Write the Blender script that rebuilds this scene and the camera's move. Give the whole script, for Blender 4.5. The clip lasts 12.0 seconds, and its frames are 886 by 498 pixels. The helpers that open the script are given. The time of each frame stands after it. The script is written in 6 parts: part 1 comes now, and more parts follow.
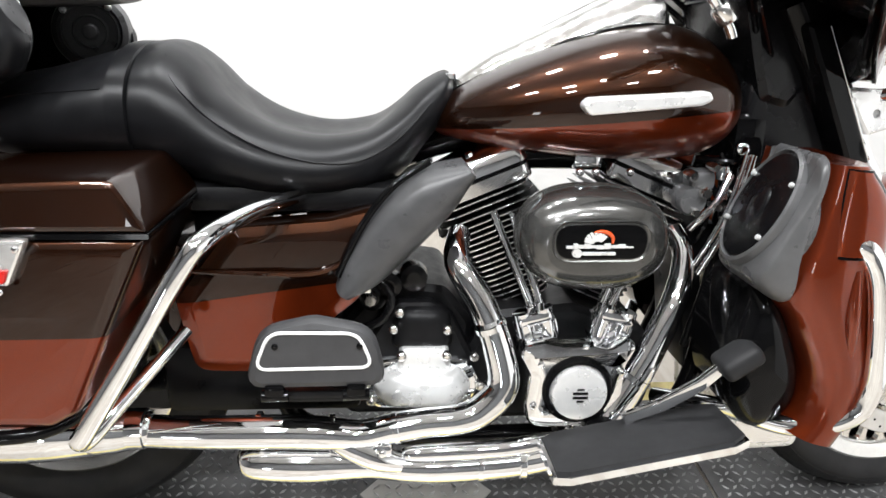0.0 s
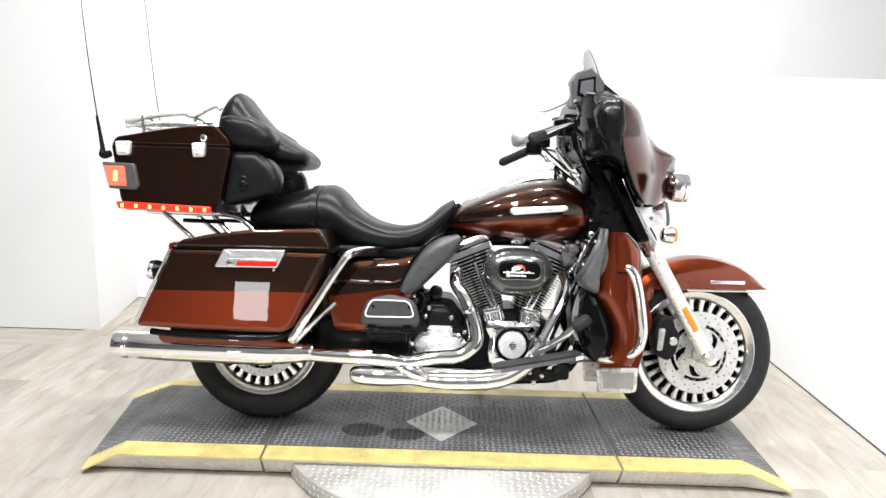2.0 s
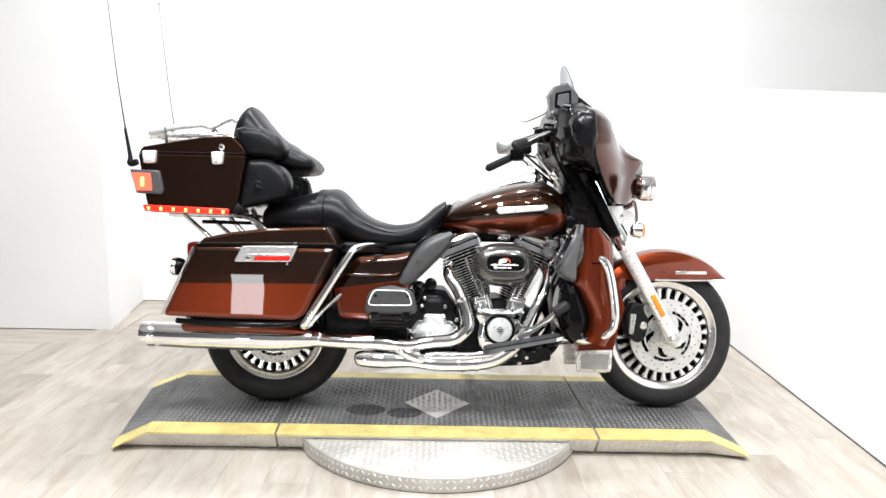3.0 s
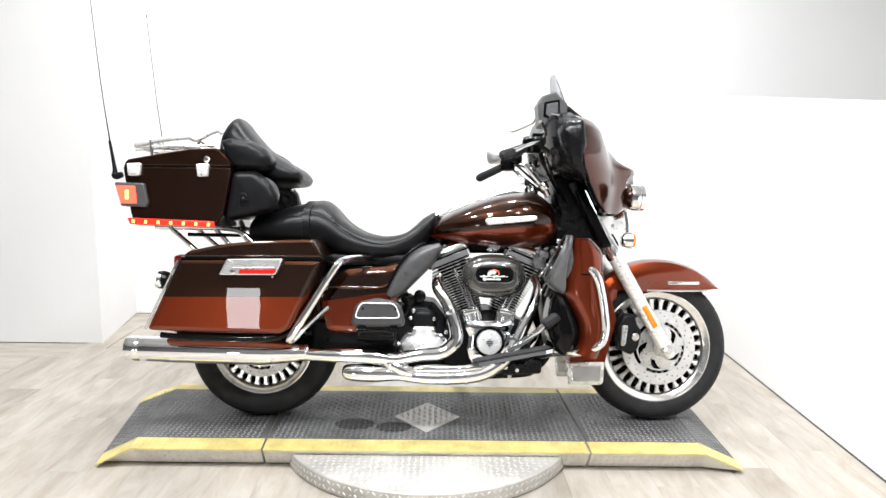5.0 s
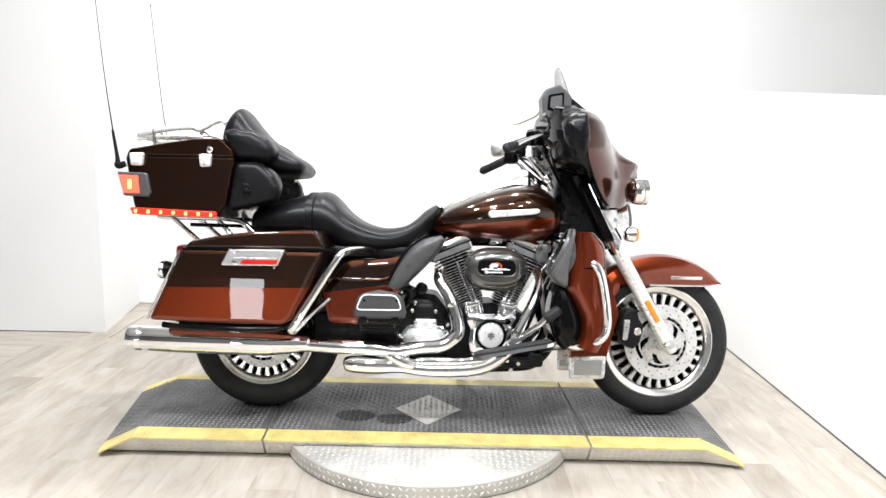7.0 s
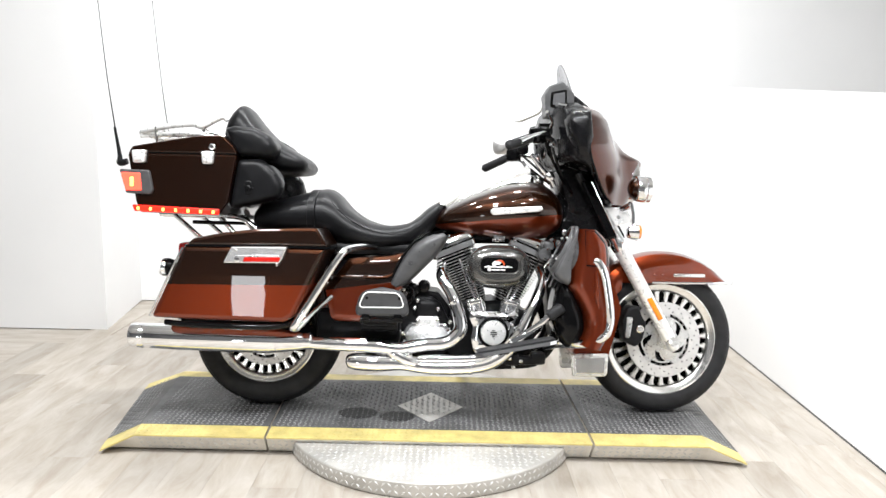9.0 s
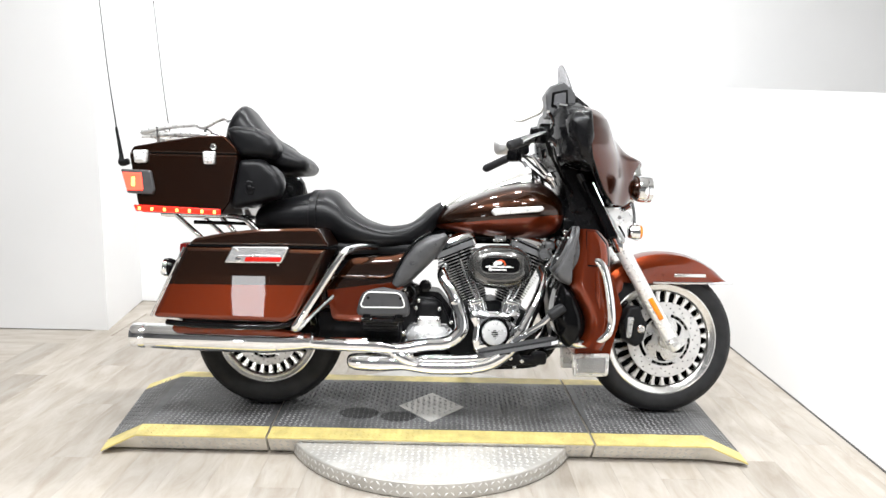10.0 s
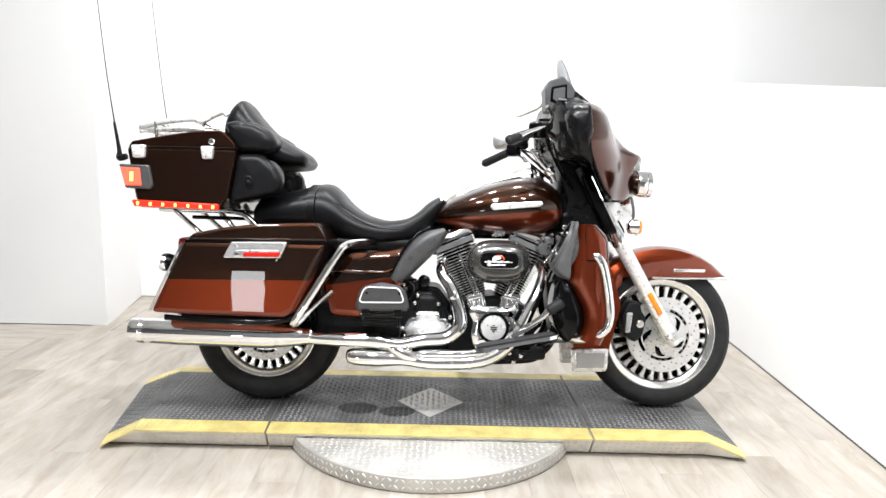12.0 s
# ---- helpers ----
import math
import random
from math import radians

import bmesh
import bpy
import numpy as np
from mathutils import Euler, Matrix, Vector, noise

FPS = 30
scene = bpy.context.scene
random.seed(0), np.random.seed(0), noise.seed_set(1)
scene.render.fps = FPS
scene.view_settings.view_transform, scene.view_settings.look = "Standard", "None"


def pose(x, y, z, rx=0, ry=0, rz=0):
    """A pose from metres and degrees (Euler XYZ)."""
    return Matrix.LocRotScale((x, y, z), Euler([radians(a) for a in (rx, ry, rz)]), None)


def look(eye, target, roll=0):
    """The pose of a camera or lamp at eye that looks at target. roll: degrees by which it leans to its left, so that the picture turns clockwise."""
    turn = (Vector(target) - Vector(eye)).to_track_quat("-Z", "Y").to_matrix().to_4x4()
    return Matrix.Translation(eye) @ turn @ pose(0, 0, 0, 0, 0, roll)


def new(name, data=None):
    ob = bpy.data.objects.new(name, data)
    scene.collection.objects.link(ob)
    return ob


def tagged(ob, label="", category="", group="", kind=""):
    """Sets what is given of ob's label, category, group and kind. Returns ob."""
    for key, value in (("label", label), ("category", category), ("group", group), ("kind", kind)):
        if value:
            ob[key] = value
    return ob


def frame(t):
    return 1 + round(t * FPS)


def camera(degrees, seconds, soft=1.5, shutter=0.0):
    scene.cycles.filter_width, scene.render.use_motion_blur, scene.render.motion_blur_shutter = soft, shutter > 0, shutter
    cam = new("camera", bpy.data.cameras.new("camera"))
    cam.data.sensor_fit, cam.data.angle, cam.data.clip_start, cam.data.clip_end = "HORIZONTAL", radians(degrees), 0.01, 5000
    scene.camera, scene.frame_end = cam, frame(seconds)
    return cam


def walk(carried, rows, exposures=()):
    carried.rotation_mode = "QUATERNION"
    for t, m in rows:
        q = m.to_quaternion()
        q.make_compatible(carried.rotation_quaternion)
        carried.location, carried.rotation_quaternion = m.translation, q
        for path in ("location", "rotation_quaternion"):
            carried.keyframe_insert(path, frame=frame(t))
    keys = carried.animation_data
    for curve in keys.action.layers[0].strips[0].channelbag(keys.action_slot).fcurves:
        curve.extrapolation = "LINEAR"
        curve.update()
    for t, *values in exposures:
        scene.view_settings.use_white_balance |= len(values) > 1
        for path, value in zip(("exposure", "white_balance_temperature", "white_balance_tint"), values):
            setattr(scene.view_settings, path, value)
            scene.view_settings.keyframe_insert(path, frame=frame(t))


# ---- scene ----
cam = camera(63.0, 12.0, soft=1.5)
PATH = [
    (0, (-0.203, -1.206, 1.208), (-0.055, 0.605, 0.371), 1.9),
    (0.3, (-0.192, -1.449, 1.221), (-0.054, 0.423, 0.532), 1.3),
    (0.5, (-0.155, -1.628, 1.206), (-0.067, 0.250, 0.523), 2.5),
    (0.6, (-0.121, -1.715, 1.229), (-0.055, 0.169, 0.562), 3.2),
    (0.8, (-0.126, -1.871, 1.259), (-0.089, 0.040, 0.669), 3.1),
    (1, (-0.115, -2.031, 1.274), (-0.114, -0.109, 0.720), 0.9),
    (1.5, (-0.129, -2.391, 1.285), (-0.141, -0.438, 0.854), 1.7),
    (2, (-0.108, -2.692, 1.276), (-0.131, -0.725, 0.913), 1.5),
    (2.5, (-0.132, -2.912, 1.274), (-0.139, -0.942, 0.932), 1.7),
    (3, (-0.141, -3.006, 1.272), (-0.122, -1.034, 0.939), 1.1),
    (3.5, (-0.106, -2.986, 1.279), (-0.086, -1.014, 0.946), 1.1),
    (3.7, (-0.101, -2.969, 1.288), (-0.082, -0.994, 0.977), 0.7),
    (5.5, (-0.077, -2.972, 1.276), (-0.072, -0.996, 0.967), 0.9),
    (6, (-0.072, -2.973, 1.279), (-0.074, -0.999, 0.958), 1.1),
    (6.5, (-0.078, -2.962, 1.279), (-0.067, -0.989, 0.952), 1.1),
    (7, (-0.076, -2.965, 1.275), (-0.076, -0.992, 0.947), 1.2),
    (9, (-0.083, -2.962, 1.273), (-0.085, -0.991, 0.939), 1.2),
    (9.5, (-0.083, -2.966, 1.269), (-0.083, -0.994, 0.938), 1.0),
    (10, (-0.089, -2.965, 1.269), (-0.09, -0.993, 0.938), 1.2),
    (10.5, (-0.083, -2.965, 1.267), (-0.09, -0.993, 0.932), 1.2),
    (11, (-0.08, -2.961, 1.268), (-0.077, -0.989, 0.931), 1.2),
    (11.5, (-0.08, -2.96, 1.267), (-0.077, -0.99, 0.923), 1.2),
    (12, (-0.084, -2.961, 1.269), (-0.085, -0.991, 0.924), 1.2),
]
walk(cam, [(t, look(eye, target, roll)) for t, eye, target, roll in PATH], exposures=[(0.0, 0.20), (0.5, 0.26), (1.0, 0.30), (2.5, 0.40), (3.5, 0.38), (7.0, 0.38), (9.0, 0.34), (12.0, 0.33)])

# ---- light: white-walled photo bay, ceiling panels, dim shop behind the camera ----
world = bpy.data.worlds.new("world")
scene.world = world
world.use_nodes = True
world.node_tree.nodes["Background"].inputs["Color"].default_value = (0.95, 0.97, 1.0, 1)
world.node_tree.nodes["Background"].inputs["Strength"].default_value = 0.02


def area_lamp(name, x, y, z, sx, sy, watts, rx=0, ry=0, rz=0, colour=(0.96, 0.98, 1.0)):
    d = bpy.data.lights.new(name, "AREA")
    d.shape, d.size, d.size_y, d.energy, d.color = "RECTANGLE", sx, sy, watts, colour
    ob = new(name, d)
    ob.matrix_world = pose(x, y, z, rx, ry, rz)
    return ob


CEIL = 3.6
# small bright ceiling lamps over the bay and in front of it
for lx, ly, w in ((-1.35, 0.55, 15), (-0.6, 0.70, 27), (0.2, 0.70, 30), (0.85, 0.55, 25)):
    area_lamp("ceiling_lamp", lx, ly, CEIL - 0.15, 0.22, 0.22, w)
# long ceiling panels of the shop in front of the bay
for lx, ly, w in ((-1.6, -1.5, 50), (-0.75, -1.9, 50), (0.15, -1.9, 50), (1.15, -1.6, 28), (-0.9, -3.2, 44), (0.9, -3.2, 34)):
    area_lamp("ceiling_panel", lx, ly, CEIL - 0.15, 0.30, 0.26, w)

# ---- materials ----
def mat_base(name, colour, rough=0.5, metal=0.0, coat=0.0, coat_rough=0.03):
    m = bpy.data.materials.new(name)
    m.use_nodes = True
    b = m.node_tree.nodes["Principled BSDF"]
    b.inputs["Base Color"].default_value = (*colour, 1)
    b.inputs["Roughness"].default_value = rough
    b.inputs["Metallic"].default_value = metal
    b.inputs["Coat Weight"].default_value = coat
    b.inputs["Coat Roughness"].default_value = coat_rough
    return m, m.node_tree, b


def add(nt, kind, **values):
    n = nt.nodes.new(kind)
    for k, v in values.items():
        n.inputs[k].default_value = v
    return n


def noise_tex(nt, scale, detail=4.0, rough=0.55, stretch=None):
    co = nt.nodes.new("ShaderNodeTexCoord")
    t = add(nt, "ShaderNodeTexNoise", Scale=scale, Detail=detail, Roughness=rough)
    if stretch:
        mp = nt.nodes.new("ShaderNodeMapping")
        mp.inputs["Scale"].default_value = stretch
        nt.links.new(co.outputs["Object"], mp.inputs["Vector"])
        nt.links.new(mp.outputs["Vector"], t.inputs["Vector"])
    else:
        nt.links.new(co.outputs["Object"], t.inputs["Vector"])
    return t


def ramp(nt, src, stops):
    r = nt.nodes.new("ShaderNodeValToRGB")
    els = r.color_ramp.elements
    while len(els) < len(stops):
        els.new(0.5)
    for e, (p, c) in zip(els, stops):
        e.position, e.color = p, (*c, 1) if len(c) == 3 else c
    nt.links.new(src, r.inputs["Fac"])
    return r


def grain(nt, b, scale, strength, dist=0.001, detail=4.0, stretch=None):
    t = noise_tex(nt, scale, detail, stretch=stretch)
    bp = add(nt, "ShaderNodeBump", Strength=strength, Distance=dist)
    nt.links.new(t.outputs["Fac"], bp.inputs["Height"])
    nt.links.new(bp.outputs["Normal"], b.inputs["Normal"])


def vary_rough(nt, b, scale, lo, hi, stretch=None):
    t = noise_tex(nt, scale, 5.0, stretch=stretch)
    mr = add(nt, "ShaderNodeMapRange")
    mr.inputs["From Min"].default_value, mr.inputs["From Max"].default_value = 0.3, 0.7
    mr.inputs["To Min"].default_value, mr.inputs["To Max"].default_value = lo, hi
    nt.links.new(t.outputs["Fac"], mr.inputs["Value"])
    nt.links.new(mr.outputs["Result"], b.inputs["Roughness"])


def simple(name, colour, rough, metal=0.0, coat=0.0, scale=25.0, amount=0.12, bump=0.0, bump_scale=300.0, rvar=0.08, spec=0.5):
    """A surface with slight blotches in colour and gloss, and fine relief."""
    m, nt, b = mat_base(name, colour, rough, metal, coat)
    b.inputs["Specular IOR Level"].default_value = spec
    t = noise_tex(nt, scale, 6.0)
    lo = tuple(c * (1 - amount) for c in colour)
    hi = tuple(min(1, c * (1 + amount)) for c in colour)
    r = ramp(nt, t.outputs["Fac"], [(0.3, lo), (0.7, hi)])
    nt.links.new(r.outputs["Color"], b.inputs["Base Color"])
    if rvar:
        vary_rough(nt, b, scale * 0.6, max(0.02, rough - rvar), min(1, rough + rvar))
    if bump:
        grain(nt, b, bump_scale, bump)
    return m


BROWN, RUST = (0.023, 0.0066, 0.0019), (0.188, 0.0258, 0.0050)


def paint(name, upper, lower=None, z0=0.0, slope=0.0, x0=0.0):
    """Metallic lacquer under clear coat; two-tone with a straight parting line where lower is given."""
    m, nt, b = mat_base(name, upper, 0.29, 0.80, 1.0, 0.006)
    b.inputs["Specular IOR Level"].default_value = 0.1
    flake = noise_tex(nt, 900.0, 2.0)
    if lower:
        geo = nt.nodes.new("ShaderNodeTexCoord")
        sep = nt.nodes.new("ShaderNodeSeparateXYZ")
        nt.links.new(geo.outputs["Object"], sep.inputs["Vector"])
        mx = add(nt, "ShaderNodeMath")
        mx.operation = "MULTIPLY_ADD"
        mx.inputs[1].default_value, mx.inputs[2].default_value = -slope, slope * x0 - z0
        nt.links.new(sep.outputs["X"], mx.inputs[0])
        sm = add(nt, "ShaderNodeMath")
        sm.operation = "ADD"
        nt.links.new(mx.outputs[0], sm.inputs[0])
        nt.links.new(sep.outputs["Z"], sm.inputs[1])
        gt = add(nt, "ShaderNodeMapRange")
        gt.inputs["From Min"].default_value, gt.inputs["From Max"].default_value = -0.0008, 0.0008
        nt.links.new(sm.outputs[0], gt.inputs["Value"])
        mix = nt.nodes.new("ShaderNodeMix")
        mix.data_type = "RGBA"
        mix.inputs["A"].default_value, mix.inputs["B"].default_value = (*lower, 1), (*upper, 1)
        nt.links.new(gt.outputs["Result"], mix.inputs["Factor"])
        src = mix.outputs["Result"]
    else:
        rgb = nt.nodes.new("ShaderNodeRGB")
        rgb.outputs[0].default_value = (*upper, 1)
        src = rgb.outputs[0]
    hv = nt.nodes.new("ShaderNodeHueSaturation")
    fm = add(nt, "ShaderNodeMapRange")
    fm.inputs["To Min"].default_value, fm.inputs["To Max"].default_value = 0.75, 1.3
    nt.links.new(flake.outputs["Fac"], fm.inputs["Value"])
    nt.links.new(fm.outputs["Result"], hv.inputs["Value"])
    nt.links.new(src, hv.inputs["Color"])
    nt.links.new(hv.outputs["Color"], b.inputs["Base Color"])
    wave = noise_tex(nt, 11.0, 2.0)
    bp = add(nt, "ShaderNodeBump", Strength=0.03, Distance=0.005)
    nt.links.new(wave.outputs["Fac"], bp.inputs["Height"])
    nt.links.new(bp.outputs["Normal"], b.inputs["Normal"])
    nt.links.new(bp.outputs["Normal"], b.inputs["Coat Normal"])
    return m


M_BAG = paint("paint_bag", BROWN, RUST, 0.631, 0.01, -0.8)
M_TANK = paint("paint_tank", BROWN, RUST, 0.868, 0.096, -0.10)
M_SIDE = paint("paint_side", BROWN, RUST, 0.595, 0.14, -0.55)
M_BROWN = paint("paint_brown", BROWN)
M_RUST = paint("paint_rust", RUST)
M_FAIR = paint("paint_fairing", tuple(0.75 * a + 0.25 * c for a, c in zip(BROWN, RUST)))

M_CHROME = simple("chrome", (0.93, 0.945, 0.965), 0.035, 1.0, scale=60, amount=0.03, rvar=0.02)
M_POLISH = simple("polished_alloy", (0.93, 0.94, 0.955), 0.08, 1.0, scale=70, amount=0.04, rvar=0.04)
M_SATINCHROME = simple("satin_chrome", (0.92, 0.92, 0.915), 0.20, 0.85, scale=70, amount=0.04, rvar=0.05)
M_DISC = simple("ground_disc_steel", (0.70, 0.69, 0.68), 0.42, 0.75, scale=40, amount=0.08, bump=0.05, bump_scale=600)
M_CAST = simple("cast_alloy", (0.66, 0.66, 0.65), 0.30, 1.0, scale=120, amount=0.1, bump=0.15, bump_scale=500)
M_WHITEMETAL = simple("machined_alloy", (0.83, 0.82, 0.80), 0.20, 1.0, scale=90, amount=0.06)
M_VINYL = simple("black_vinyl", (0.0055, 0.0056, 0.0064), 0.36, scale=30, amount=0.25, bump=0.08, bump_scale=420, rvar=0.05, spec=0.20)
M_PLASTIC = simple("black_plastic", (0.005, 0.005, 0.0055), 0.34, scale=40, amount=0.2, bump=0.06, bump_scale=700, spec=0.14)
M_GREYPL = simple("grey_plastic", (0.060, 0.060, 0.062), 0.33, scale=40, amount=0.15, bump=0.1, bump_scale=600)
M_GLOSSBLK = simple("gloss_black", (0.003, 0.003, 0.0033), 0.10, coat=0.12, scale=40, amount=0.2, rvar=0.05, spec=0.12)
M_SATIN = simple("satin_black", (0.0040, 0.0040, 0.0046), 0.24, scale=30, amount=0.2, bump=0.03, bump_scale=500, rvar=0.06, spec=0.26)
M_SMOKE = simple("smoke_chrome", (0.098, 0.097, 0.093), 0.20, 0.7, coat=0.9, scale=16, amount=0.35, rvar=0.06)
M_WRINKLE = simple("wrinkle_black", (0.008, 0.008, 0.0088), 0.42, 0.1, scale=60, amount=0.25, bump=0.35, bump_scale=380, spec=0.18)
M_RUBBER = simple("rubber", (0.014, 0.014, 0.015), 0.62, scale=22, amount=0.3, bump=0.1, bump_scale=250, spec=0.3)
M_PAD = simple("rubber_pad", (0.040, 0.040, 0.042), 0.55, scale=30, amount=0.15, bump=0.2, bump_scale=350)
M_ORANGE = simple("amber_reflector", (0.85, 0.24, 0.01), 0.2, coat=0.5, scale=60, amount=0.1)
M_EMBLEM = simple("orange_red_enamel", (0.62, 0.075, 0.012), 0.25, coat=0.5, scale=60, amount=0.1)
M_REDREF = simple("red_reflector", (0.50, 0.012, 0.008), 0.15, coat=0.6, scale=60, amount=0.1)
M_CLEARLENS = simple("frosted_lens", (0.85, 0.85, 0.84), 0.12, coat=0.5, scale=60, amount=0.05)
M_WHITE = simple("white_line", (0.85, 0.85, 0.84), 0.4, scale=60, amount=0.05)
M_YELLOWCASE = simple("cream_plate", (0.62, 0.55, 0.38), 0.4, scale=40, amount=0.1)


def lit_lens(name, colour, power):
    m, nt, b = mat_base(name, colour, 0.2, 0, 0.5)
    b.inputs["Emission Color"].default_value = (*colour, 1)
    b.inputs["Emission Strength"].default_value = power
    return m


M_LED = lit_lens("led_red", (1.0, 0.022, 0.010), 0.95)
M_LEDHOT = lit_lens("led_hot", (1.0, 0.32, 0.07), 5.0)
M_TAIL = lit_lens("tail_red", (1.0, 0.07, 0.04), 2.0)
M_DAYLIGHT = lit_lens("daylight", (0.95, 0.98, 1.0), 9.0)
M_CAP = simple("satin_bright_cap", (0.88, 0.88, 0.87), 0.30, 0.5, scale=60, amount=0.04)
M_GREYPOD = simple("matt_grey_pod", (0.085, 0.085, 0.087), 0.30, scale=30, amount=0.12, bump=0.1, bump_scale=600)

M_GREYSCREEN = simple("grey_screen", (0.10, 0.10, 0.105), 0.15, coat=0.4, scale=60, amount=0.1)
M_SHIELD, nt, b = mat_base("smoked_shield", (0.42, 0.42, 0.44), 0.05)
b.inputs["Transmission Weight"].default_value = 0.9
b.inputs["IOR"].default_value = 1.25


def wall_paint():
    m, nt, b = mat_base("white_wall_paint", (0.80, 0.80, 0.80), 0.6)
    t = noise_tex(nt, 0.9, 6.0)
    r = ramp(nt, t.outputs["Fac"], [(0.3, (0.775, 0.775, 0.775)), (0.7, (0.82, 0.82, 0.82))])
    nt.links.new(r.outputs["Color"], b.inputs["Base Color"])
    grain(nt, b, 160.0, 0.12, 0.001)
    return m


M_WALL = wall_paint()
# greyer than the other walls: the weaker light beyond the partition is coloured in
M_DIMWALL = simple("dimmed_wall_paint", (0.56, 0.55, 0.535), 0.6, scale=1.2, amount=0.05, bump=0.1, bump_scale=160)
M_DARKWALL = simple("grey_shop_paint", (0.125, 0.125, 0.127), 0.7, scale=1.5, amount=0.25, bump=0.1, bump_scale=120)
M_SHOP = simple("ceiling_paint", (0.78, 0.78, 0.78), 0.7, scale=1.5, amount=0.2, bump=0.1, bump_scale=120)


def plank_mat():
    m, nt, b = mat_base("oak_vinyl_plank", (0.55, 0.47, 0.38), 0.38)
    b.inputs["Specular IOR Level"].default_value = 0.3
    info = nt.nodes.new("ShaderNodeObjectInfo")
    co = nt.nodes.new("ShaderNodeTexCoord")
    mp = nt.nodes.new("ShaderNodeMapping")
    mp.inputs["Scale"].default_value = (1.6, 6.5, 1.0)
    nt.links.new(co.outputs["Object"], mp.inputs["Vector"])
    off = add(nt, "ShaderNodeMath")
    off.operation = "MULTIPLY"
    off.inputs[1].default_value = 40.0
    nt.links.new(info.outputs["Random"], off.inputs[0])
    cx = nt.nodes.new("ShaderNodeCombineXYZ")
    nt.links.new(off.outputs[0], cx.inputs["X"])
    nt.links.new(off.outputs[0], cx.inputs["Y"])
    nt.links.new(cx.outputs["Vector"], mp.inputs["Location"])
    t = add(nt, "ShaderNodeTexNoise", Scale=2.2, Detail=8.0, Roughness=0.62, Distortion=0.6)
    nt.links.new(mp.outputs["Vector"], t.inputs["Vector"])
    r = ramp(nt, t.outputs["Fac"], [(0.20, (0.290, 0.245, 0.192)), (0.45, (0.380, 0.341, 0.292)), (0.6, (0.430, 0.395, 0.350)), (0.82, (0.490, 0.464, 0.430))])
    hv = nt.nodes.new("ShaderNodeHueSaturation")
    vr = add(nt, "ShaderNodeMapRange")
    vr.inputs["To Min"].default_value, vr.inputs["To Max"].default_value = 0.86, 1.10
    nt.links.new(info.outputs["Random"], vr.inputs["Value"])
    nt.links.new(vr.outputs["Result"], hv.inputs["Value"])
    nt.links.new(r.outputs["Color"], hv.inputs["Color"])
    nt.links.new(hv.outputs["Color"], b.inputs["Base Color"])
    bp = add(nt, "ShaderNodeBump", Strength=0.12, Distance=0.002)
    nt.links.new(t.outputs["Fac"], bp.inputs["Height"])
    nt.links.new(bp.outputs["Normal"], b.inputs["Normal"])
    vary_rough(nt, b, 3.0, 0.45, 0.65)
    return m


M_PLANK = plank_mat()
M_PLATE_BLK = simple("worn_black_plate", (0.105, 0.105, 0.106), 0.5, 0.25, scale=7, amount=0.45, bump=0.1, bump_scale=300, rvar=0.12)
M_TREAD_BLK = simple("worn_tread", (0.32, 0.32, 0.32), 0.42, 0.3, scale=6, amount=0.5, rvar=0.1)
M_PLATE_ALU = simple("alloy_plate", (0.53, 0.515, 0.485), 0.46, 0.40, scale=8, amount=0.15, bump=0.08, bump_scale=300, rvar=0.1)
# paler, warmer alloy: light the down-facing sides should catch is put into the colour
M_PLATE_LIT = simple("alloy_side_lightened", (0.76, 0.725, 0.665), 0.50, 0.20, scale=9, amount=0.12, bump=0.08, bump_scale=300, rvar=0.1)
M_YELLOW = simple("yellow_safety_paint", (0.60, 0.495, 0.185), 0.45, scale=14, amount=0.22, bump=0.1, bump_scale=200)
M_STAIN = simple("oil_stain", (0.016, 0.016, 0.016), 0.65, 0.0, scale=20, amount=0.3)
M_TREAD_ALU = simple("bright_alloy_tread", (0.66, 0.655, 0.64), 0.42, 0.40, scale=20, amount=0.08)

# ---- mesh helpers ----
def finish(bm, name, material, smooth=True, angle=38):
    bmesh.ops.remove_doubles(bm, verts=bm.verts[:], dist=1e-5)
    bmesh.ops.dissolve_degenerate(bm, dist=1e-6, edges=bm.edges[:])
    bmesh.ops.recalc_face_normals(bm, faces=bm.faces[:])
    if smooth:
        for f in bm.faces:
            f.smooth = len(f.verts) <= 4
        for e in bm.edges:
            if len(e.link_faces) == 2 and e.calc_face_angle(0) > radians(angle):
                e.smooth = False
    me = bpy.data.meshes.new(name)
    bm.to_mesh(me)
    bm.free()
    me.materials.append(material)
    return me


def part(name, bm, material, parent=None, label="", m=None, smooth=True, angle=38):
    if m is not None:
        bm.transform(m)
    ob = new(name, finish(bm, name, material, smooth, angle))
    ob.parent = parent
    return tagged(ob, label)


def thing(name, label, category, x=0, y=0, z=0, kind="", group=""):
    ob = new(name)
    ob.location = (x, y, z)
    return tagged(ob, label, category, group, kind)


def mesh_of(verts, faces):
    me = bpy.data.meshes.new("tmp")
    me.from_pydata(verts, [], faces)
    bm = bmesh.new()
    bm.from_mesh(me)
    bpy.data.meshes.remove(me)
    return bm


def join(*bms):
    out = bmesh.new()
    for b in bms:
        me = bpy.data.meshes.new("tmp")
        b.to_mesh(me)
        b.free()
        out.from_mesh(me)
        bpy.data.meshes.remove(me)
    return out


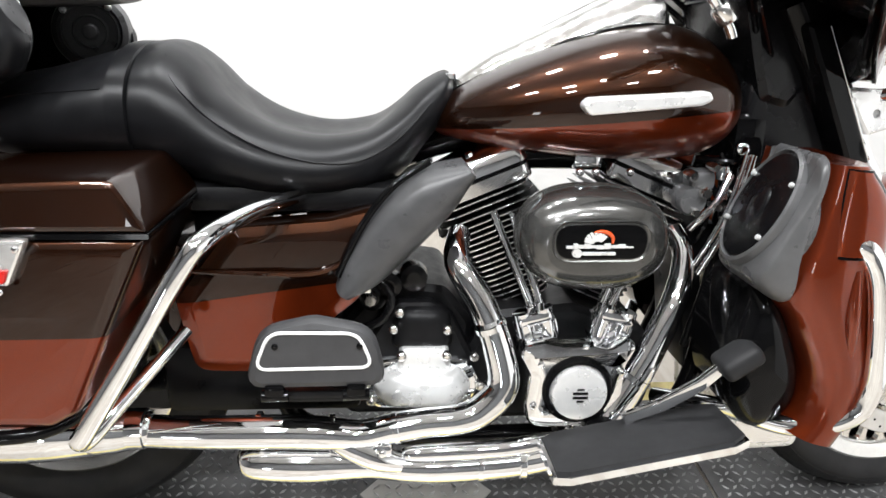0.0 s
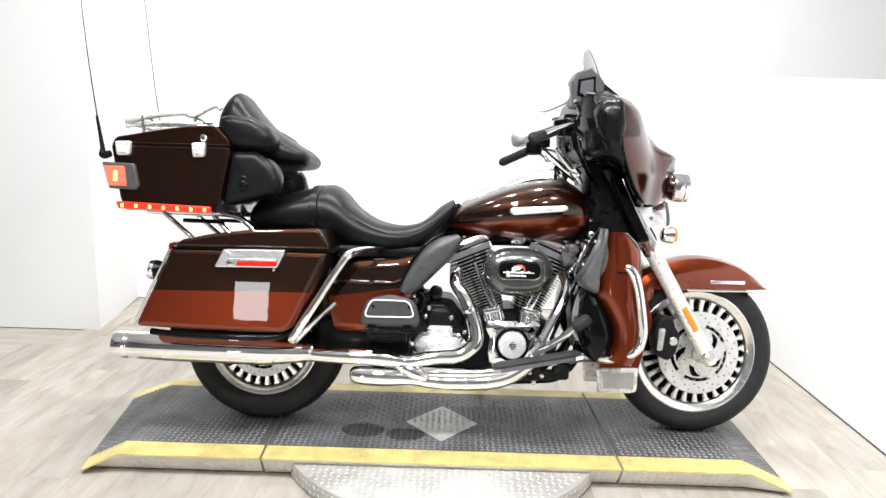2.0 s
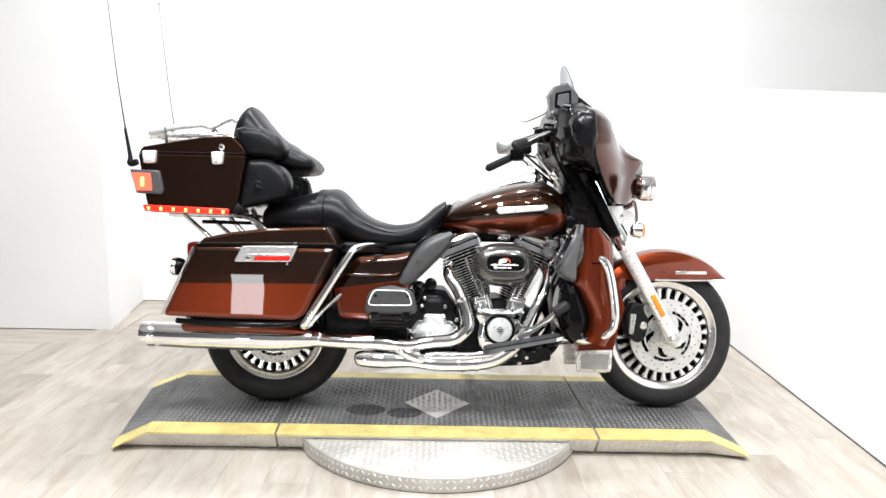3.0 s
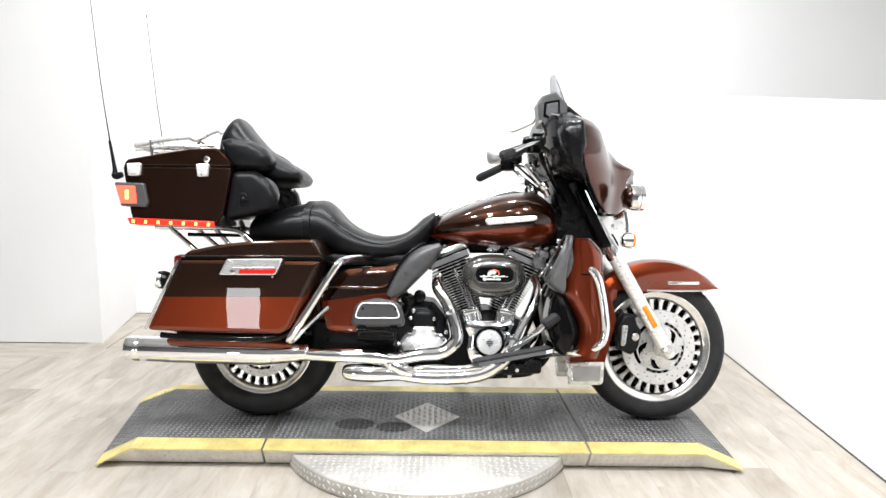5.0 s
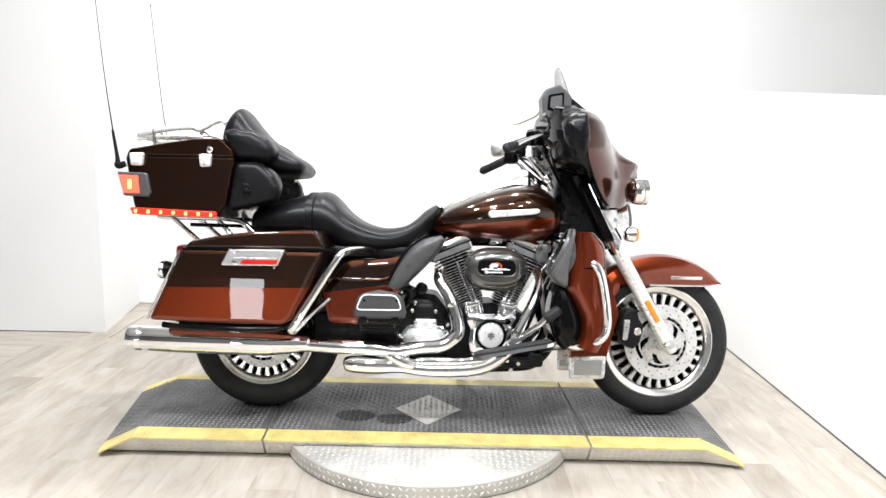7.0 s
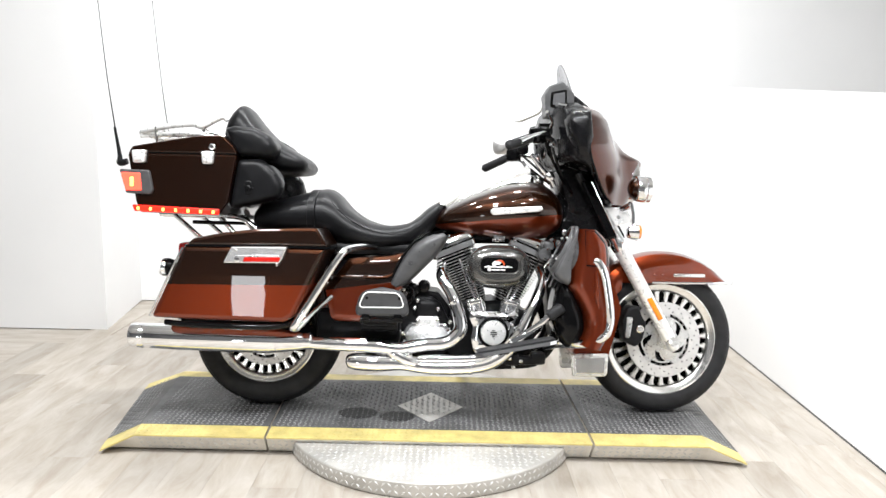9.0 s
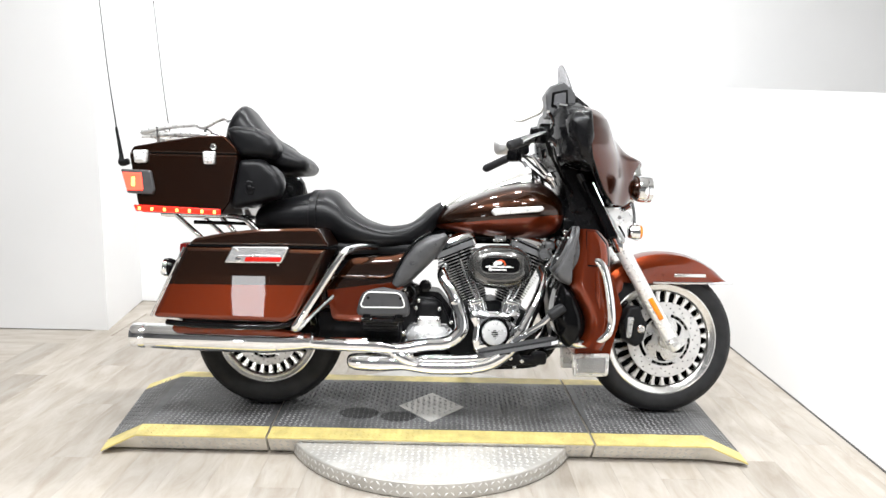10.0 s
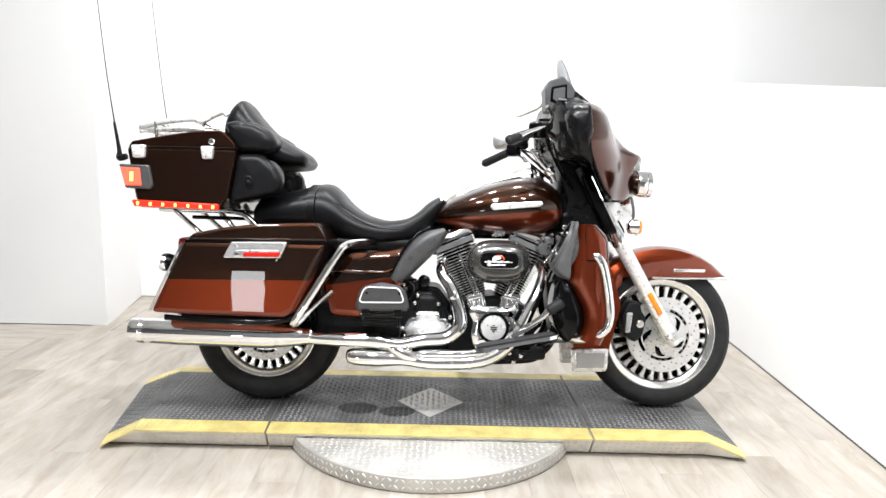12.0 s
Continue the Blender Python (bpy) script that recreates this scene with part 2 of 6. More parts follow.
def box(cx, cy, cz, sx, sy, sz, r=0.0, m=None, seg=2):
    bm = bmesh.new()
    bmesh.ops.create_cube(bm, size=1)
    bm.transform(Matrix.Diagonal((sx, sy, sz, 1)))
    if r:
        bmesh.ops.bevel(bm, geom=bm.edges[:], offset=r, segments=seg, affect="EDGES", profile=0.5)
    if m is not None:
        bm.transform(m)
    bm.transform(Matrix.Translation((cx, cy, cz)))
    return bm


class Outline(list):
    """A closed outline that remembers its corners."""


def fillet(pts, n=4):
    """Closed outline from corners (a, b, radius)."""
    out = Outline()
    out.corners, out.n = [(p[0], p[1], p[2] if len(p) > 2 else 0) for p in pts], n
    k = len(pts)
    for i in range(k):
        p, a, c = Vector(pts[i][:2]), Vector(pts[i - 1][:2]), Vector(pts[(i + 1) % k][:2])
        r = pts[i][2] if len(pts[i]) > 2 else 0
        u, v = (a - p), (c - p)
        if r <= 0 or u.length < 1e-6 or v.length < 1e-6:
            out.append(p)
            continue
        ang = u.angle(v)
        d = min(r / max(math.tan(ang / 2), 0.05), 0.48 * u.length, 0.48 * v.length)
        s, e = p + u.normalized() * d, p + v.normalized() * d
        for j in range(n + 1):
            t = j / n
            out.append(s * (1 - t) ** 2 + p * 2 * t * (1 - t) + e * t * t)
    return out


def spline(pts, n=8, closed=False):
    """Catmull-Rom through points of any dimension."""
    P = [np.array(p, float) for p in pts]
    k = len(P)
    out = []
    spans = k if closed else k - 1
    for i in range(spans):
        if closed:
            p0, p1, p2, p3 = P[i - 1], P[i], P[(i + 1) % k], P[(i + 2) % k]
        else:
            p0, p1, p2, p3 = P[max(i - 1, 0)], P[i], P[i + 1], P[min(i + 2, k - 1)]
        for j in range(n):
            t = j / n
            out.append(0.5 * (2 * p1 + (p2 - p0) * t + (2 * p0 - 5 * p1 + 4 * p2 - p3) * t * t + (3 * p1 - p0 - 3 * p2 + p3) * t ** 3))
    if not closed:
        out.append(P[-1])
    return out


def inset(poly, d):
    """The outline moved inwards by d, corner by corner."""
    corners = poly.corners if isinstance(poly, Outline) else [(p[0], p[1], 0) for p in poly]
    k = len(corners)
    if abs(d) < 1e-9:
        return poly
    area = sum(corners[i - 1][0] * corners[i][1] - corners[i][0] * corners[i - 1][1] for i in range(k))
    sgn = 1 if area > 0 else -1
    out = []
    for i in range(k):
        p, a, c = Vector(corners[i][:2]), Vector(corners[i - 1][:2]), Vector(corners[(i + 1) % k][:2])
        u, v = (p - a).normalized(), (c - p).normalized()
        nu, nv = Vector((-u.y, u.x)) * sgn, Vector((-v.y, v.x)) * sgn
        m = nu + nv
        m = m / max(m.dot(m) / 2, 0.35) if m.length > 1e-6 else nu
        turn = (u.x * v.y - u.y * v.x) * sgn
        r = corners[i][2]
        r2 = 0 if r <= 0 else max(2e-4, r - d if turn > 0 else r + d)
        q = p + m * d
        out.append((q.x, q.y, r2))
    if isinstance(poly, Outline):
        return fillet(out, poly.n)
    return [Vector(q[:2]) for q in out]


def loft(rings, caps=True, closed=True):
    k = len(rings[0])
    verts = [tuple(p) for r in rings for p in r]
    faces = []
    for a in range(len(rings) - 1):
        for i in range(k if closed else k - 1):
            j = (i + 1) % k
            faces.append((a * k + i, a * k + j, (a + 1) * k + j, (a + 1) * k + i))
    if caps:
        faces.append(tuple(range(k)))
        faces.append(tuple((len(rings) - 1) * k + i for i in range(k)))
    return mesh_of(verts, faces)


def slab(outline, layers):
    """An outline in x and z, laid at depths y with an inset for each: a rounded plate or case."""
    return loft([[(p[0], y, p[1]) for p in inset(outline, d)] for y, d in layers])


def pillow(outline, y0, y1, r=0.015, crown=0.0):
    """A case between y0 (outer face) and y1 with rounded rims; crown bulges the outer face."""
    s = 1 if y1 > y0 else -1
    lay = []
    if crown:
        lay += [(y0 - s * crown, r * 1.9), (y0 - s * crown * 0.6, r * 1.4)]
    lay += [(y0, r), (y0 + s * r * 0.3, r * 0.3), (y0 + s * r, 0), (y1 - s * r, 0), (y1 - s * r * 0.3, r * 0.3), (y1, r)]
    return slab(outline, lay)


def puff(outline, y_out, y_in, p=5.0, n=9, centre=None, back=None):
    """A padded form: the outline at y_in swells smoothly to y_out at its middle."""
    k = len(outline)
    cx = centre[0] if centre else sum(q[0] for q in outline) / k
    cz = centre[1] if centre else sum(q[1] for q in outline) / k
    rings = [] if back is None else [[(q[0], back, q[1]) for q in outline]]
    for i in range(n + 1):
        a = math.pi / 2 * i / n
        s, h = math.cos(a) ** (2 / p), math.sin(a)
        s = max(s, 0.02)
        rings.append([(cx + (q[0] - cx) * s, y_in + (y_out - y_in) * h, cz + (q[1] - cz) * s) for q in outline])
    return loft(rings)


def blade(upper, lower, y_in, bulge, n=10, m=12, thick=0.05):
    """A long curved panel between two edge lines, arched across its width."""
    up, lo = spline([tuple(q) for q in upper], 6), spline([tuple(q) for q in lower], 6)
    rings = []
    sgn = 1 if bulge > 0 else -1
    for a, c in zip(up, lo):
        ring = []
        for i in range(n + 1):
            t = i / n
            ring.append((a[0] + (c[0] - a[0]) * t, y_in + bulge * max(0.0, 1 - abs(2 * t - 1) ** 2.6) ** 0.6, a[1] + (c[1] - a[1]) * t))
        ring += [(c[0], y_in - sgn * thick, c[1]), (a[0], y_in - sgn * thick, a[1])]
        rings.append(ring)
    return loft(rings)


def tube(pts, r, n=12, smooth_n=6, cap=True):
    """A round bar through points; r a number, or one for each point."""
    rs = r if isinstance(r, (list, tuple)) else [r] * len(pts)
    path = spline([(*p, q) for p, q in zip(pts, rs)], smooth_n) if smooth_n else [np.array((*p, q)) for p, q in zip(pts, rs)]
    P = [Vector(p[:3]) for p in path]
    rings = []
    up = None
    for i, p in enumerate(P):
        d = (P[min(i + 1, len(P) - 1)] - P[max(i - 1, 0)]).normalized()
        if up is None:
            up = d.orthogonal().normalized()
        else:
            up = (up - d * up.dot(d)).normalized()
        side = d.cross(up)
        rad = path[i][3]
        rings.append([p + (up * math.cos(a) + side * math.sin(a)) * rad for a in [2 * math.pi * j / n for j in range(n)]])
    return loft(rings, cap)


def lathe(profile, centre, axis="y", n=32, cap=True):
    """A turned body: profile rows (radius, place along the axis)."""
    rings = []
    for r, a in profile:
        ring = []
        for j in range(n):
            t = 2 * math.pi * j / n
            u, v = r * math.cos(t), r * math.sin(t)
            q = {"y": (u, a, v), "x": (a, u, v), "z": (u, v, a)}[axis]
            ring.append((centre[0] + q[0], centre[1] + q[1], centre[2] + q[2]))
        rings.append(ring)
    return loft(rings, cap)


def bolt(x, y, z, r=0.008, h=0.006):
    return lathe([(r, 0), (r, -h * 0.7), (r * 0.8, -h), (r * 0.4, -h * 1.15)], (x, y, z), "y", 10)


def grid_plane(x0, x1, y0, y1, z, t=0.1):
    return box((x0 + x1) / 2, (y0 + y1) / 2, z - t / 2, x1 - x0, y1 - y0, t)

# ---- room ----
WX, WY, LX, PY, SY = 1.635, 2.085, -2.24, 1.325, -5.2
WT = 0.12


def structure(name, bm, material, label, category, smooth=False):
    return tagged(part(name, bm, material, None, "", smooth=smooth), label, category, kind="structure")


structure("wall_back", box((LX + WX + 1.85) / 2, WY + WT / 2, CEIL / 2, WX - LX + 1.90, WT, CEIL), M_WALL, "white painted back wall behind the motorcycle", "wall")
structure("wall_right", loft([[(WX - 0.041, -2.1, z0), (WX + 0.03, WY, z1), (WX + 0.03 + WT, WY, z1), (WX - 0.041 + WT, -2.1, z0)] for z0, z1 in ((0, 0), (1.306, 1.575))]), M_WALL, "white painted low partition wall along the bay", "wall")
structure("wall_right_upper", box(WX + 1.75, (WY + SY) / 2, CEIL / 2, WT, WY - SY, CEIL), M_DIMWALL, "wall set back beyond the partition, its weaker light put in as grey", "wall")
# thin dark strip where the partition meets the floor
structure("trim", loft([[(WX - 0.0445, -2.1, z), (WX + 0.0265, WY, z), (WX + 0.0305, WY, z), (WX - 0.0405, -2.1, z)] for z in (0.0, 0.007)]), M_GREYPL, "thin dark line along the foot of the partition", "trim")
structure("pillar_wall", loft([[(-2.137, PY, 0), (-2.242, WY, 0), (-4.3, WY, 0), (-4.3, PY, 0)], [(-2.137, PY, CEIL), (-2.242, WY, CEIL), (-4.3, WY, CEIL), (-4.3, PY, CEIL)]]), M_WALL, "white painted wall return beside the bay", "wall")
structure("wall_left", box(-4.3 - WT / 2, (PY + SY) / 2, CEIL / 2, WT, PY - SY, CEIL), M_DARKWALL, "grey painted side wall", "wall")
structure("wall_front", box(-0.46, SY - WT / 2, 1.1, 7.9, WT, 2.2), M_DARKWALL, "grey wall behind the camera", "wall")
structure("wall_front_upper", box(-0.46, SY - WT / 2, 1.1 + CEIL / 2, 7.9, WT - 0.01, CEIL - 2.2), M_DARKWALL, "grey upper wall behind the camera", "wall")
structure("ceiling", box(-0.46, (WY + SY) / 2, CEIL + 0.05, 8.1, WY - SY + 0.3, 0.1), M_SHOP, "pale grey painted ceiling", "ceiling")
# low shop window in the dark wall, with daylight behind its pane
win = structure("window_1", box(-2.10, SY + 0.004, 0.34, 0.34, 0.006, 0.56), M_DAYLIGHT, "low shop window with bright daylight behind it", "window")
for fx, fz, fw, fh in ((-2.10, 0.04, 0.42, 0.04), (-2.10, 0.64, 0.42, 0.04), (-2.29, 0.34, 0.04, 0.56), (-1.91, 0.34, 0.04, 0.56)):
    part("window_frame", box(fx, SY + 0.012, fz, fw, 0.024, fh, 0.004), M_DARKWALL, win)
floor = structure("floor", grid_plane(-4.4, WX + 1.85, SY - 0.1, WY + 0.1, -0.006, 0.1), M_PLANK, "pale oak plank floor", "floor")

# ---- lift plate with yellow edges ----
H, HS = 0.090, 0.086          # height of the deck, and of its upright side
Y0, Y1 = -0.357, 0.366        # near and far foot of the deck
B0, B1 = -0.264, 0.283        # where the yellow edge ends on the deck


def deck(x0, x1, slope_left=0.0, slope_right=0.0, skew=0.0):
    """Cross-section rings along x; the ends may run down to the floor."""
    def ring(x, h, hs, sk):
        return [(x + sk * (y - Y0), y, z) for y, z in ((Y0 + 0.052, min(0.010, hs * 0.5)), (Y0, hs), (B0, h), (B1, h), (Y1, hs), (Y1 - 0.03, min(0.010, hs * 0.5)))]
    rings = []
    if slope_left:
        rings.append(ring(x0, 0.022, 0.020, skew))
        rings.append(ring(x0 + slope_left, H, HS, skew * 0.6))
    else:
        rings.append(ring(x0, H, HS, -0.03))
    if slope_right:
        rings.append(ring(x1 - slope_right, H, HS, 0.02))
        rings.append(ring(x1, 0.022, 0.020, 0.02))
    else:
        rings.append(ring(x1, H, HS, -0.03))
    return rings


def deck_parts(parent, rings):
    def strip(a, b, name, material, label):
        bm = loft([[r[a], r[b]] for r in rings], caps=False, closed=False)
        ext = bmesh.ops.extrude_face_region(bm, geom=bm.faces[:])
        bmesh.ops.translate(bm, verts=[v for v in ext["geom"] if isinstance(v, bmesh.types.BMVert)], vec=(0, 0, -0.006))
        return part(name, bm, material, parent, label, smooth=False)
    core = loft(rings)
    core.transform(Matrix.Translation((0, 0, -0.0015)))
    part("deck_body", core, M_PLATE_LIT, parent, "bare diamond-plate sides", smooth=False)
    strip(1, 2, "edge_stripe", M_YELLOW, "worn yellow safety edge")
    strip(3, 4, "edge_stripe", M_YELLOW, "worn yellow safety edge")
    strip(2, 3, "deck_plate", M_PLATE_BLK, "worn black diamond-plate deck")


def lozenge(bm_v, bm_f, o, u, v, n, L=0.011, W=0.0035, h=0.0018):
    """One raised tread: a low ridge on the plate at o, along u."""
    i = len(bm_v)
    bm_v += [o - u * L, o + v * W, o + u * L, o - v * W, o - u * L * 0.45 + n * h, o + u * L * 0.45 + n * h]
    bm_f += [(i, i + 3, i + 5, i + 4), (i + 3, i + 2, i + 5), (i + 2, i + 1, i + 5), (i + 1, i, i + 4, i + 5)]


def treads(name, patches, pitch, material, parent, label, L=0.0098, W=0.0036, h=0.0022, keep=None):
    """Raised treads over flat patches: origin, along, across, size along and across."""
    V, F = [], []
    for o, a, b, la, lb in patches:
        o, a, b = Vector(o), Vector(a).normalized(), Vector(b).normalized()
        n = a.cross(b)
        n = n if n.z > 0.75 or (abs(n.z) <= 0.75 and n.y < 0) else -n
        na, nb = int(la / pitch), int(lb / pitch)
        for i in range(na):
            for j in range(nb):
                p = o + a * (pitch * (i + 0.5)) + b * (pitch * (j + 0.5))
                if keep and not keep(p):
                    continue
                s = 1 if (i + j) % 2 else -1
                u = (a + b * s).normalized()
                lozenge(V, F, p + n * 0.0002, u, n.cross(u), n, L, W, h)
    ob = part(name, mesh_of([tuple(v) for v in V], F), material, parent, label, smooth=False)
    return tagged(ob, kind="stuff")


decks = []
for name, x0, x1, sl, sr, sk, lab in (
    ("ramp_deck", -1.39, -0.757, 0.135, 0.0, -0.14, "black diamond-plate ramp with yellow edges under the rear wheel"),
    ("centre_deck", -0.748, 0.503, 0.0, 0.0, 0.0, "black diamond-plate centre deck with yellow edges and a bare diamond"),
    ("ramp_deck", 0.512, 1.10, 0.0, 0.150, 0.0, "black diamond-plate ramp with yellow edges under the front wheel"),
):
    d = thing(name, lab, "ramp", (x0 + x1) / 2, 0, 0)
    d.location = (0, 0, 0)
    deck_parts(d, deck(x0, x1, sl, sr, sk))
    decks.append(d)

DX, DY = -0.126, -0.028       # the bare diamond on the deck
in_diamond = lambda p: abs(p.x - DX) / 0.145 + abs(p.y - DY) / 0.168 < 1.0
PT = 0.0215
treads("tread", [((-1.255, B0 + 0.005, H), (1, 0, 0), (0, 1, 0), 0.49, B1 - B0 - 0.01),
                 ((-1.403, B0, 0.0228), (0.140, 0, 0.068), (-0.0766, 0.547, 0), 0.156, 0.552)], PT, M_TREAD_BLK, decks[0], "worn raised treads")
treads("tread", [((-0.740, B0 + 0.005, H), (1, 0, 0), (0, 1, 0), 1.235, B1 - B0 - 0.01)], PT, M_TREAD_BLK, decks[1], "worn raised treads", keep=lambda p: not in_diamond(p))
treads("tread", [((0.520, B0 + 0.005, H), (1, 0, 0), (0, 1, 0), 0.43, B1 - B0 - 0.01),
                 ((0.952, B0, H + 0.0005), (0.150, 0, -0.068), (0.02, 1, 0), 0.160, B1 - B0)], PT, M_TREAD_BLK, decks[2], "worn raised treads")
for d, x0, x1 in ((decks[0], -1.25, -0.76), (decks[1], -0.74, 0.50), (decks[2], 0.515, 0.945)):
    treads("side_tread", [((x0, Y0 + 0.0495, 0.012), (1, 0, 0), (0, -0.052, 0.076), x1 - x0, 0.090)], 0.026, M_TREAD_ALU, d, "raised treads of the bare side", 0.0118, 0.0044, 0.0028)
    treads("stripe_tread", [((x0, Y0 + 0.004, HS + 0.0002), (1, 0, 0), (0, B0 - Y0, H - HS), x1 - x0, 0.089)], PT, M_YELLOW, d, "painted treads of the yellow edge")

dia = mesh_of([(DX - 0.140, DY, 0), (DX, DY - 0.164, 0), (DX + 0.140, DY, 0), (DX, DY + 0.164, 0)], [(0, 1, 2, 3)])
bmesh.ops.solidify(dia, geom=dia.faces[:], thickness=0.003)
part("diamond_plate", dia, M_PLATE_ALU, decks[1], "bare alloy diamond-plate inlay", Matrix.Translation((0, 0, H + 0.0025)), smooth=False)
treads("tread", [((DX - 0.14, DY - 0.18, H + 0.003), (1, 0, 0), (0, 1, 0), 0.28, 0.36)], 0.0235, M_TREAD_ALU, decks[1], "raised treads of the bare diamond", 0.0105, 0.0040, 0.0026, keep=lambda p: abs(p.x - DX) / 0.128 + abs(p.y - DY) / 0.148 < 1.0)

# oil stains with ragged edges on the deck
for sx, sy, sr in ((-0.425, -0.110, 0.080), (-0.262, -0.140, 0.070)):
    rim = []
    for i in range(44):
        a = 2 * math.pi * i / 44
        k = sr * (1 + 0.10 * noise.noise((math.cos(a) * 3 + sx * 9, math.sin(a) * 3, 0)) + 0.05 * (i % 2))
        rim.append((sx + k * math.cos(a), sy + k * math.sin(a) * 0.72, H + 0.0012))
    st = part("oil_stain", mesh_of(rim, [tuple(range(44))]), M_STAIN, decks[1], "dark oil stain on the deck", smooth=False)

# ---- round turntable ----
CX, CY, CR, CH = -0.122, -0.052, 0.595, 0.062
table = thing("turntable", "round bare diamond-plate turntable under the deck", "turntable")
body = lathe([(CR - 0.02, 0.004), (CR - 0.002, 0.004), (CR, 0.008), (CR, CH - 0.004), (CR - 0.003, CH), (CR - 0.03, CH)], (CX, CY, 0), "z", 128)
part("turntable_body", body, M_PLATE_ALU, table, "", angle=30)
treads("tread", [((CX - CR, CY - CR, CH), (1, 0, 0), (0, 1, 0), 2 * CR, CR - 0.25)], 0.0235, M_TREAD_ALU, table, "raised treads of the round plate", 0.0105, 0.0040, 0.0024,
       keep=lambda p: (p.x - CX) ** 2 + (p.y - CY) ** 2 < (CR - 0.015) ** 2 and p.y < Y0 + 0.030)
V, F = [], []
for i in range(78):
    a = math.pi + math.pi * (i + 0.5) / 78
    nrm = Vector((math.cos(a), math.sin(a), 0))
    tan = Vector((-math.sin(a), math.cos(a), 0))
    for j, zz in enumerate((0.020, 0.045)):
        s = 1 if (i + j) % 2 else -1
        u = (tan + Vector((0, 0, s))).normalized()
        p = Vector((CX, CY, zz)) + nrm * (CR + 0.0003)
        if p.y < Y0 + 0.04:
            lozenge(V, F, p, u, nrm.cross(u), nrm, 0.0105, 0.0040, 0.0022)
tagged(part("side_tread", mesh_of([tuple(v) for v in V], F), M_TREAD_ALU, table, "raised treads of the rim", smooth=False), kind="stuff")

# ---- motorcycle: leaning on its stand, bars a little to its left ----
LEAN_M = Matrix.Translation((0, 0, H)) @ Matrix.Rotation(radians(-8.0), 4, "X") @ Matrix.Translation((0, 0, -H))
bike = thing("motorcycle", "brown and rust touring motorcycle with chrome engine on its stand", "motorcycle")
bike.matrix_world = LEAN_M
FX, RX, AZ, TR = 0.838, -0.820, 0.402, 0.311
AXIS = Vector((-math.sin(radians(26)), 0, math.cos(radians(26))))
STEER = Matrix.Translation((FX + 0.015, 0, AZ)) @ Matrix.Rotation(radians(4.0), 4, AXIS) @ Matrix.Translation((-FX - 0.015, 0, -AZ))


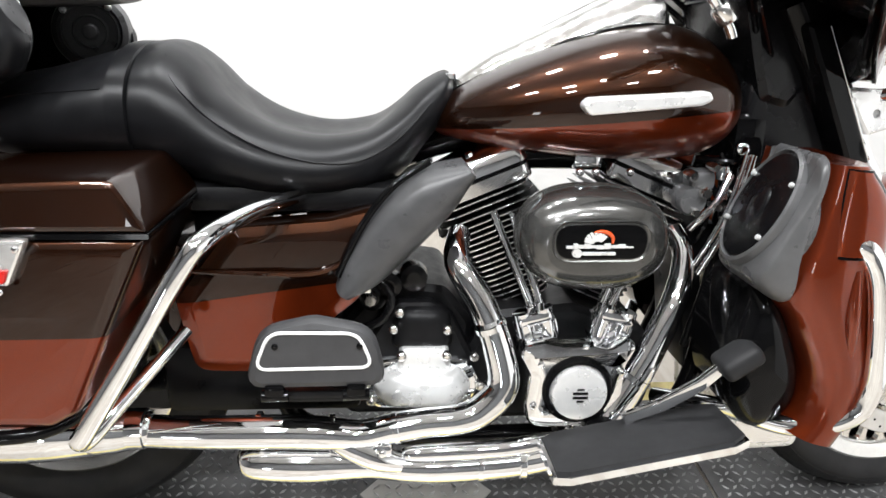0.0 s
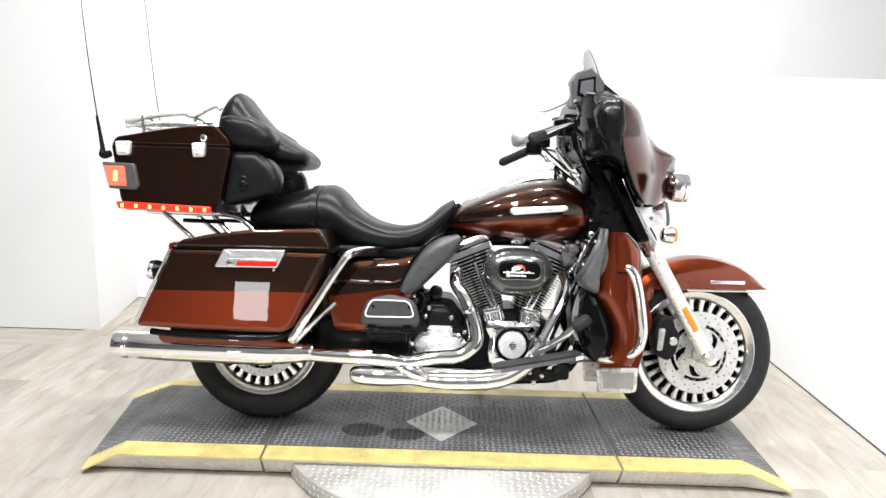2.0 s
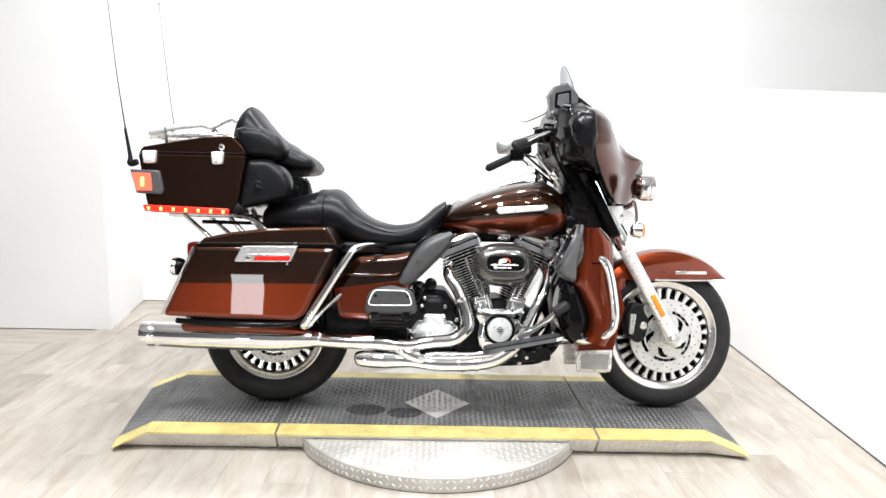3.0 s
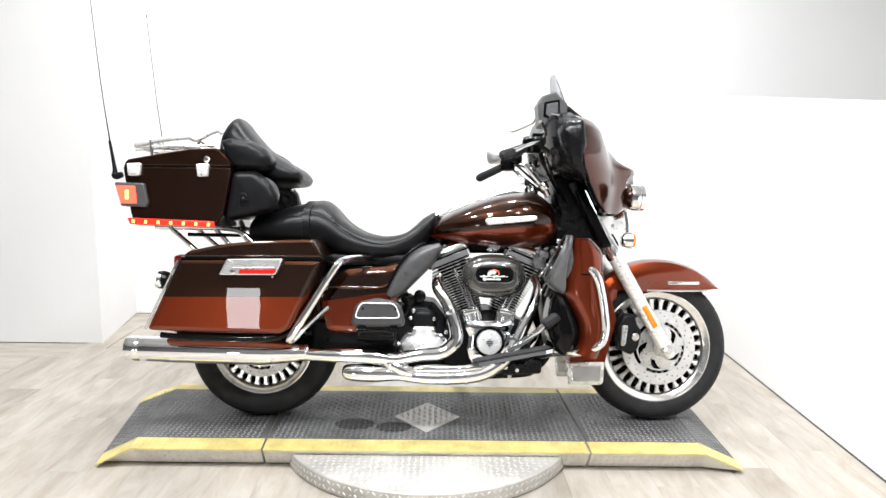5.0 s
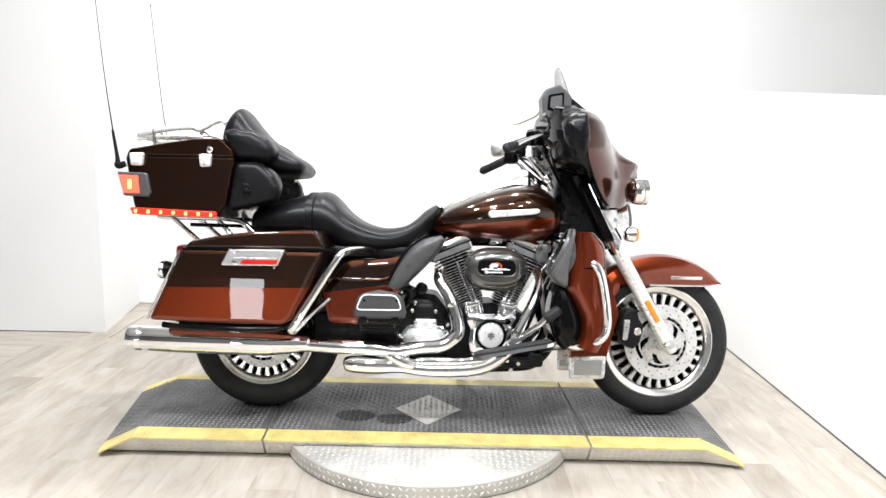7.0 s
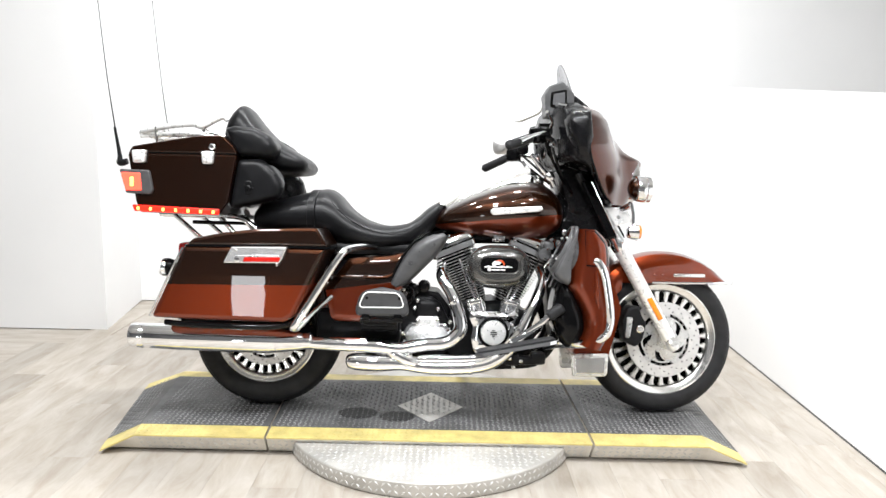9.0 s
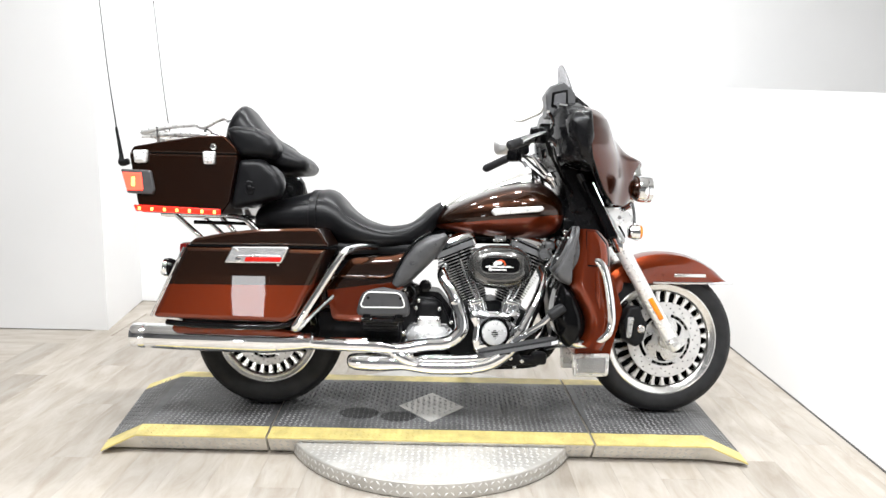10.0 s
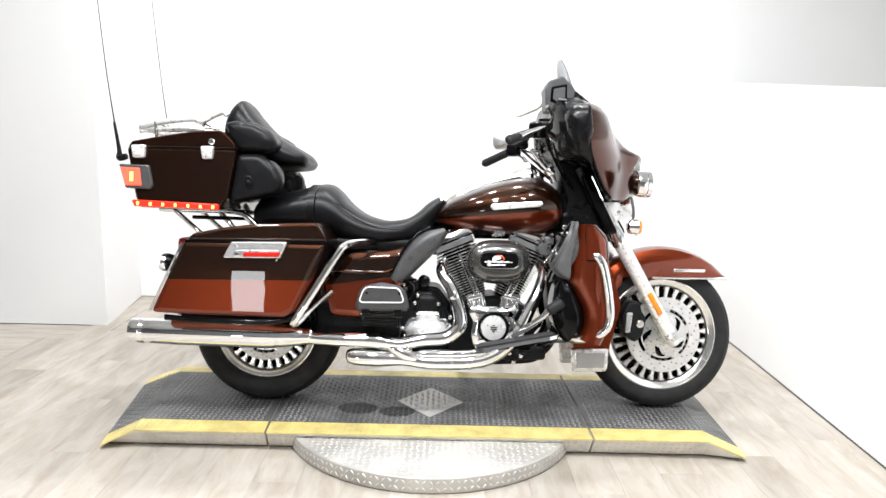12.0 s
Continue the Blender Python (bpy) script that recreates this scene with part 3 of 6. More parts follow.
def wheel(name, x, half, rim_r, m, discs, label, disc_r=0.157):
    hub = lathe([(0.030, -0.075), (0.036, -0.06), (0.040, -0.03), (0.040, 0.03), (0.036, 0.06), (0.030, 0.075)], (x, 0, AZ), "y", 24)
    w = part(name, hub, M_CAST, bike, label, m)
    c = half
    tyre = lathe([(rim_r - 0.012, -c * 0.72), (rim_r + 0.004, -c * 0.82), (rim_r + 0.022, -c * 0.95), (rim_r + 0.045, -c), (TR - 0.028, -c * 0.93), (TR - 0.012, -c * 0.76), (TR - 0.004, -c * 0.5), (TR, -c * 0.2),
                  (TR, c * 0.2), (TR - 0.004, c * 0.5), (TR - 0.012, c * 0.76), (TR - 0.028, c * 0.93), (rim_r + 0.045, c), (rim_r + 0.022, c * 0.95), (rim_r + 0.004, c * 0.82), (rim_r - 0.012, c * 0.72)], (x, 0, AZ), "y", 96, cap=False)
    part("tyre", tyre, M_RUBBER, w, "black rubber tyre with worn tread", m)
    # tread blocks, in slanted rows
    V, F = [], []
    N = 64
    for i in range(N):
        for s in (-1, 1):
            for (b0, b1, sl) in ((0.10, 0.40, 0.35), (0.46, 0.72, 0.5), (0.77, 0.93, 0.5)):
                k = len(V)
                for lift in (0.0, 0.0022):
                    for bb, aa in ((b0, 0.06), (b1, 0.06), (b1, 0.86), (b0, 0.86)):
                        ang = 2 * math.pi * (i + aa + sl * bb + (0.5 if s > 0 else 0)) / N
                        q = abs(bb)
                        rad = TR - 0.0005 - (0.028 * max(0, (q - 0.2) / 0.73) ** 2.2) + lift
                        V.append((x + rad * math.cos(ang), s * bb * c, AZ + rad * math.sin(ang)))
                F += [(k + 4, k + 5, k + 6, k + 7), (k, k + 1, k + 5, k + 4), (k + 1, k + 2, k + 6, k + 5), (k + 2, k + 3, k + 7, k + 6), (k + 3, k, k + 4, k + 7)]
    tagged(part("tread", mesh_of(V, F), M_RUBBER, w, "tread blocks", m, smooth=False), kind="stuff")
    rw = c * 0.80
    rim = lathe([(rim_r - 0.034, -rw + 0.020), (rim_r - 0.027, -rw + 0.008), (rim_r - 0.022, -rw + 0.003), (rim_r - 0.006, -rw - 0.001), (rim_r + 0.001, -rw - 0.004), (rim_r + 0.006, -rw - 0.002), (rim_r + 0.006, -rw + 0.008), (rim_r - 0.010, -rw + 0.020), (rim_r - 0.014, 0),
                 (rim_r - 0.010, rw - 0.020), (rim_r + 0.006, rw - 0.008), (rim_r + 0.006, rw + 0.002), (rim_r + 0.001, rw + 0.004), (rim_r - 0.022, rw - 0.003), (rim_r - 0.034, rw - 0.020), (rim_r - 0.036, 0.0), (rim_r - 0.034, -rw + 0.020)], (x, 0, AZ), "y", 96, cap=False)
    part("rim", rim, M_WHITEMETAL, w, "bright machined alloy rim", m)
    inner = lathe([(rim_r - 0.0355, -rw + 0.021), (rim_r - 0.0375, -0.01), (rim_r - 0.0375, 0.01), (rim_r - 0.0355, rw - 0.021)], (x, 0, AZ), "y", 72, cap=False)
    part("rim_barrel", inner, M_GLOSSBLK, w, "black rim barrel", m)
    sp = loft([[(r, dy, dz) for dy, dz in ((-rw + 0.020, -tw * 0.5), (-rw + 0.013, -tw * 0.28), (-rw + 0.013, tw * 0.28), (-rw + 0.020, tw * 0.5), (rw - 0.03, tw * 0.42), (rw - 0.03, -tw * 0.42))]
               for r, tw in ((0.060, 0.009), (0.12, 0.014), (rim_r - 0.075, 0.018), (rim_r - 0.046, 0.0200), (rim_r - 0.037, 0.025), (rim_r - 0.030, 0.040))])
    sme = finish(sp, "spoke", M_WHITEMETAL, True, 30)
    for i in range(28):
        o = new("spoke", sme)
        o.parent = w
        o.matrix_local = m @ Matrix.Translation((x, 0, AZ)) @ Matrix.Rotation(-2 * math.pi * (i + 0.3) / 28, 4, "Y")
    # black disc added behind the spokes so that their gaps read dark
    part("gap_backing", lathe([(0.050, -0.012), (rim_r - 0.040, -0.006), (rim_r - 0.037, 0), (rim_r - 0.040, 0.006), (0.050, 0.012)], (x, 0, AZ), "y", 64), M_GLOSSBLK, w, "black disc added to darken the gaps between spokes", m)
    for s in discs:
        # black face added so that the carrier slots read dark
        part("hub_backing", lathe([(0.106, s * 0.060), (0.106, s * 0.065), (0.055, s * 0.067), (0.050, s * 0.060)], (x, 0, AZ), "y", 48), M_GLOSSBLK, w, "black face added behind the disc to darken its carrier slots", m)
        yd = s * 0.082
        ring = lathe([(0.110, yd - 0.003), (disc_r - 0.002, yd - 0.003), (disc_r, yd), (disc_r - 0.002, yd + 0.003), (0.110, yd + 0.003), (0.110, yd - 0.003)], (x, 0, AZ), "y", 80, cap=False)
        part("brake_disc", ring, M_DISC, w, "drilled steel brake disc", m)
        # carrier: a dished plate with five swept slots, tied to the disc by five tabs
        V, F, NA, NR = [], [], 150, 12
        rad = [0.030 + (0.1105 - 0.030) * k / NR for k in range(NR + 1)]
        for r in rad:
            dish = yd + s * (0.003 + 0.010 * max(0.0, 1 - (r / 0.085) ** 2))
            sweep = 14.0 * (min(max(r, 0.060), 0.092) - 0.075)
            V += [(x + r * math.cos(2 * math.pi * k / NA + sweep), dish, AZ + r * math.sin(2 * math.pi * k / NA + sweep)) for k in range(NA)]
        for q in range(NR):
            rm = 0.5 * (rad[q] + rad[q + 1])
            for k in range(NA):
                th = k % (NA // 5) / (NA // 5)
                if (rm > 0.100 and 0.10 < th < 0.86) or (0.058 < rm < 0.090 and 0.36 < th < 0.66):
                    continue
                F.append((q * NA + k, q * NA + (k + 1) % NA, (q + 1) * NA + (k + 1) % NA, (q + 1) * NA + k))
        plate = mesh_of(V, F)
        bmesh.ops.delete(plate, geom=[v for v in plate.verts if not v.link_faces], context="VERTS")
        bmesh.ops.solidify(plate, geom=plate.faces[:], thickness=0.004)
        boss = lathe([(0.034, yd + s * 0.004), (0.034, yd + s * 0.018), (0.030, yd + s * 0.024), (0.012, yd + s * 0.025)], (x, 0, AZ), "y", 32)
        part("disc_carrier", join(plate, boss), M_CAST, w, "polished slotted disc carrier", m)
        # black plugs put in for the shade inside the disc's drilled holes
        holes = []
        for i in range(45):
            a = 2 * math.pi * i / 45
            r = 0.113 + (disc_r - 0.110) * (0.17 + 0.245 * (i % 3))
            holes.append(lathe([(0.0026, yd - 0.0034), (0.0026, yd + 0.0034)], (x + r * math.cos(a), 0, AZ + r * math.sin(a)), "y", 8))
        tagged(part("disc_hole_plug", join(*holes), M_GLOSSBLK, w, "black plugs for the shade inside the drilled holes", m, smooth=False), kind="stuff")
    return w


wheel("front_wheel", FX, 0.066, 0.229, STEER, (-1, 1), "cast many-spoke front wheel with bright rim")
wheel("rear_wheel", RX, 0.088, 0.208, Matrix.Identity(4), (-1,), "cast many-spoke rear wheel with bright rim", 0.140)

# ---- fork, fender and brake ----
RK = math.radians(29.8)
FD = Vector((-math.sin(RK), 0, math.cos(RK)))


def leg_at(d, y, off=0.0):
    p = Vector((FX + 0.018, y, AZ - 0.01)) + FD * d
    return (p.x + off * math.cos(RK), p.y, p.z + off * math.sin(RK))


for s in (-1, 1):
    y = s * 0.128
    slider = tube([leg_at(d, y) for d in (-0.03, 0.0, 0.10, 0.30, 0.455, 0.47)], [0.020, 0.027, 0.028, 0.029, 0.030, 0.033], 20, 4)
    f = part("fork_slider", slider, M_CAP, bike, "polished alloy fork slider", STEER)
    part("fork_cap", tube([leg_at(d, y) for d in (0.440, 0.450, 0.475, 0.480, 0.600)], [0.031, 0.034, 0.034, 0.031, 0.031], 20, 0), M_CHROME, f, "chrome upper tube with dust cap", STEER)
    part("fork_cover", tube([leg_at(d, y) for d in (0.590, 0.600, 0.70, 0.80)], [0.030, 0.036, 0.037, 0.037], 20, 4), M_GLOSSBLK, bike, "gloss black fork cover", STEER)
    refl = box(0, 0, 0, 0.022, 0.010, 0.100, 0.004)
    part("fork_reflector", refl, M_ORANGE, f, "amber reflector strip", STEER @ Matrix.Translation(leg_at(0.165, y + s * 0.029, 0.0)) @ Matrix.Rotation(-RK, 4, "Y"))
    clamp = join(box(0, 0, 0, 0.052, 0.045, 0.055, 0.010), lathe([(0.021, -0.034), (0.021, -0.024), (0.014, -0.024)], (0, 0, 0), "y", 6))
    part("axle_clamp", clamp, M_CAST, f, "polished axle clamp", STEER @ Matrix.Translation((FX + 0.014, y - s * 0.004, AZ)) @ Matrix.Rotation(-RK, 4, "Y"))
    part("axle_nut", lathe([(0.013, 0.0), (0.013, 0.012 * s), (0.008, 0.016 * s)], (FX, y + s * 0.020, AZ), "y", 6), M_CHROME, f, "chrome axle nut", STEER)
    # caliper behind the leg
    cal = pillow(fillet([(FX - 0.165, AZ + 0.138, 0.02), (FX - 0.120, AZ + 0.142, 0.015), (FX - 0.108, AZ + 0.100, 0.015), (FX - 0.088, AZ + 0.070, 0.02), (FX - 0.105, AZ + 0.000, 0.02), (FX - 0.135, AZ - 0.030, 0.02), (FX - 0.180, AZ + 0.000, 0.02), (FX - 0.192, AZ + 0.080, 0.02)]), s * 0.135, s * 0.055, 0.010)
    cp = part("brake_caliper", cal, M_WRINKLE, bike, "black brake caliper with bright bolt", STEER)
    part("caliper_plate", pillow(fillet([(FX - 0.174, AZ + 0.096, 0.008), (FX - 0.148, AZ + 0.096, 0.008), (FX - 0.160, AZ + 0.012, 0.008), (FX - 0.180, AZ + 0.012, 0.008)]), s * 0.140, s * 0.130, 0.003), M_CAST, cp, "bare alloy caliper edge", STEER)
    part("caliper_bolt", lathe([(0.016, 0), (0.016, s * 0.005), (0.012, s * 0.008)], (FX - 0.118, s * 0.134, AZ + 0.048), "y", 16), M_WHITEMETAL, cp, "bright bolt head", STEER)

# fender: an arched shell with long side skirts
rings = []
for i in range(37):
    a = radians(41.5 + 154.5 * i / 36)
    R = 0.372 - 0.012 * max(0, (a - radians(110)) / radians(100))
    w = 0.088 - 0.02 * max(0, (radians(60) - a) / radians(22))
    ex, ez = math.cos(a), math.sin(a)
    if a < radians(128):
        drop = max(0.012, (R * ez + AZ - 0.640) / max(ez, 0.5))
    else:
        drop = 0.09
    drop = min(drop, 0.150)
    prof = [(w, -drop), (w, -drop * 0.55), (w * 0.97, -min(0.040, drop * 0.45)), (w * 0.84, -min(0.014, drop * 0.3)), (w * 0.5, -0.002), (0, 0.0), (-w * 0.5, -0.002), (-w * 0.84, -min(0.014, drop * 0.3)), (-w * 0.97, -min(0.040, drop * 0.45)), (-w, -drop * 0.55), (-w, -drop)]
    inn = [(p[0] * 0.965, p[1] - 0.004) for p in reversed(prof)]
    rings.append([(FX + (R + dr) * ex, yy, AZ + (R + dr) * ez) for yy, dr in prof + inn])
fender = part("front_fender", loft(rings), M_RUST, bike, "rust-red front fender with chrome trim", STEER)
for s in (-1, 1):
    part("fender_trim", tube([(FX - 0.055, s * 0.0885, 0.640), (FX + 0.10, s * 0.0890, 0.640), (FX + 0.20, s * 0.086, 0.641), (FX + 0.275, s * 0.078, 0.642), (FX + 0.302, s * 0.05, 0.644)], 0.0055, 8), M_CHROME, fender, "chrome lower trim", STEER)
    strip = box(FX + 0.103, s * 0.0885, 0.672, 0.138, 0.010, 0.016, 0.005)
    part("fender_strip", strip, M_WHITEMETAL, fender, "bright trim strip", STEER)
    dots = join(*[bolt(FX + dx, s * 0.0885, 0.672, 0.004, 0.004 * (1 if s < 0 else -1)) for dx in (-0.045, -0.010)])
    part("fender_rivet", dots, M_RUST, fender, "", STEER)
# tail of the fender: a skirt on each side, a web between them, and a bright trim at its foot
tail_o = fillet([(0.470, 0.640, 0.02), (0.600, 0.690, 0.03), (0.652, 0.520, 0.05), (0.618, 0.400, 0.04), (0.601, 0.335, 0.004), (0.452, 0.333, 0.004)], 5)
for s in (-1, 1):
    part("fender_skirt", slab(tail_o, [(s * 0.1085, 0.004), (s * 0.107, 0.001), (s * 0.102, 0), (s * 0.100, 0.002)]), M_RUST, fender, "rust-red rear skirt", STEER)
    tr = fillet([(0.440, 0.342, 0.004), (0.596, 0.345, 0.008), (0.592, 0.250, 0.022), (0.448, 0.250, 0.010)], 5)
    trim = part("fender_foot", pillow(tr, s * 0.122, s * 0.098, 0.006), M_CAP, bike, "bright trim at the foot of the fender", STEER)
    part("foot_inset", pillow(inset(tr, 0.014), s * 0.1245, s * 0.112, 0.002), M_SATINCHROME, trim, "brushed inset", STEER)
part("fender_web", box(0.462, 0, 0.440, 0.010, 0.206, 0.20, 0.003), M_RUST, fender, "", STEER)
tip = tube([(FX + 0.302, -0.05, 0.643), (FX + 0.307, -0.02, 0.645), (FX + 0.307, 0.02, 0.645), (FX + 0.302, 0.05, 0.643)], 0.0065, 8)
part("fender_tip", tip, M_CHROME, fender, "chrome fender tip", STEER)

# ---- engine ----
CRK = Vector((0.117, 0, 0.385))
case = slab(fillet([(-0.06, 0.330, 0.03), (0.275, 0.330, 0.05), (0.300, 0.43, 0.03), (0.265, 0.515, 0.03), (0.13, 0.560, 0.02), (-0.03, 0.545, 0.03), (-0.07, 0.44, 0.02)]), [(-0.145, 0.012), (-0.135, 0), (0.135, 0), (0.145, 0.012)])
engine = part("crankcase", case, M_WRINKLE, bike, "black crankcase of the twin engine")
gear = slab(fillet([(-0.29, 0.33, 0.03), (-0.06, 0.33, 0.02), (-0.05, 0.52, 0.03), (-0.10, 0.585, 0.03), (-0.22, 0.60, 0.03), (-0.30, 0.50, 0.03)]), [(-0.120, 0.012), (-0.110, 0), (0.13, 0), (0.14, 0.012)])
gearbox = part("gearbox", gear, M_WRINKLE, bike, "black gearbox housing")
cov = pillow(fillet([(-0.255, 0.395, 0.035), (-0.085, 0.390, 0.035), (-0.045, 0.455, 0.03), (-0.090, 0.545, 0.03), (-0.130, 0.570, 0.02), (-0.185, 0.570, 0.02), (-0.215, 0.545, 0.03), (-0.275, 0.455, 0.03)]), -0.150, -0.115, 0.012)
cover = part("gearbox_cover", cov, M_WRINKLE, gearbox, "black gearbox side cover")
part("clutch_cover", join(puff(fillet([(-0.222, 0.378, 0.03), (-0.075, 0.376, 0.03), (-0.050, 0.412, 0.024), (-0.072, 0.450, 0.03), (-0.208, 0.452, 0.03), (-0.236, 0.414, 0.024)], 6), -0.205, -0.150, 4.0),
                         pillow(fillet([(-0.192, 0.430, 0.01), (-0.090, 0.430, 0.01), (-0.098, 0.492, 0.012), (-0.184, 0.492, 0.012)]), -0.176, -0.140, 0.010)), M_CAP, gearbox, "bright clutch release cover")
part("clutch_flange", pillow(fillet([(-0.236, 0.366, 0.035), (-0.062, 0.364, 0.035), (-0.036, 0.412, 0.026), (-0.058, 0.464, 0.035), (-0.222, 0.466, 0.035), (-0.250, 0.414, 0.026)], 6), -0.164, -0.130, 0.006), M_CHROME, gearbox, "polished flange of the cover")
part("gearbox_hump", puff(fillet([(-0.205, 0.480, 0.02), (-0.085, 0.480, 0.02), (-0.095, 0.560, 0.03), (-0.190, 0.562, 0.03)], 5), -0.172, -0.14, 4.0), M_WRINKLE, cover, "black cast hump")
part("cover_rib", join(*[box(-0.148, -0.154, 0.500 + 0.011 * k, 0.05, 0.012, 0.005, 0.002) for k in range(6)]), M_WRINKLE, cover, "cast cooling ribs")
for bx, bz in ((-0.196, 0.525), (-0.100, 0.523), (-0.050, 0.470), (-0.182, 0.478), (-0.102, 0.478), (-0.245, 0.420), (-0.038, 0.412), (-0.236, 0.384), (-0.185, 0.556), (-0.060, 0.380)):
    part("cover_bolt", bolt(bx, -0.176 if abs(bz - 0.478) < 0.001 else -0.164, bz, 0.0095, 0.010), M_WHITEMETAL, gearbox, "bright bolt head")

# cylinders with thin fins that widen upwards, four long fins on each head
FIN_T = 0.0032


def rounded_rect(w, d, r, k=4):
    return fillet([(-w / 2, -d / 2, r), (w / 2, -d / 2, r), (w / 2, d / 2, r), (-w / 2, d / 2, r)], k)


M_FIN = simple("black_fin", (0.006, 0.006, 0.0065), 0.35, scale=60, amount=0.2, spec=0.12)
M_FINEDGE = simple("machined_fin_edge", (0.88, 0.88, 0.88), 0.30, 1.0, scale=80, amount=0.08)


def fin_meshes(w, d):
    """A dark fin plate and the bright machined band round its edge."""
    o = rounded_rect(w, d, 0.03, 3)
    plate = loft([[(p[0], p[1], z) for p in inset(o, q)] for z, q in ((-FIN_T / 2, 0.0012), (-FIN_T / 4, 0), (FIN_T / 4, 0), (FIN_T / 2, 0.0012))])
    band = loft([[(p[0], p[1], z) for p in rounded_rect(w + 0.0016, d + 0.0016, 0.03, 3)] for z in (-0.0014, 0.0014)], caps=False)
    return (("cooling_fin", finish(plate, "cooling_fin", M_FIN, False)), ("fin_edge", finish(band, "fin_edge", M_FINEDGE, False)))


FINS = [(0.180 + 0.0112 * i, 0.106 + 0.0037 * i, 0.178 + 0.0005 * i) for i in range(15)] + [(0.3500 + 0.0135 * i, 0.204 - 0.012 * i, 0.200) for i in range(4)]
fin_sets = [(z, fin_meshes(w, d)) for z, w, d in FINS]
for s in (-1, 1):
    cm = Matrix.Translation(CRK) @ Matrix.Rotation(radians(22.5) * s, 4, "Y")
    barrel = loft([[(p[0] * k, p[1], z) for p in rounded_rect(0.112, 0.135, 0.04)] for z, k in ((0.130, 0.75), (0.300, 1.0), (0.403, 1.2))])
    cyl = part("cylinder", barrel, M_FIN, bike, "black finned cylinder", cm)
    for z, pair in fin_sets:
        for nme, me in pair:
            o = new(nme, me)
            o.parent = cyl
            o.matrix_local = cm @ Matrix.Translation((0, 0, z))
    rb = loft([[(p[0], p[1], z) for p in inset(rounded_rect(0.196, 0.212, 0.022), q)] for z, q in ((0.397, 0.010), (0.400, 0.003), (0.423, 0.002), (0.425, 0.007), (0.429, 0.007), (0.431, 0.001), (0.455, 0.003), (0.466, 0.012), (0.472, 0.032))])
    rocker = part("rocker_box", rb, M_POLISH, bike, "chrome rocker box", cm)
    part("rocker_gasket", loft([[(p[0], p[1], z) for p in inset(rounded_rect(0.196, 0.212, 0.022), 0.0055)] for z in (0.4248, 0.4292)]), M_GLOSSBLK, rocker, "dark gasket line", cm)
    for bx in (-0.06, 0.0, 0.06):
        part("rocker_bolt", lathe([(0.009, 0.446), (0.009, 0.474), (0.005, 0.477)], (bx, -0.080, 0), "z", 8), M_CHROME, rocker, "", cm)

# pushrod tubes and lifter blocks
for (x0, z0, x1, z1, y0, y1) in ((0.052, 0.555, -0.020, 0.725, -0.160, -0.120), (0.068, 0.555, 0.014, 0.725, -0.166, -0.125), (0.168, 0.550, 0.232, 0.700, -0.166, -0.125), (0.186, 0.545, 0.262, 0.690, -0.160, -0.120)):
    a, c = Vector((x0, y0, z0)), Vector((x1, y1, z1))
    q = lambda t: tuple(a.lerp(c, t))
    part("pushrod_tube", tube([q(0), q(0.06), q(0.061), q(0.45), q(0.451), q(0.56), q(0.561), q(1)], [0.012, 0.012, 0.008, 0.008, 0.010, 0.010, 0.008, 0.008], 12, 0), M_CHROME, bike, "chrome pushrod tube")
for lx, tilt in ((0.054, -15), (0.186, 15)):
    lb = join(box(0, 0, 0, 0.066, 0.040, 0.034, 0.008), box(0, -0.012, 0.022, 0.052, 0.034, 0.020, 0.007), lathe([(0.014, -0.02), (0.014, 0.034)], (-0.016, -0.014, 0), "z", 14), lathe([(0.014, -0.02), (0.014, 0.034)], (0.016, -0.014, 0), "z", 14))
    lp = part("lifter_block", lb, M_CHROME, bike, "chrome lifter block", Matrix.Translation((lx, -0.178, 0.532)) @ Matrix.Rotation(radians(tilt), 4, "Y") @ Matrix.Scale(1.18, 4))
    part("lifter_gasket", box(0, 0, 0, 0.072, 0.044, 0.010, 0.003), M_GLOSSBLK, lp, "black gasket", Matrix.Translation((lx, -0.178, 0.508)) @ Matrix.Rotation(radians(tilt), 4, "Y"))

# cam cover with a round cap
cc = pillow(fillet([(0.040, 0.352, 0.03), (0.178, 0.352, 0.03), (0.205, 0.410, 0.03), (0.208, 0.470, 0.02), (0.225, 0.505, 0.012), (0.205, 0.525, 0.012), (0.178, 0.505, 0.02), (0.148, 0.512, 0.02), (0.095, 0.512, 0.02), (0.060, 0.520, 0.012), (0.022, 0.512, 0.014), (0.020, 0.485, 0.012), (0.036, 0.455, 0.02), (0.030, 0.400, 0.03)]), -0.200, -0.140, 0.016, 0.003)
cam_cover = part("cam_cover", cc, M_POLISH, bike, "chrome cam cover with round cap")
cam_cover.location = (0, -0.042, 0.010)
part("cam_ring", lathe([(0.062, -0.195), (0.062, -0.206), (0.057, -0.212), (0.051, -0.212), (0.050, -0.200)], (0.120, 0, 0.432), "y", 48), M_GLOSSBLK, cam_cover, "black recess round the cap")
part("cam_cap", lathe([(0.048, -0.200), (0.049, -0.216), (0.047, -0.222), (0.040, -0.224), (0.0, -0.225)], (0.120, 0, 0.432), "y", 48), M_CAP, cam_cover, "bright round cap with dark bars")
part("cap_mark", join(box(0.120, -0.2255, 0.436, 0.026, 0.002, 0.004), box(0.120, -0.2255, 0.428, 0.026, 0.002, 0.004), box(0.120, -0.2255, 0.443, 0.012, 0.002, 0.003), box(0.120, -0.2255, 0.421, 0.012, 0.002, 0.003)), M_GLOSSBLK, cam_cover, "small dark emblem bars", smooth=False)
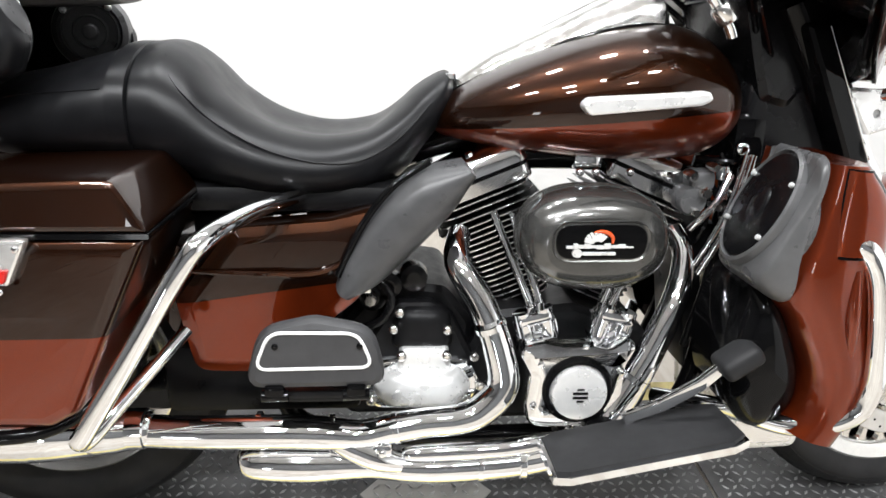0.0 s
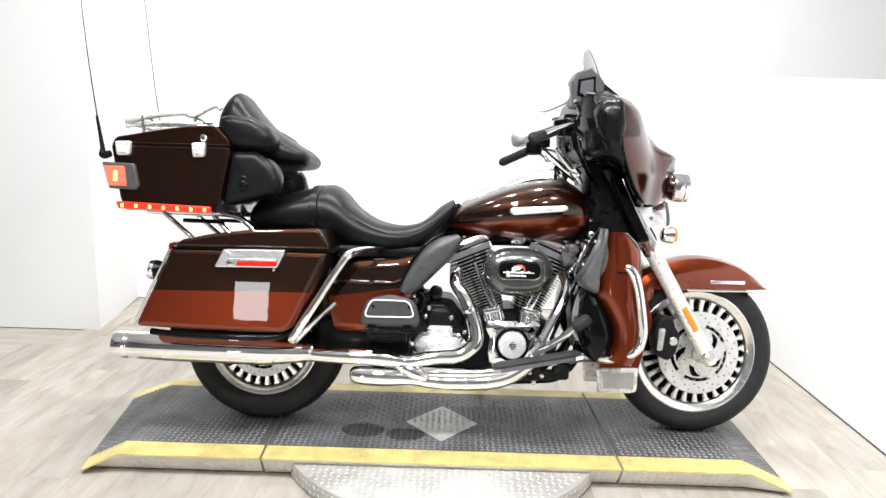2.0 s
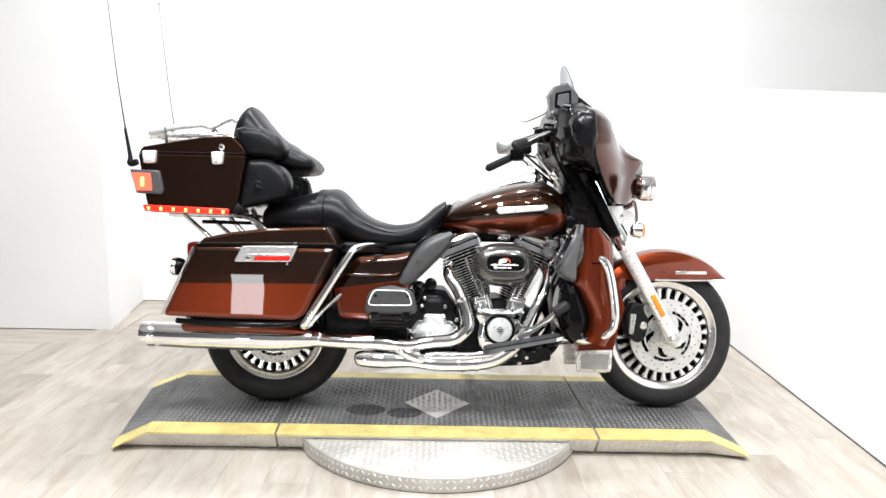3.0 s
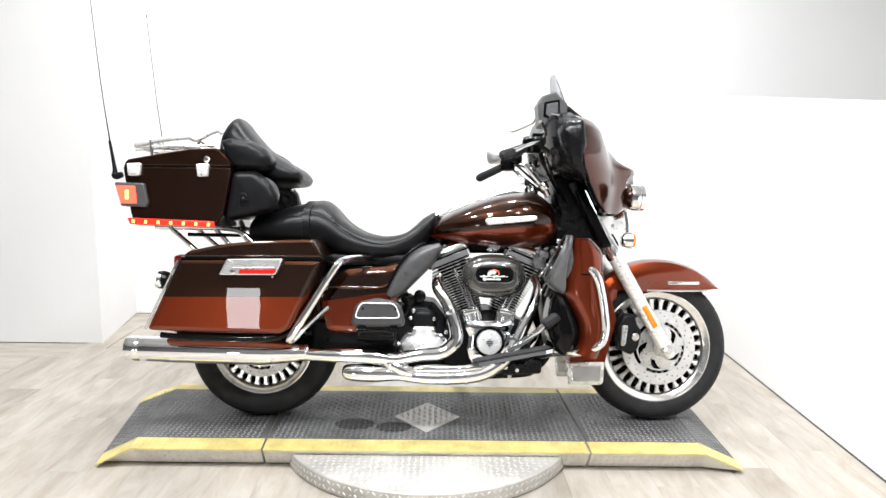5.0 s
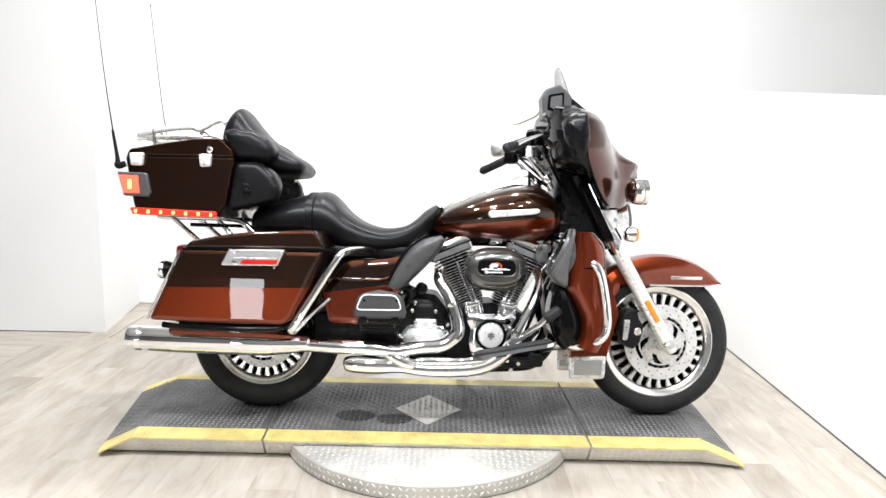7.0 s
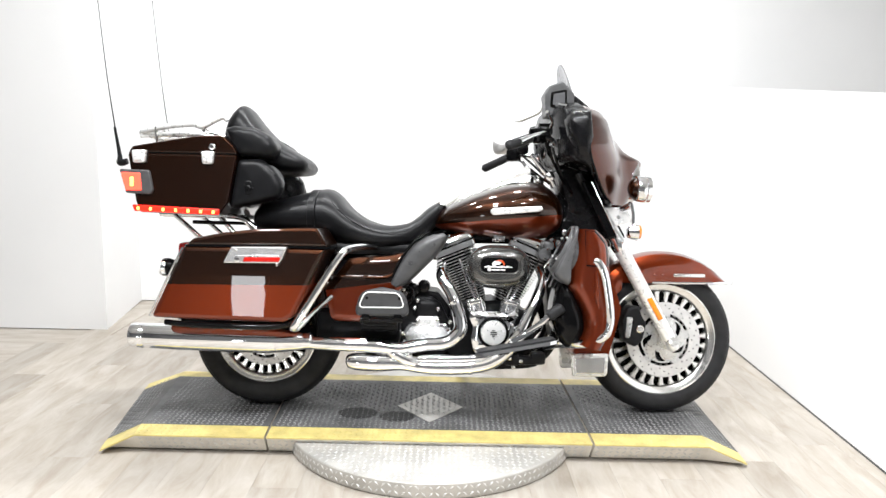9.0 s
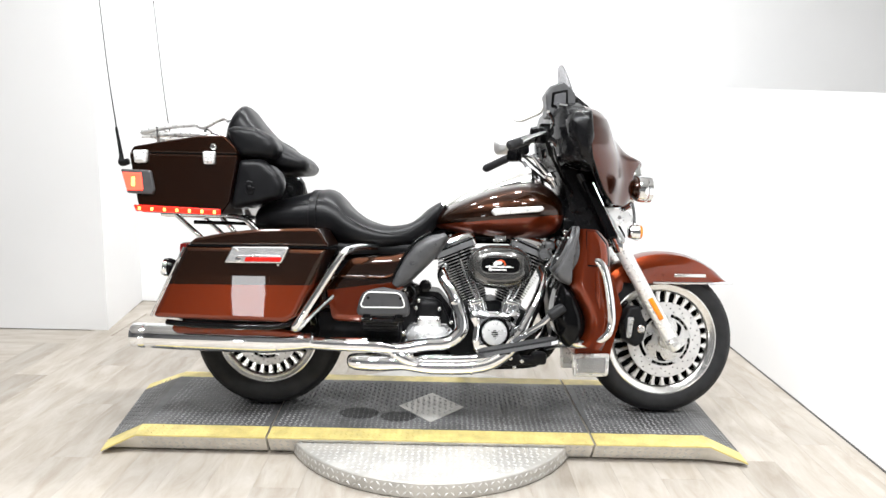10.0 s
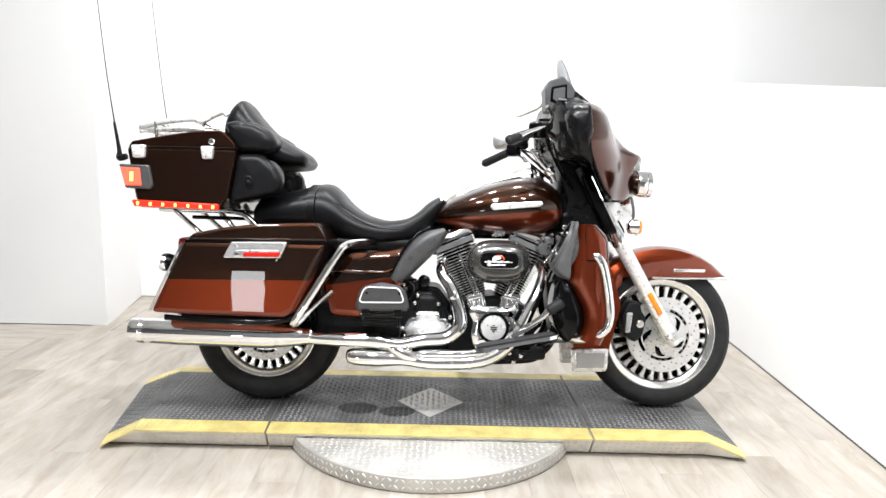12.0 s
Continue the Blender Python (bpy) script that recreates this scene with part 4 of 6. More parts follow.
for a in range(6):
    t = 2 * math.pi * a / 6 + 0.4
    part("cover_bolt", bolt(0.120 + 0.082 * math.cos(t), -0.200, 0.432 + 0.080 * math.sin(t), 0.006, 0.006), M_CHROME, cam_cover, "")

# air cleaner: smoked oval case, ribbed rim, inset plate with plain emblem
oval = [2 * math.pi * i / 56 for i in range(56)]
ao = [(0.139 + 0.128 * math.copysign(abs(math.cos(a)) ** 0.80, math.cos(a)), 0.694 + 0.088 * math.copysign(abs(math.sin(a)) ** 0.86, math.sin(a))) for a in oval]
ac = slab(ao, [(-0.218, 0.040), (-0.2155, 0.032), (-0.209, 0.021), (-0.199, 0.011), (-0.184, 0.0035), (-0.165, 0), (-0.120, 0), (-0.112, 0.006)])
air = part("air_cleaner", ac, M_SMOKE, bike, "smoked oval air cleaner with silver emblem")
air.location = (0, -0.034, 0.006)
io = fillet([(0.056, 0.668, 0.036), (0.220, 0.668, 0.036), (0.220, 0.740, 0.036), (0.056, 0.740, 0.036)], 6)
part("plate_rim", slab(io, [(-0.219, 0.005), (-0.221, 0.002), (-0.214, 0)]), M_SMOKE, air, "raised oval rim")
part("emblem_plate", slab(inset(io, 0.007), [(-0.2215, 0.003), (-0.2215, 0.001), (-0.214, 0)]), M_GLOSSBLK, air, "black oval plate")
em = join(box(0.150, -0.2235, 0.686, 0.056, 0.005, 0.007, 0.002), lathe([(0.0085, -0.226), (0.0085, -0.221)], (0.113, 0, 0.687), "y", 14),
          *[box(0.100 + dx, -0.2238, 0.7000 + dz, w, 0.0045, h, 0.0015) for dx, dz, w, h in ((0.0, -0.001, 0.012, 0.006), (0.010, 0.001, 0.008, 0.011), (0.019, 0.0, 0.010, 0.007), (0.030, 0.0015, 0.012, 0.010), (0.040, 0.0, 0.009, 0.006), (0.051, -0.001, 0.013, 0.008), (0.063, 0.001, 0.011, 0.011), (0.075, 0.0, 0.012, 0.006), (0.087, 0.001, 0.013, 0.008), (0.100, -0.001, 0.014, 0.004))])
feathers = []
for k in range(8):
    t = radians(168 - 17 * k)
    L = 0.020 - 0.0011 * abs(k - 3)
    f = box(0, 0, 0, L, 0.0045, 0.0050, 0.0014, m=Matrix.Rotation(-t, 4, "Y"))
    f.transform(Matrix.Translation((0.146 + (0.006 + L / 2) * math.cos(t), -0.2238, 0.707 + (0.004 + L / 2) * math.sin(t) * 0.95)))
    feathers.append(f)
em = join(em, *feathers)
EMB = Matrix.Translation((0.136, 0, 0.702)) @ Matrix.Diagonal((0.98, 1.0, 0.84, 1.0)) @ Matrix.Translation((-0.152, 0, -0.706))
em.transform(EMB)
tagged(part("emblem", em, M_CAP, air, "silver winged emblem shape"), kind="stuff")
arc = tube([(0.150 + 0.022 * math.cos(t), -0.2235, 0.712 + 0.018 * math.sin(t)) for t in (-0.3, 0.3, 0.9, 1.5, 2.1)], [0.002, 0.0035, 0.004, 0.0035, 0.002], 8)
arc.transform(EMB)
part("emblem_arc", arc, M_EMBLEM, air, "orange-red arc on the emblem")
for k in range(3):
    part("case_rib", slab(inset(ao, 0.0005), [(-0.150 + 0.012 * k - 0.002, 0.0008), (-0.150 + 0.012 * k, -0.0012), (-0.150 + 0.012 * k + 0.002, 0.0008)]), M_SMOKE, air, "")

# small hardware round the top of the engine
part("coil_cover", join(lathe([(0.026, -0.100), (0.027, -0.140), (0.023, -0.147), (0.010, -0.149), (0.0, -0.149)], (0.329, 0, 0.752), "y", 24), box(0.345, -0.12, 0.788, 0.045, 0.05, 0.035, 0.010)), M_GREYPOD, bike, "grey plastic sensor housing")
for x0, z0, x1, z1, r in ((0.36, 0.80, 0.40, 0.66, 0.006), (0.37, 0.79, 0.33, 0.62, 0.005), (0.39, 0.83, 0.405, 0.70, 0.005), (0.345, 0.82, 0.42, 0.82, 0.006)):
    part("hose", tube([(x0, -0.10, z0), ((x0 + x1) / 2 + 0.012, -0.13, (z0 + z1) / 2), (x1, -0.09, z1)], r, 8), M_GLOSSBLK, bike, "black hose")
part("hose_clip", join(*[lathe([(0.010, -0.012), (0.011, 0), (0.010, 0.012)], (0.385 + 0.006 * k, -0.125, 0.80 - 0.035 * k), "z", 10) for k in range(3)]), M_CHROME, bike, "chrome hose fittings")
part("horn_bracket", box(0.145, -0.10, 0.815, 0.05, 0.03, 0.030, 0.006), M_CHROME, bike, "chrome bracket between the cylinders")
part("intake", tube([(0.06, -0.06, 0.70), (0.145, -0.05, 0.72), (0.23, -0.06, 0.70)], 0.035, 16), M_CAST, bike, "cast intake manifold")
part("motor_mount", box(0.13, 0, 0.812, 0.34, 0.10, 0.045, 0.010), M_GLOSSBLK, bike, "black motor mount under the tank")
part("regulator", box(0.395, 0.0, 0.545, 0.075, 0.16, 0.30, 0.012, m=Matrix.Rotation(radians(-8), 4, "Y")), M_PLASTIC, bike, "black finned regulator between the down tubes")

# bright lines and fittings between the air cleaner and the leg shield
for (x0, z0, x1, z1, r, yy) in ((0.425, 0.835, 0.352, 0.620, 0.0060, -0.150), (0.408, 0.838, 0.338, 0.640, 0.0045, -0.160), (0.392, 0.800, 0.330, 0.700, 0.0070, -0.140)):
    part("metal_line", tube([(x0, yy, z0), (0.5 * (x0 + x1) + 0.006, yy - 0.012, 0.5 * (z0 + z1)), (x1, yy, z1)], r, 10), M_CHROME, bike, "bright metal line")
for fx, fz, fr in ((0.345, 0.770, 0.011), (0.368, 0.745, 0.009), (0.330, 0.735, 0.008), (0.318, 0.800, 0.010), (0.356, 0.815, 0.008)):
    part("fitting", lathe([(fr * 0.7, -0.165), (fr, -0.160), (fr, -0.145), (fr * 0.8, -0.130)], (fx, 0, fz), "y", 8), M_WHITEMETAL, bike, "bright hex fitting")
for bx, bz in ((-0.205, 0.598), (-0.160, 0.612), (-0.232, 0.575)):
    part("starter_cap", lathe([(0.012, -0.150), (0.024, -0.146), (0.026, -0.120), (0.020, -0.100)], (bx, 0, bz), "y", 16), M_SATIN, gearbox, "black round cap behind the gearbox")
part("oil_line", tube([(-0.225, -0.15, 0.610), (-0.200, -0.165, 0.585), (-0.215, -0.170, 0.545), (-0.260, -0.160, 0.520)], 0.008, 10), M_SATIN, gearbox, "black oil hose")
part("oil_fitting", join(lathe([(0.010, -0.175), (0.012, -0.165), (0.012, -0.150)], (-0.236, 0, 0.580), "y", 8), box(-0.245, -0.165, 0.600, 0.022, 0.016, 0.014, 0.004)), M_WHITEMETAL, gearbox, "bright hose fitting")

# ---- exhaust ----
def ex_tube(name, pts, r, label, material=None, n=20, parent=None):
    return part(name, tube(pts, r, n, 6), material or M_CHROME, parent or bike, label)


for s in (-1, 1):
    y = s * 0.270
    muf = lathe([(0.036, -1.302), (0.047, -1.300), (0.049, -1.290), (0.049, -1.250), (0.0475, -1.246), (0.049, -1.238), (0.0515, -1.10), (0.0525, -0.90), (0.0525, -0.775), (0.051, -0.765), (0.0515, -0.758), (0.049, -0.735), (0.037, -0.640), (0.0295, -0.612), (0.029, -0.595), (0.026, -0.590)], (0, y, 0.400), "x", 40)
    mf = part("muffler", muf, M_CHROME, bike, "long chrome muffler", Matrix.Translation((-0.9, 0, 0.40)) @ Matrix.Rotation(radians(0.9), 4, "Y") @ Matrix.Translation((0.9, 0, -0.40)))
    part("muffler_outlet", lathe([(0.036, -1.3025), (0.034, -1.300), (0.033, -1.20), (0.0, -1.20)], (0, y, 0.407), "x", 24), M_GLOSSBLK, mf, "dark outlet")
    part("muffler_band", lathe([(0.0302, -0.628), (0.0335, -0.626), (0.0335, -0.600), (0.0302, -0.598)], (0, y, 0.397), "x", 28), M_CHROME, mf, "clamp band")
# twin heat-shielded pipes that cross below the gearbox
ex_tube("exhaust_shield", [(-0.60, -0.270, 0.392), (-0.50, -0.272, 0.388), (-0.37, -0.272, 0.386), (-0.31, -0.270, 0.381), (-0.25, -0.265, 0.374), (-0.195, -0.262, 0.384), (-0.14, -0.262, 0.393), (-0.085, -0.260, 0.397), (-0.045, -0.256, 0.412), (-0.011, -0.250, 0.452), (-0.018, -0.240, 0.512), (-0.047, -0.220, 0.590), (-0.088, -0.190, 0.655), (-0.080, -0.13, 0.690)],
        [0.027, 0.028, 0.029, 0.028, 0.025, 0.026, 0.0255, 0.026, 0.027, 0.0275, 0.0265, 0.0245, 0.023, 0.020], "chrome rear exhaust pipe with heat shield")
ex_tube("exhaust_shield", [(-0.462, -0.245, 0.318), (-0.452, -0.245, 0.318), (-0.42, -0.248, 0.316), (-0.34, -0.252, 0.314), (-0.275, -0.254, 0.314), (-0.225, -0.255, 0.310), (-0.165, -0.255, 0.303), (-0.10, -0.250, 0.299), (0.02, -0.242, 0.302), (0.100, -0.236, 0.318), (0.158, -0.230, 0.352), (0.208, -0.216, 0.405), (0.258, -0.202, 0.492), (0.300, -0.182, 0.580), (0.325, -0.14, 0.650), (0.315, -0.10, 0.690)],
        [0.010, 0.026, 0.034, 0.035, 0.030, 0.025, 0.027, 0.029, 0.029, 0.030, 0.030, 0.030, 0.026, 0.0225, 0.0195, 0.018], "chrome front exhaust pipe with heat shield")
ex_tube("crossover_pipe", [(-0.182, -0.262, 0.330), (-0.172, -0.262, 0.333), (-0.12, -0.262, 0.335), (0.0, -0.256, 0.337), (0.09, -0.24, 0.342)], [0.004, 0.013, 0.016, 0.016, 0.015], "chrome balance pipe above the front pipe")
ex_tube("pipe_link", [(-0.300, -0.268, 0.372), (-0.262, -0.272, 0.352), (-0.222, -0.272, 0.332), (-0.185, -0.265, 0.318)], [0.018, 0.022, 0.022, 0.018], "chrome link pipe between the two pipes")
for jx, jz, jr, ja in ((-0.192, 0.385, 0.0275, 80), (-0.300, 0.380, 0.0295, 92), (-0.420, 0.387, 0.0300, 92), (-0.045, 0.2995, 0.0305, 90)):
    part("pipe_joint", tube([(0, 0, -0.005), (0, 0, -0.004), (0, 0, 0.004), (0, 0, 0.005)], [jr - 0.002, jr, jr, jr - 0.002], 24, 0), M_CHROME, bike, "raised shield end", Matrix.Translation((jx, -0.263 if jz > 0.32 else -0.247, jz)) @ Matrix.Rotation(radians(ja), 4, "Y"))
for x, z, rot, br_ in ((-0.022, 0.455, -8, 0.028), (0.030, 0.303, 88, 0.0315), (0.232, 0.447, 30, 0.0305), (-0.045, 0.563, -22, 0.0275)):
    band = tube([(0, 0, -0.006), (0, 0, -0.005), (0, 0, 0.005), (0, 0, 0.006)], [br_ - 0.002, br_, br_, br_ - 0.002], 20, 0)
    part("shield_band", band, M_CHROME, bike, "worm clamp band", Matrix.Translation((x + (0.009 if 0.4 < z and x < 0 else 0), -0.245 if x < 0.1 else -0.209, z)) @ Matrix.Rotation(radians(rot), 4, "Y"))
part("pipe_bracket", join(box(-0.215, -0.272, 0.352, 0.034, 0.03, 0.020, 0.006), bolt(-0.215, -0.287, 0.352, 0.007, 0.006)), M_CHROME, bike, "chrome pipe bracket")
part("lower_bracket", join(box(0.20, -0.185, 0.325, 0.20, 0.06, 0.034, 0.012), box(0.20, -0.20, 0.330, 0.06, 0.03, 0.05, 0.010), box(0.305, -0.19, 0.335, 0.06, 0.05, 0.05, 0.012)), M_WRINKLE, bike, "black lower bracket")
for bx, bz in ((0.100, 0.300), (0.155, 0.318), (0.205, 0.300), (0.235, 0.325), (0.190, 0.335)):
    part("bracket_bolt", bolt(bx, -0.212, bz, 0.0085, 0.008), M_WHITEMETAL, bike, "bright bolt")

# ---- frame, rear structure ----
def bar(name, pts, r, material, label, parent=None, m=None, n=12):
    return part(name, tube(pts, r, n), material, parent or bike, label, m)


bar("frame_rail", [(0.44, 0, 1.00), (0.25, 0, 0.90), (0.0, 0, 0.86), (-0.20, 0, 0.80), (-0.38, 0, 0.66)], 0.028, M_GLOSSBLK, "black backbone tube")
for s in (-1, 1):
    bar("down_tube", [(0.45, s * 0.03, 0.98), (0.425, s * 0.07, 0.75), (0.39, s * 0.11, 0.45), (0.33, s * 0.125, 0.33), (0.20, s * 0.13, 0.295), (-0.30, s * 0.13, 0.30), (-0.40, s * 0.13, 0.42), (-0.36, s * 0.11, 0.68), (-0.18, s * 0.06, 0.84)], 0.019, M_GLOSSBLK, "black frame cradle tube")
    part("swingarm", slab(fillet([(-0.83, 0.36, 0.02), (-0.30, 0.38, 0.03), (-0.30, 0.46, 0.03), (-0.83, 0.43, 0.02)]), [(s * 0.165, 0.008), (s * 0.155, 0), (s * 0.125, 0), (s * 0.115, 0.008)]), M_GLOSSBLK, bike, "black swingarm")
    part("shock_absorber", lathe([(0.018, 0), (0.026, 0.02), (0.026, 0.20), (0.018, 0.22)], (0, 0, 0), "z", 20), M_GLOSSBLK, bike, "black shock absorber", Matrix.Translation((-0.66, s * 0.17, 0.44)) @ Matrix.Rotation(radians(18), 4, "Y"))
part("rear_fender", loft([[(RX + (R + dr) * math.cos(a), yy, AZ + (R + dr) * math.sin(a)) for yy, dr in ((0.112, -0.10), (0.112, -0.03), (0.09, 0.0), (0, 0.006), (-0.09, 0.0), (-0.112, -0.03), (-0.112, -0.10), (-0.108, -0.10), (-0.108, -0.032), (-0.088, -0.004), (0, 0.002), (0.088, -0.004), (0.108, -0.032), (0.108, -0.10))] for R, a in [(0.350, radians(22 + 150 * i / 20)) for i in range(21)]]), M_BROWN, bike, "brown rear fender between the bags")
part("battery_box", box(-0.42, 0, 0.62, 0.24, 0.26, 0.22, 0.02), M_PLASTIC, bike, "black battery tray")
part("rear_inner_guard", box(-0.42, -0.06, 0.445, 0.34, 0.28, 0.13, 0.02), M_PLASTIC, bike, "black plastic inner guard")
bar("side_stand", [(0.05, 0.16, 0.30), (0.03, 0.30, 0.20), (0.00, 0.40, 0.155)], [0.014, 0.012, 0.016], M_GLOSSBLK, "black side stand")

# ---- side covers ----
for s in (-1, 1):
    sc = pillow(fillet([(-0.556, 0.600, 0.03), (-0.530, 0.470, 0.035), (-0.410, 0.466, 0.03), (-0.250, 0.600, 0.06), (-0.185, 0.766, 0.03), (-0.300, 0.738, 0.04), (-0.460, 0.726, 0.05)], 6), s * 0.222, s * 0.15, 0.016, 0.004)
    side = part("side_cover", sc, M_SIDE, bike, "two-tone brown and rust side cover")
    part("cover_crease", tube([(-0.545, s * 0.226, 0.655), (-0.40, s * 0.236, 0.650), (-0.30, s * 0.232, 0.655), (-0.215, s * 0.222, 0.715)], [0.003, 0.006, 0.006, 0.003], 8), M_BROWN, side, "pressed crease line")
    part("heat_deflector", blade([(-0.290, 0.630), (-0.268, 0.690), (-0.215, 0.770), (-0.155, 0.815), (-0.085, 0.832)], [(-0.262, 0.612), (-0.222, 0.630), (-0.160, 0.690), (-0.102, 0.752), (-0.066, 0.812)], s * 0.228, s * 0.040), M_GREYPL, bike, "matt grey heat deflector under the tank")
    part("deflector_rail", tube([(-0.285, s * 0.245, 0.650), (-0.245, s * 0.245, 0.735), (-0.195, s * 0.24, 0.798), (-0.140, s * 0.22, 0.832)], 0.006, 10), M_GLOSSBLK, bike, "gloss black rail over the deflector")

# ---- saddlebags ----
for s in (-1, 1):
    bo = fillet([(-1.040, 0.772, 0.012), (-1.165, 0.502, 0.015), (-0.960, 0.496, 0.02), (-0.670, 0.492, 0.03), (-0.630, 0.515, 0.03), (-0.512, 0.772, 0.012)], 5)
    yo, yi = s * 0.452, s * 0.175
    bag_bm = slab(bo, [(s * 0.4545, 0.020), (s * 0.452, 0.010), (s * 0.447, 0.003), (s * 0.438, 0), (s * 0.19, 0.0), (yi, 0.012)])
    # the lower panel falls back below a pressed crease
    bmesh.ops.bisect_plane(bag_bm, geom=bag_bm.verts[:] + bag_bm.edges[:] + bag_bm.faces[:], plane_co=(0, 0, 0.664), plane_no=(0, 0, 1))
    for v in bag_bm.verts:
        if v.co.z < 0.664 and abs(v.co.y) > 0.4:
            v.co.y -= s * (0.664 - v.co.z) * 0.05
    bag = part("saddlebag", bag_bm, M_BAG, bike, "two-tone brown and rust hard saddlebag")
    bag.location = (-0.003, -s * 0.020, -0.005)
    lo = fillet([(-1.034, 0.775, 0.008), (-1.005, 0.800, 0.02), (-0.902, 0.822, 0.05), (-0.770, 0.839, 0.05), (-0.588, 0.847, 0.02), (-0.548, 0.847, 0.015), (-0.506, 0.776, 0.008)], 4)
    part("bag_lid", slab(lo, [(s * 0.4545, 0.012), (s * 0.453, 0.006), (s * 0.449, 0.0015), (s * 0.440, 0), (s * 0.19, 0), (s * 0.18, 0.01)]), M_BROWN, bag, "dark brown lid")
    part("lid_seam", slab(inset(fillet([(-1.037, 0.7765, 0.002), (-0.508, 0.7775, 0.002), (-0.508, 0.7705, 0.002), (-1.037, 0.7695, 0.002)]), 0), [(s * 0.4535, 0), (s * 0.19, 0)]), M_GLOSSBLK, bag, "dark gap under the lid", smooth=False)
    part("bag_edge_trim", tube([(-1.044, s * 0.451, 0.765), (-1.092, s * 0.452, 0.664), (-1.166, s * 0.442, 0.508)], 0.0045, 8), M_CHROME, bag, "bright edge trim")
    pl = fillet([(-0.858, 0.772, 0.006), (-0.651, 0.775, 0.006), (-0.680, 0.714, 0.006), (-0.889, 0.712, 0.006)])
    plate = part("latch_plate", pillow(pl, s * 0.474, s * 0.455, 0.004), M_SATINCHROME, bag, "chrome latch plate with red reflector")
    part("latch_recess", pillow(fillet([(-0.838, 0.742, 0.006), (-0.680, 0.744, 0.006), (-0.692, 0.721, 0.006), (-0.850, 0.720, 0.006)]), s * 0.4765, s * 0.470, 0.002), M_CAST, plate, "brushed recessed handle")
    part("latch_reflector", pillow(fillet([(-0.808, 0.735, 0.004), (-0.676, 0.737, 0.004), (-0.682, 0.719, 0.004), (-0.816, 0.718, 0.004)]), s * 0.4795, s * 0.472, 0.002), M_REDREF, plate, "red reflector")
    part("latch_key", lathe([(0.010, s * 0.474), (0.010, s * 0.480), (0.006, s * 0.482)], (-0.836, 0, 0.727), "y", 14), M_CHROME, plate, "chrome key lock")
    for bx, bz in ((-0.845, 0.762), (-0.664, 0.764), (-0.838, 0.758), (-0.690, 0.7075)):
        part("plate_screw", bolt(bx, s * 0.474, bz, 0.0045, 0.004 * -s), M_CHROME, plate, "")
    part("bag_bracket", box(-0.90, s * 0.150, 0.462, 0.50, 0.020, 0.110, 0.006), M_PLASTIC, bike, "black bracket plate inside the bag")
    part("bag_rail", tube([(-1.12, s * 0.40, 0.478), (-0.98, s * 0.41, 0.470), (-0.72, s * 0.41, 0.470), (-0.64, s * 0.36, 0.490)], 0.011, 10), M_GLOSSBLK, bike, "black lower bag rail")
    part("bag_guard", tube([(-0.345, s * 0.20, 0.775), (-0.40, s * 0.33, 0.778), (-0.440, s * 0.430, 0.768), (-0.468, s * 0.455, 0.738), (-0.545, s * 0.462, 0.612), (-0.615, s * 0.458, 0.500), (-0.630, s * 0.450, 0.478), (-0.620, s * 0.435, 0.474), (-0.585, s * 0.40, 0.510), (-0.515, s * 0.30, 0.580)], [0.012, 0.013, 0.0145, 0.0145, 0.0145, 0.0145, 0.014, 0.012, 0.010, 0.010], 14), M_CHROME, bike, "chrome saddlebag guard bar").location = (-0.003, -s * 0.020, -0.006)
    # turn signal behind the bag
    ts = part("rear_signal", lathe([(0.016, -1.155), (0.030, -1.165), (0.036, -1.180), (0.036, -1.202), (0.032, -1.206)], (0, s * 0.20, 0.672), "x", 24), M_GLOSSBLK, bike, "black rear turn signal with clear lens")
    part("signal_lens", lathe([(0.033, -1.206), (0.032, -1.215), (0.022, -1.220), (0.0, -1.221)], (0, s * 0.20, 0.672), "x", 24), M_CLEARLENS, ts, "clear lens")
    part("signal_ring", lathe([(0.0365, -1.188), (0.038, -1.194), (0.038, -1.204), (0.034, -1.207)], (0, s * 0.20, 0.672), "x", 24), M_CHROME, ts, "chrome ring")
part("signal_bar", tube([(-1.15, -0.20, 0.672), (-1.12, 0, 0.69), (-1.15, 0.20, 0.672)], 0.014, 12), M_CHROME, bike, "chrome signal bar")
part("fender_lamp", box(-1.175, 0, 0.735, 0.06, 0.12, 0.07, 0.018), M_REDREF, bike, "red rear lamp on the fender")

# ---- seat: stepped black vinyl ----
def section(x, zb, zt, w, top=0.62, n=20, e=2.6):
    """One cross-section of a padded body: a superellipse, flattened on top."""
    zc, hh = zb + (zt - zb) * 0.5, (zt - zb) * 0.5
    out = []
    for i in range(n):
        a = 2 * math.pi * i / n
        c, s = math.cos(a), math.sin(a)
        out.append((x, math.copysign(abs(c) ** (2 / e), c) * w, zc + math.copysign(abs(s) ** (2 / e), s) * hh))
    return out


def body_loft(rows, n=28, e=2.6, steps=5):
    dense = spline(rows, steps)
    return loft([section(r[0], r[1], r[2], r[3], n=n, e=e) for r in dense])


def on_body(rows, x, z, e, out=0.0006):
    """The near half width of a padded body at a place along it and a height."""
    zb, zt, w = (float(np.interp(x, [r[0] for r in rows], [r[k] for r in rows])) for k in (1, 2, 3))
    q = min(0.999, abs(z - (zb + zt) / 2) / ((zt - zb) / 2))
    return w * (1 - q ** e) ** (1 / e) + out


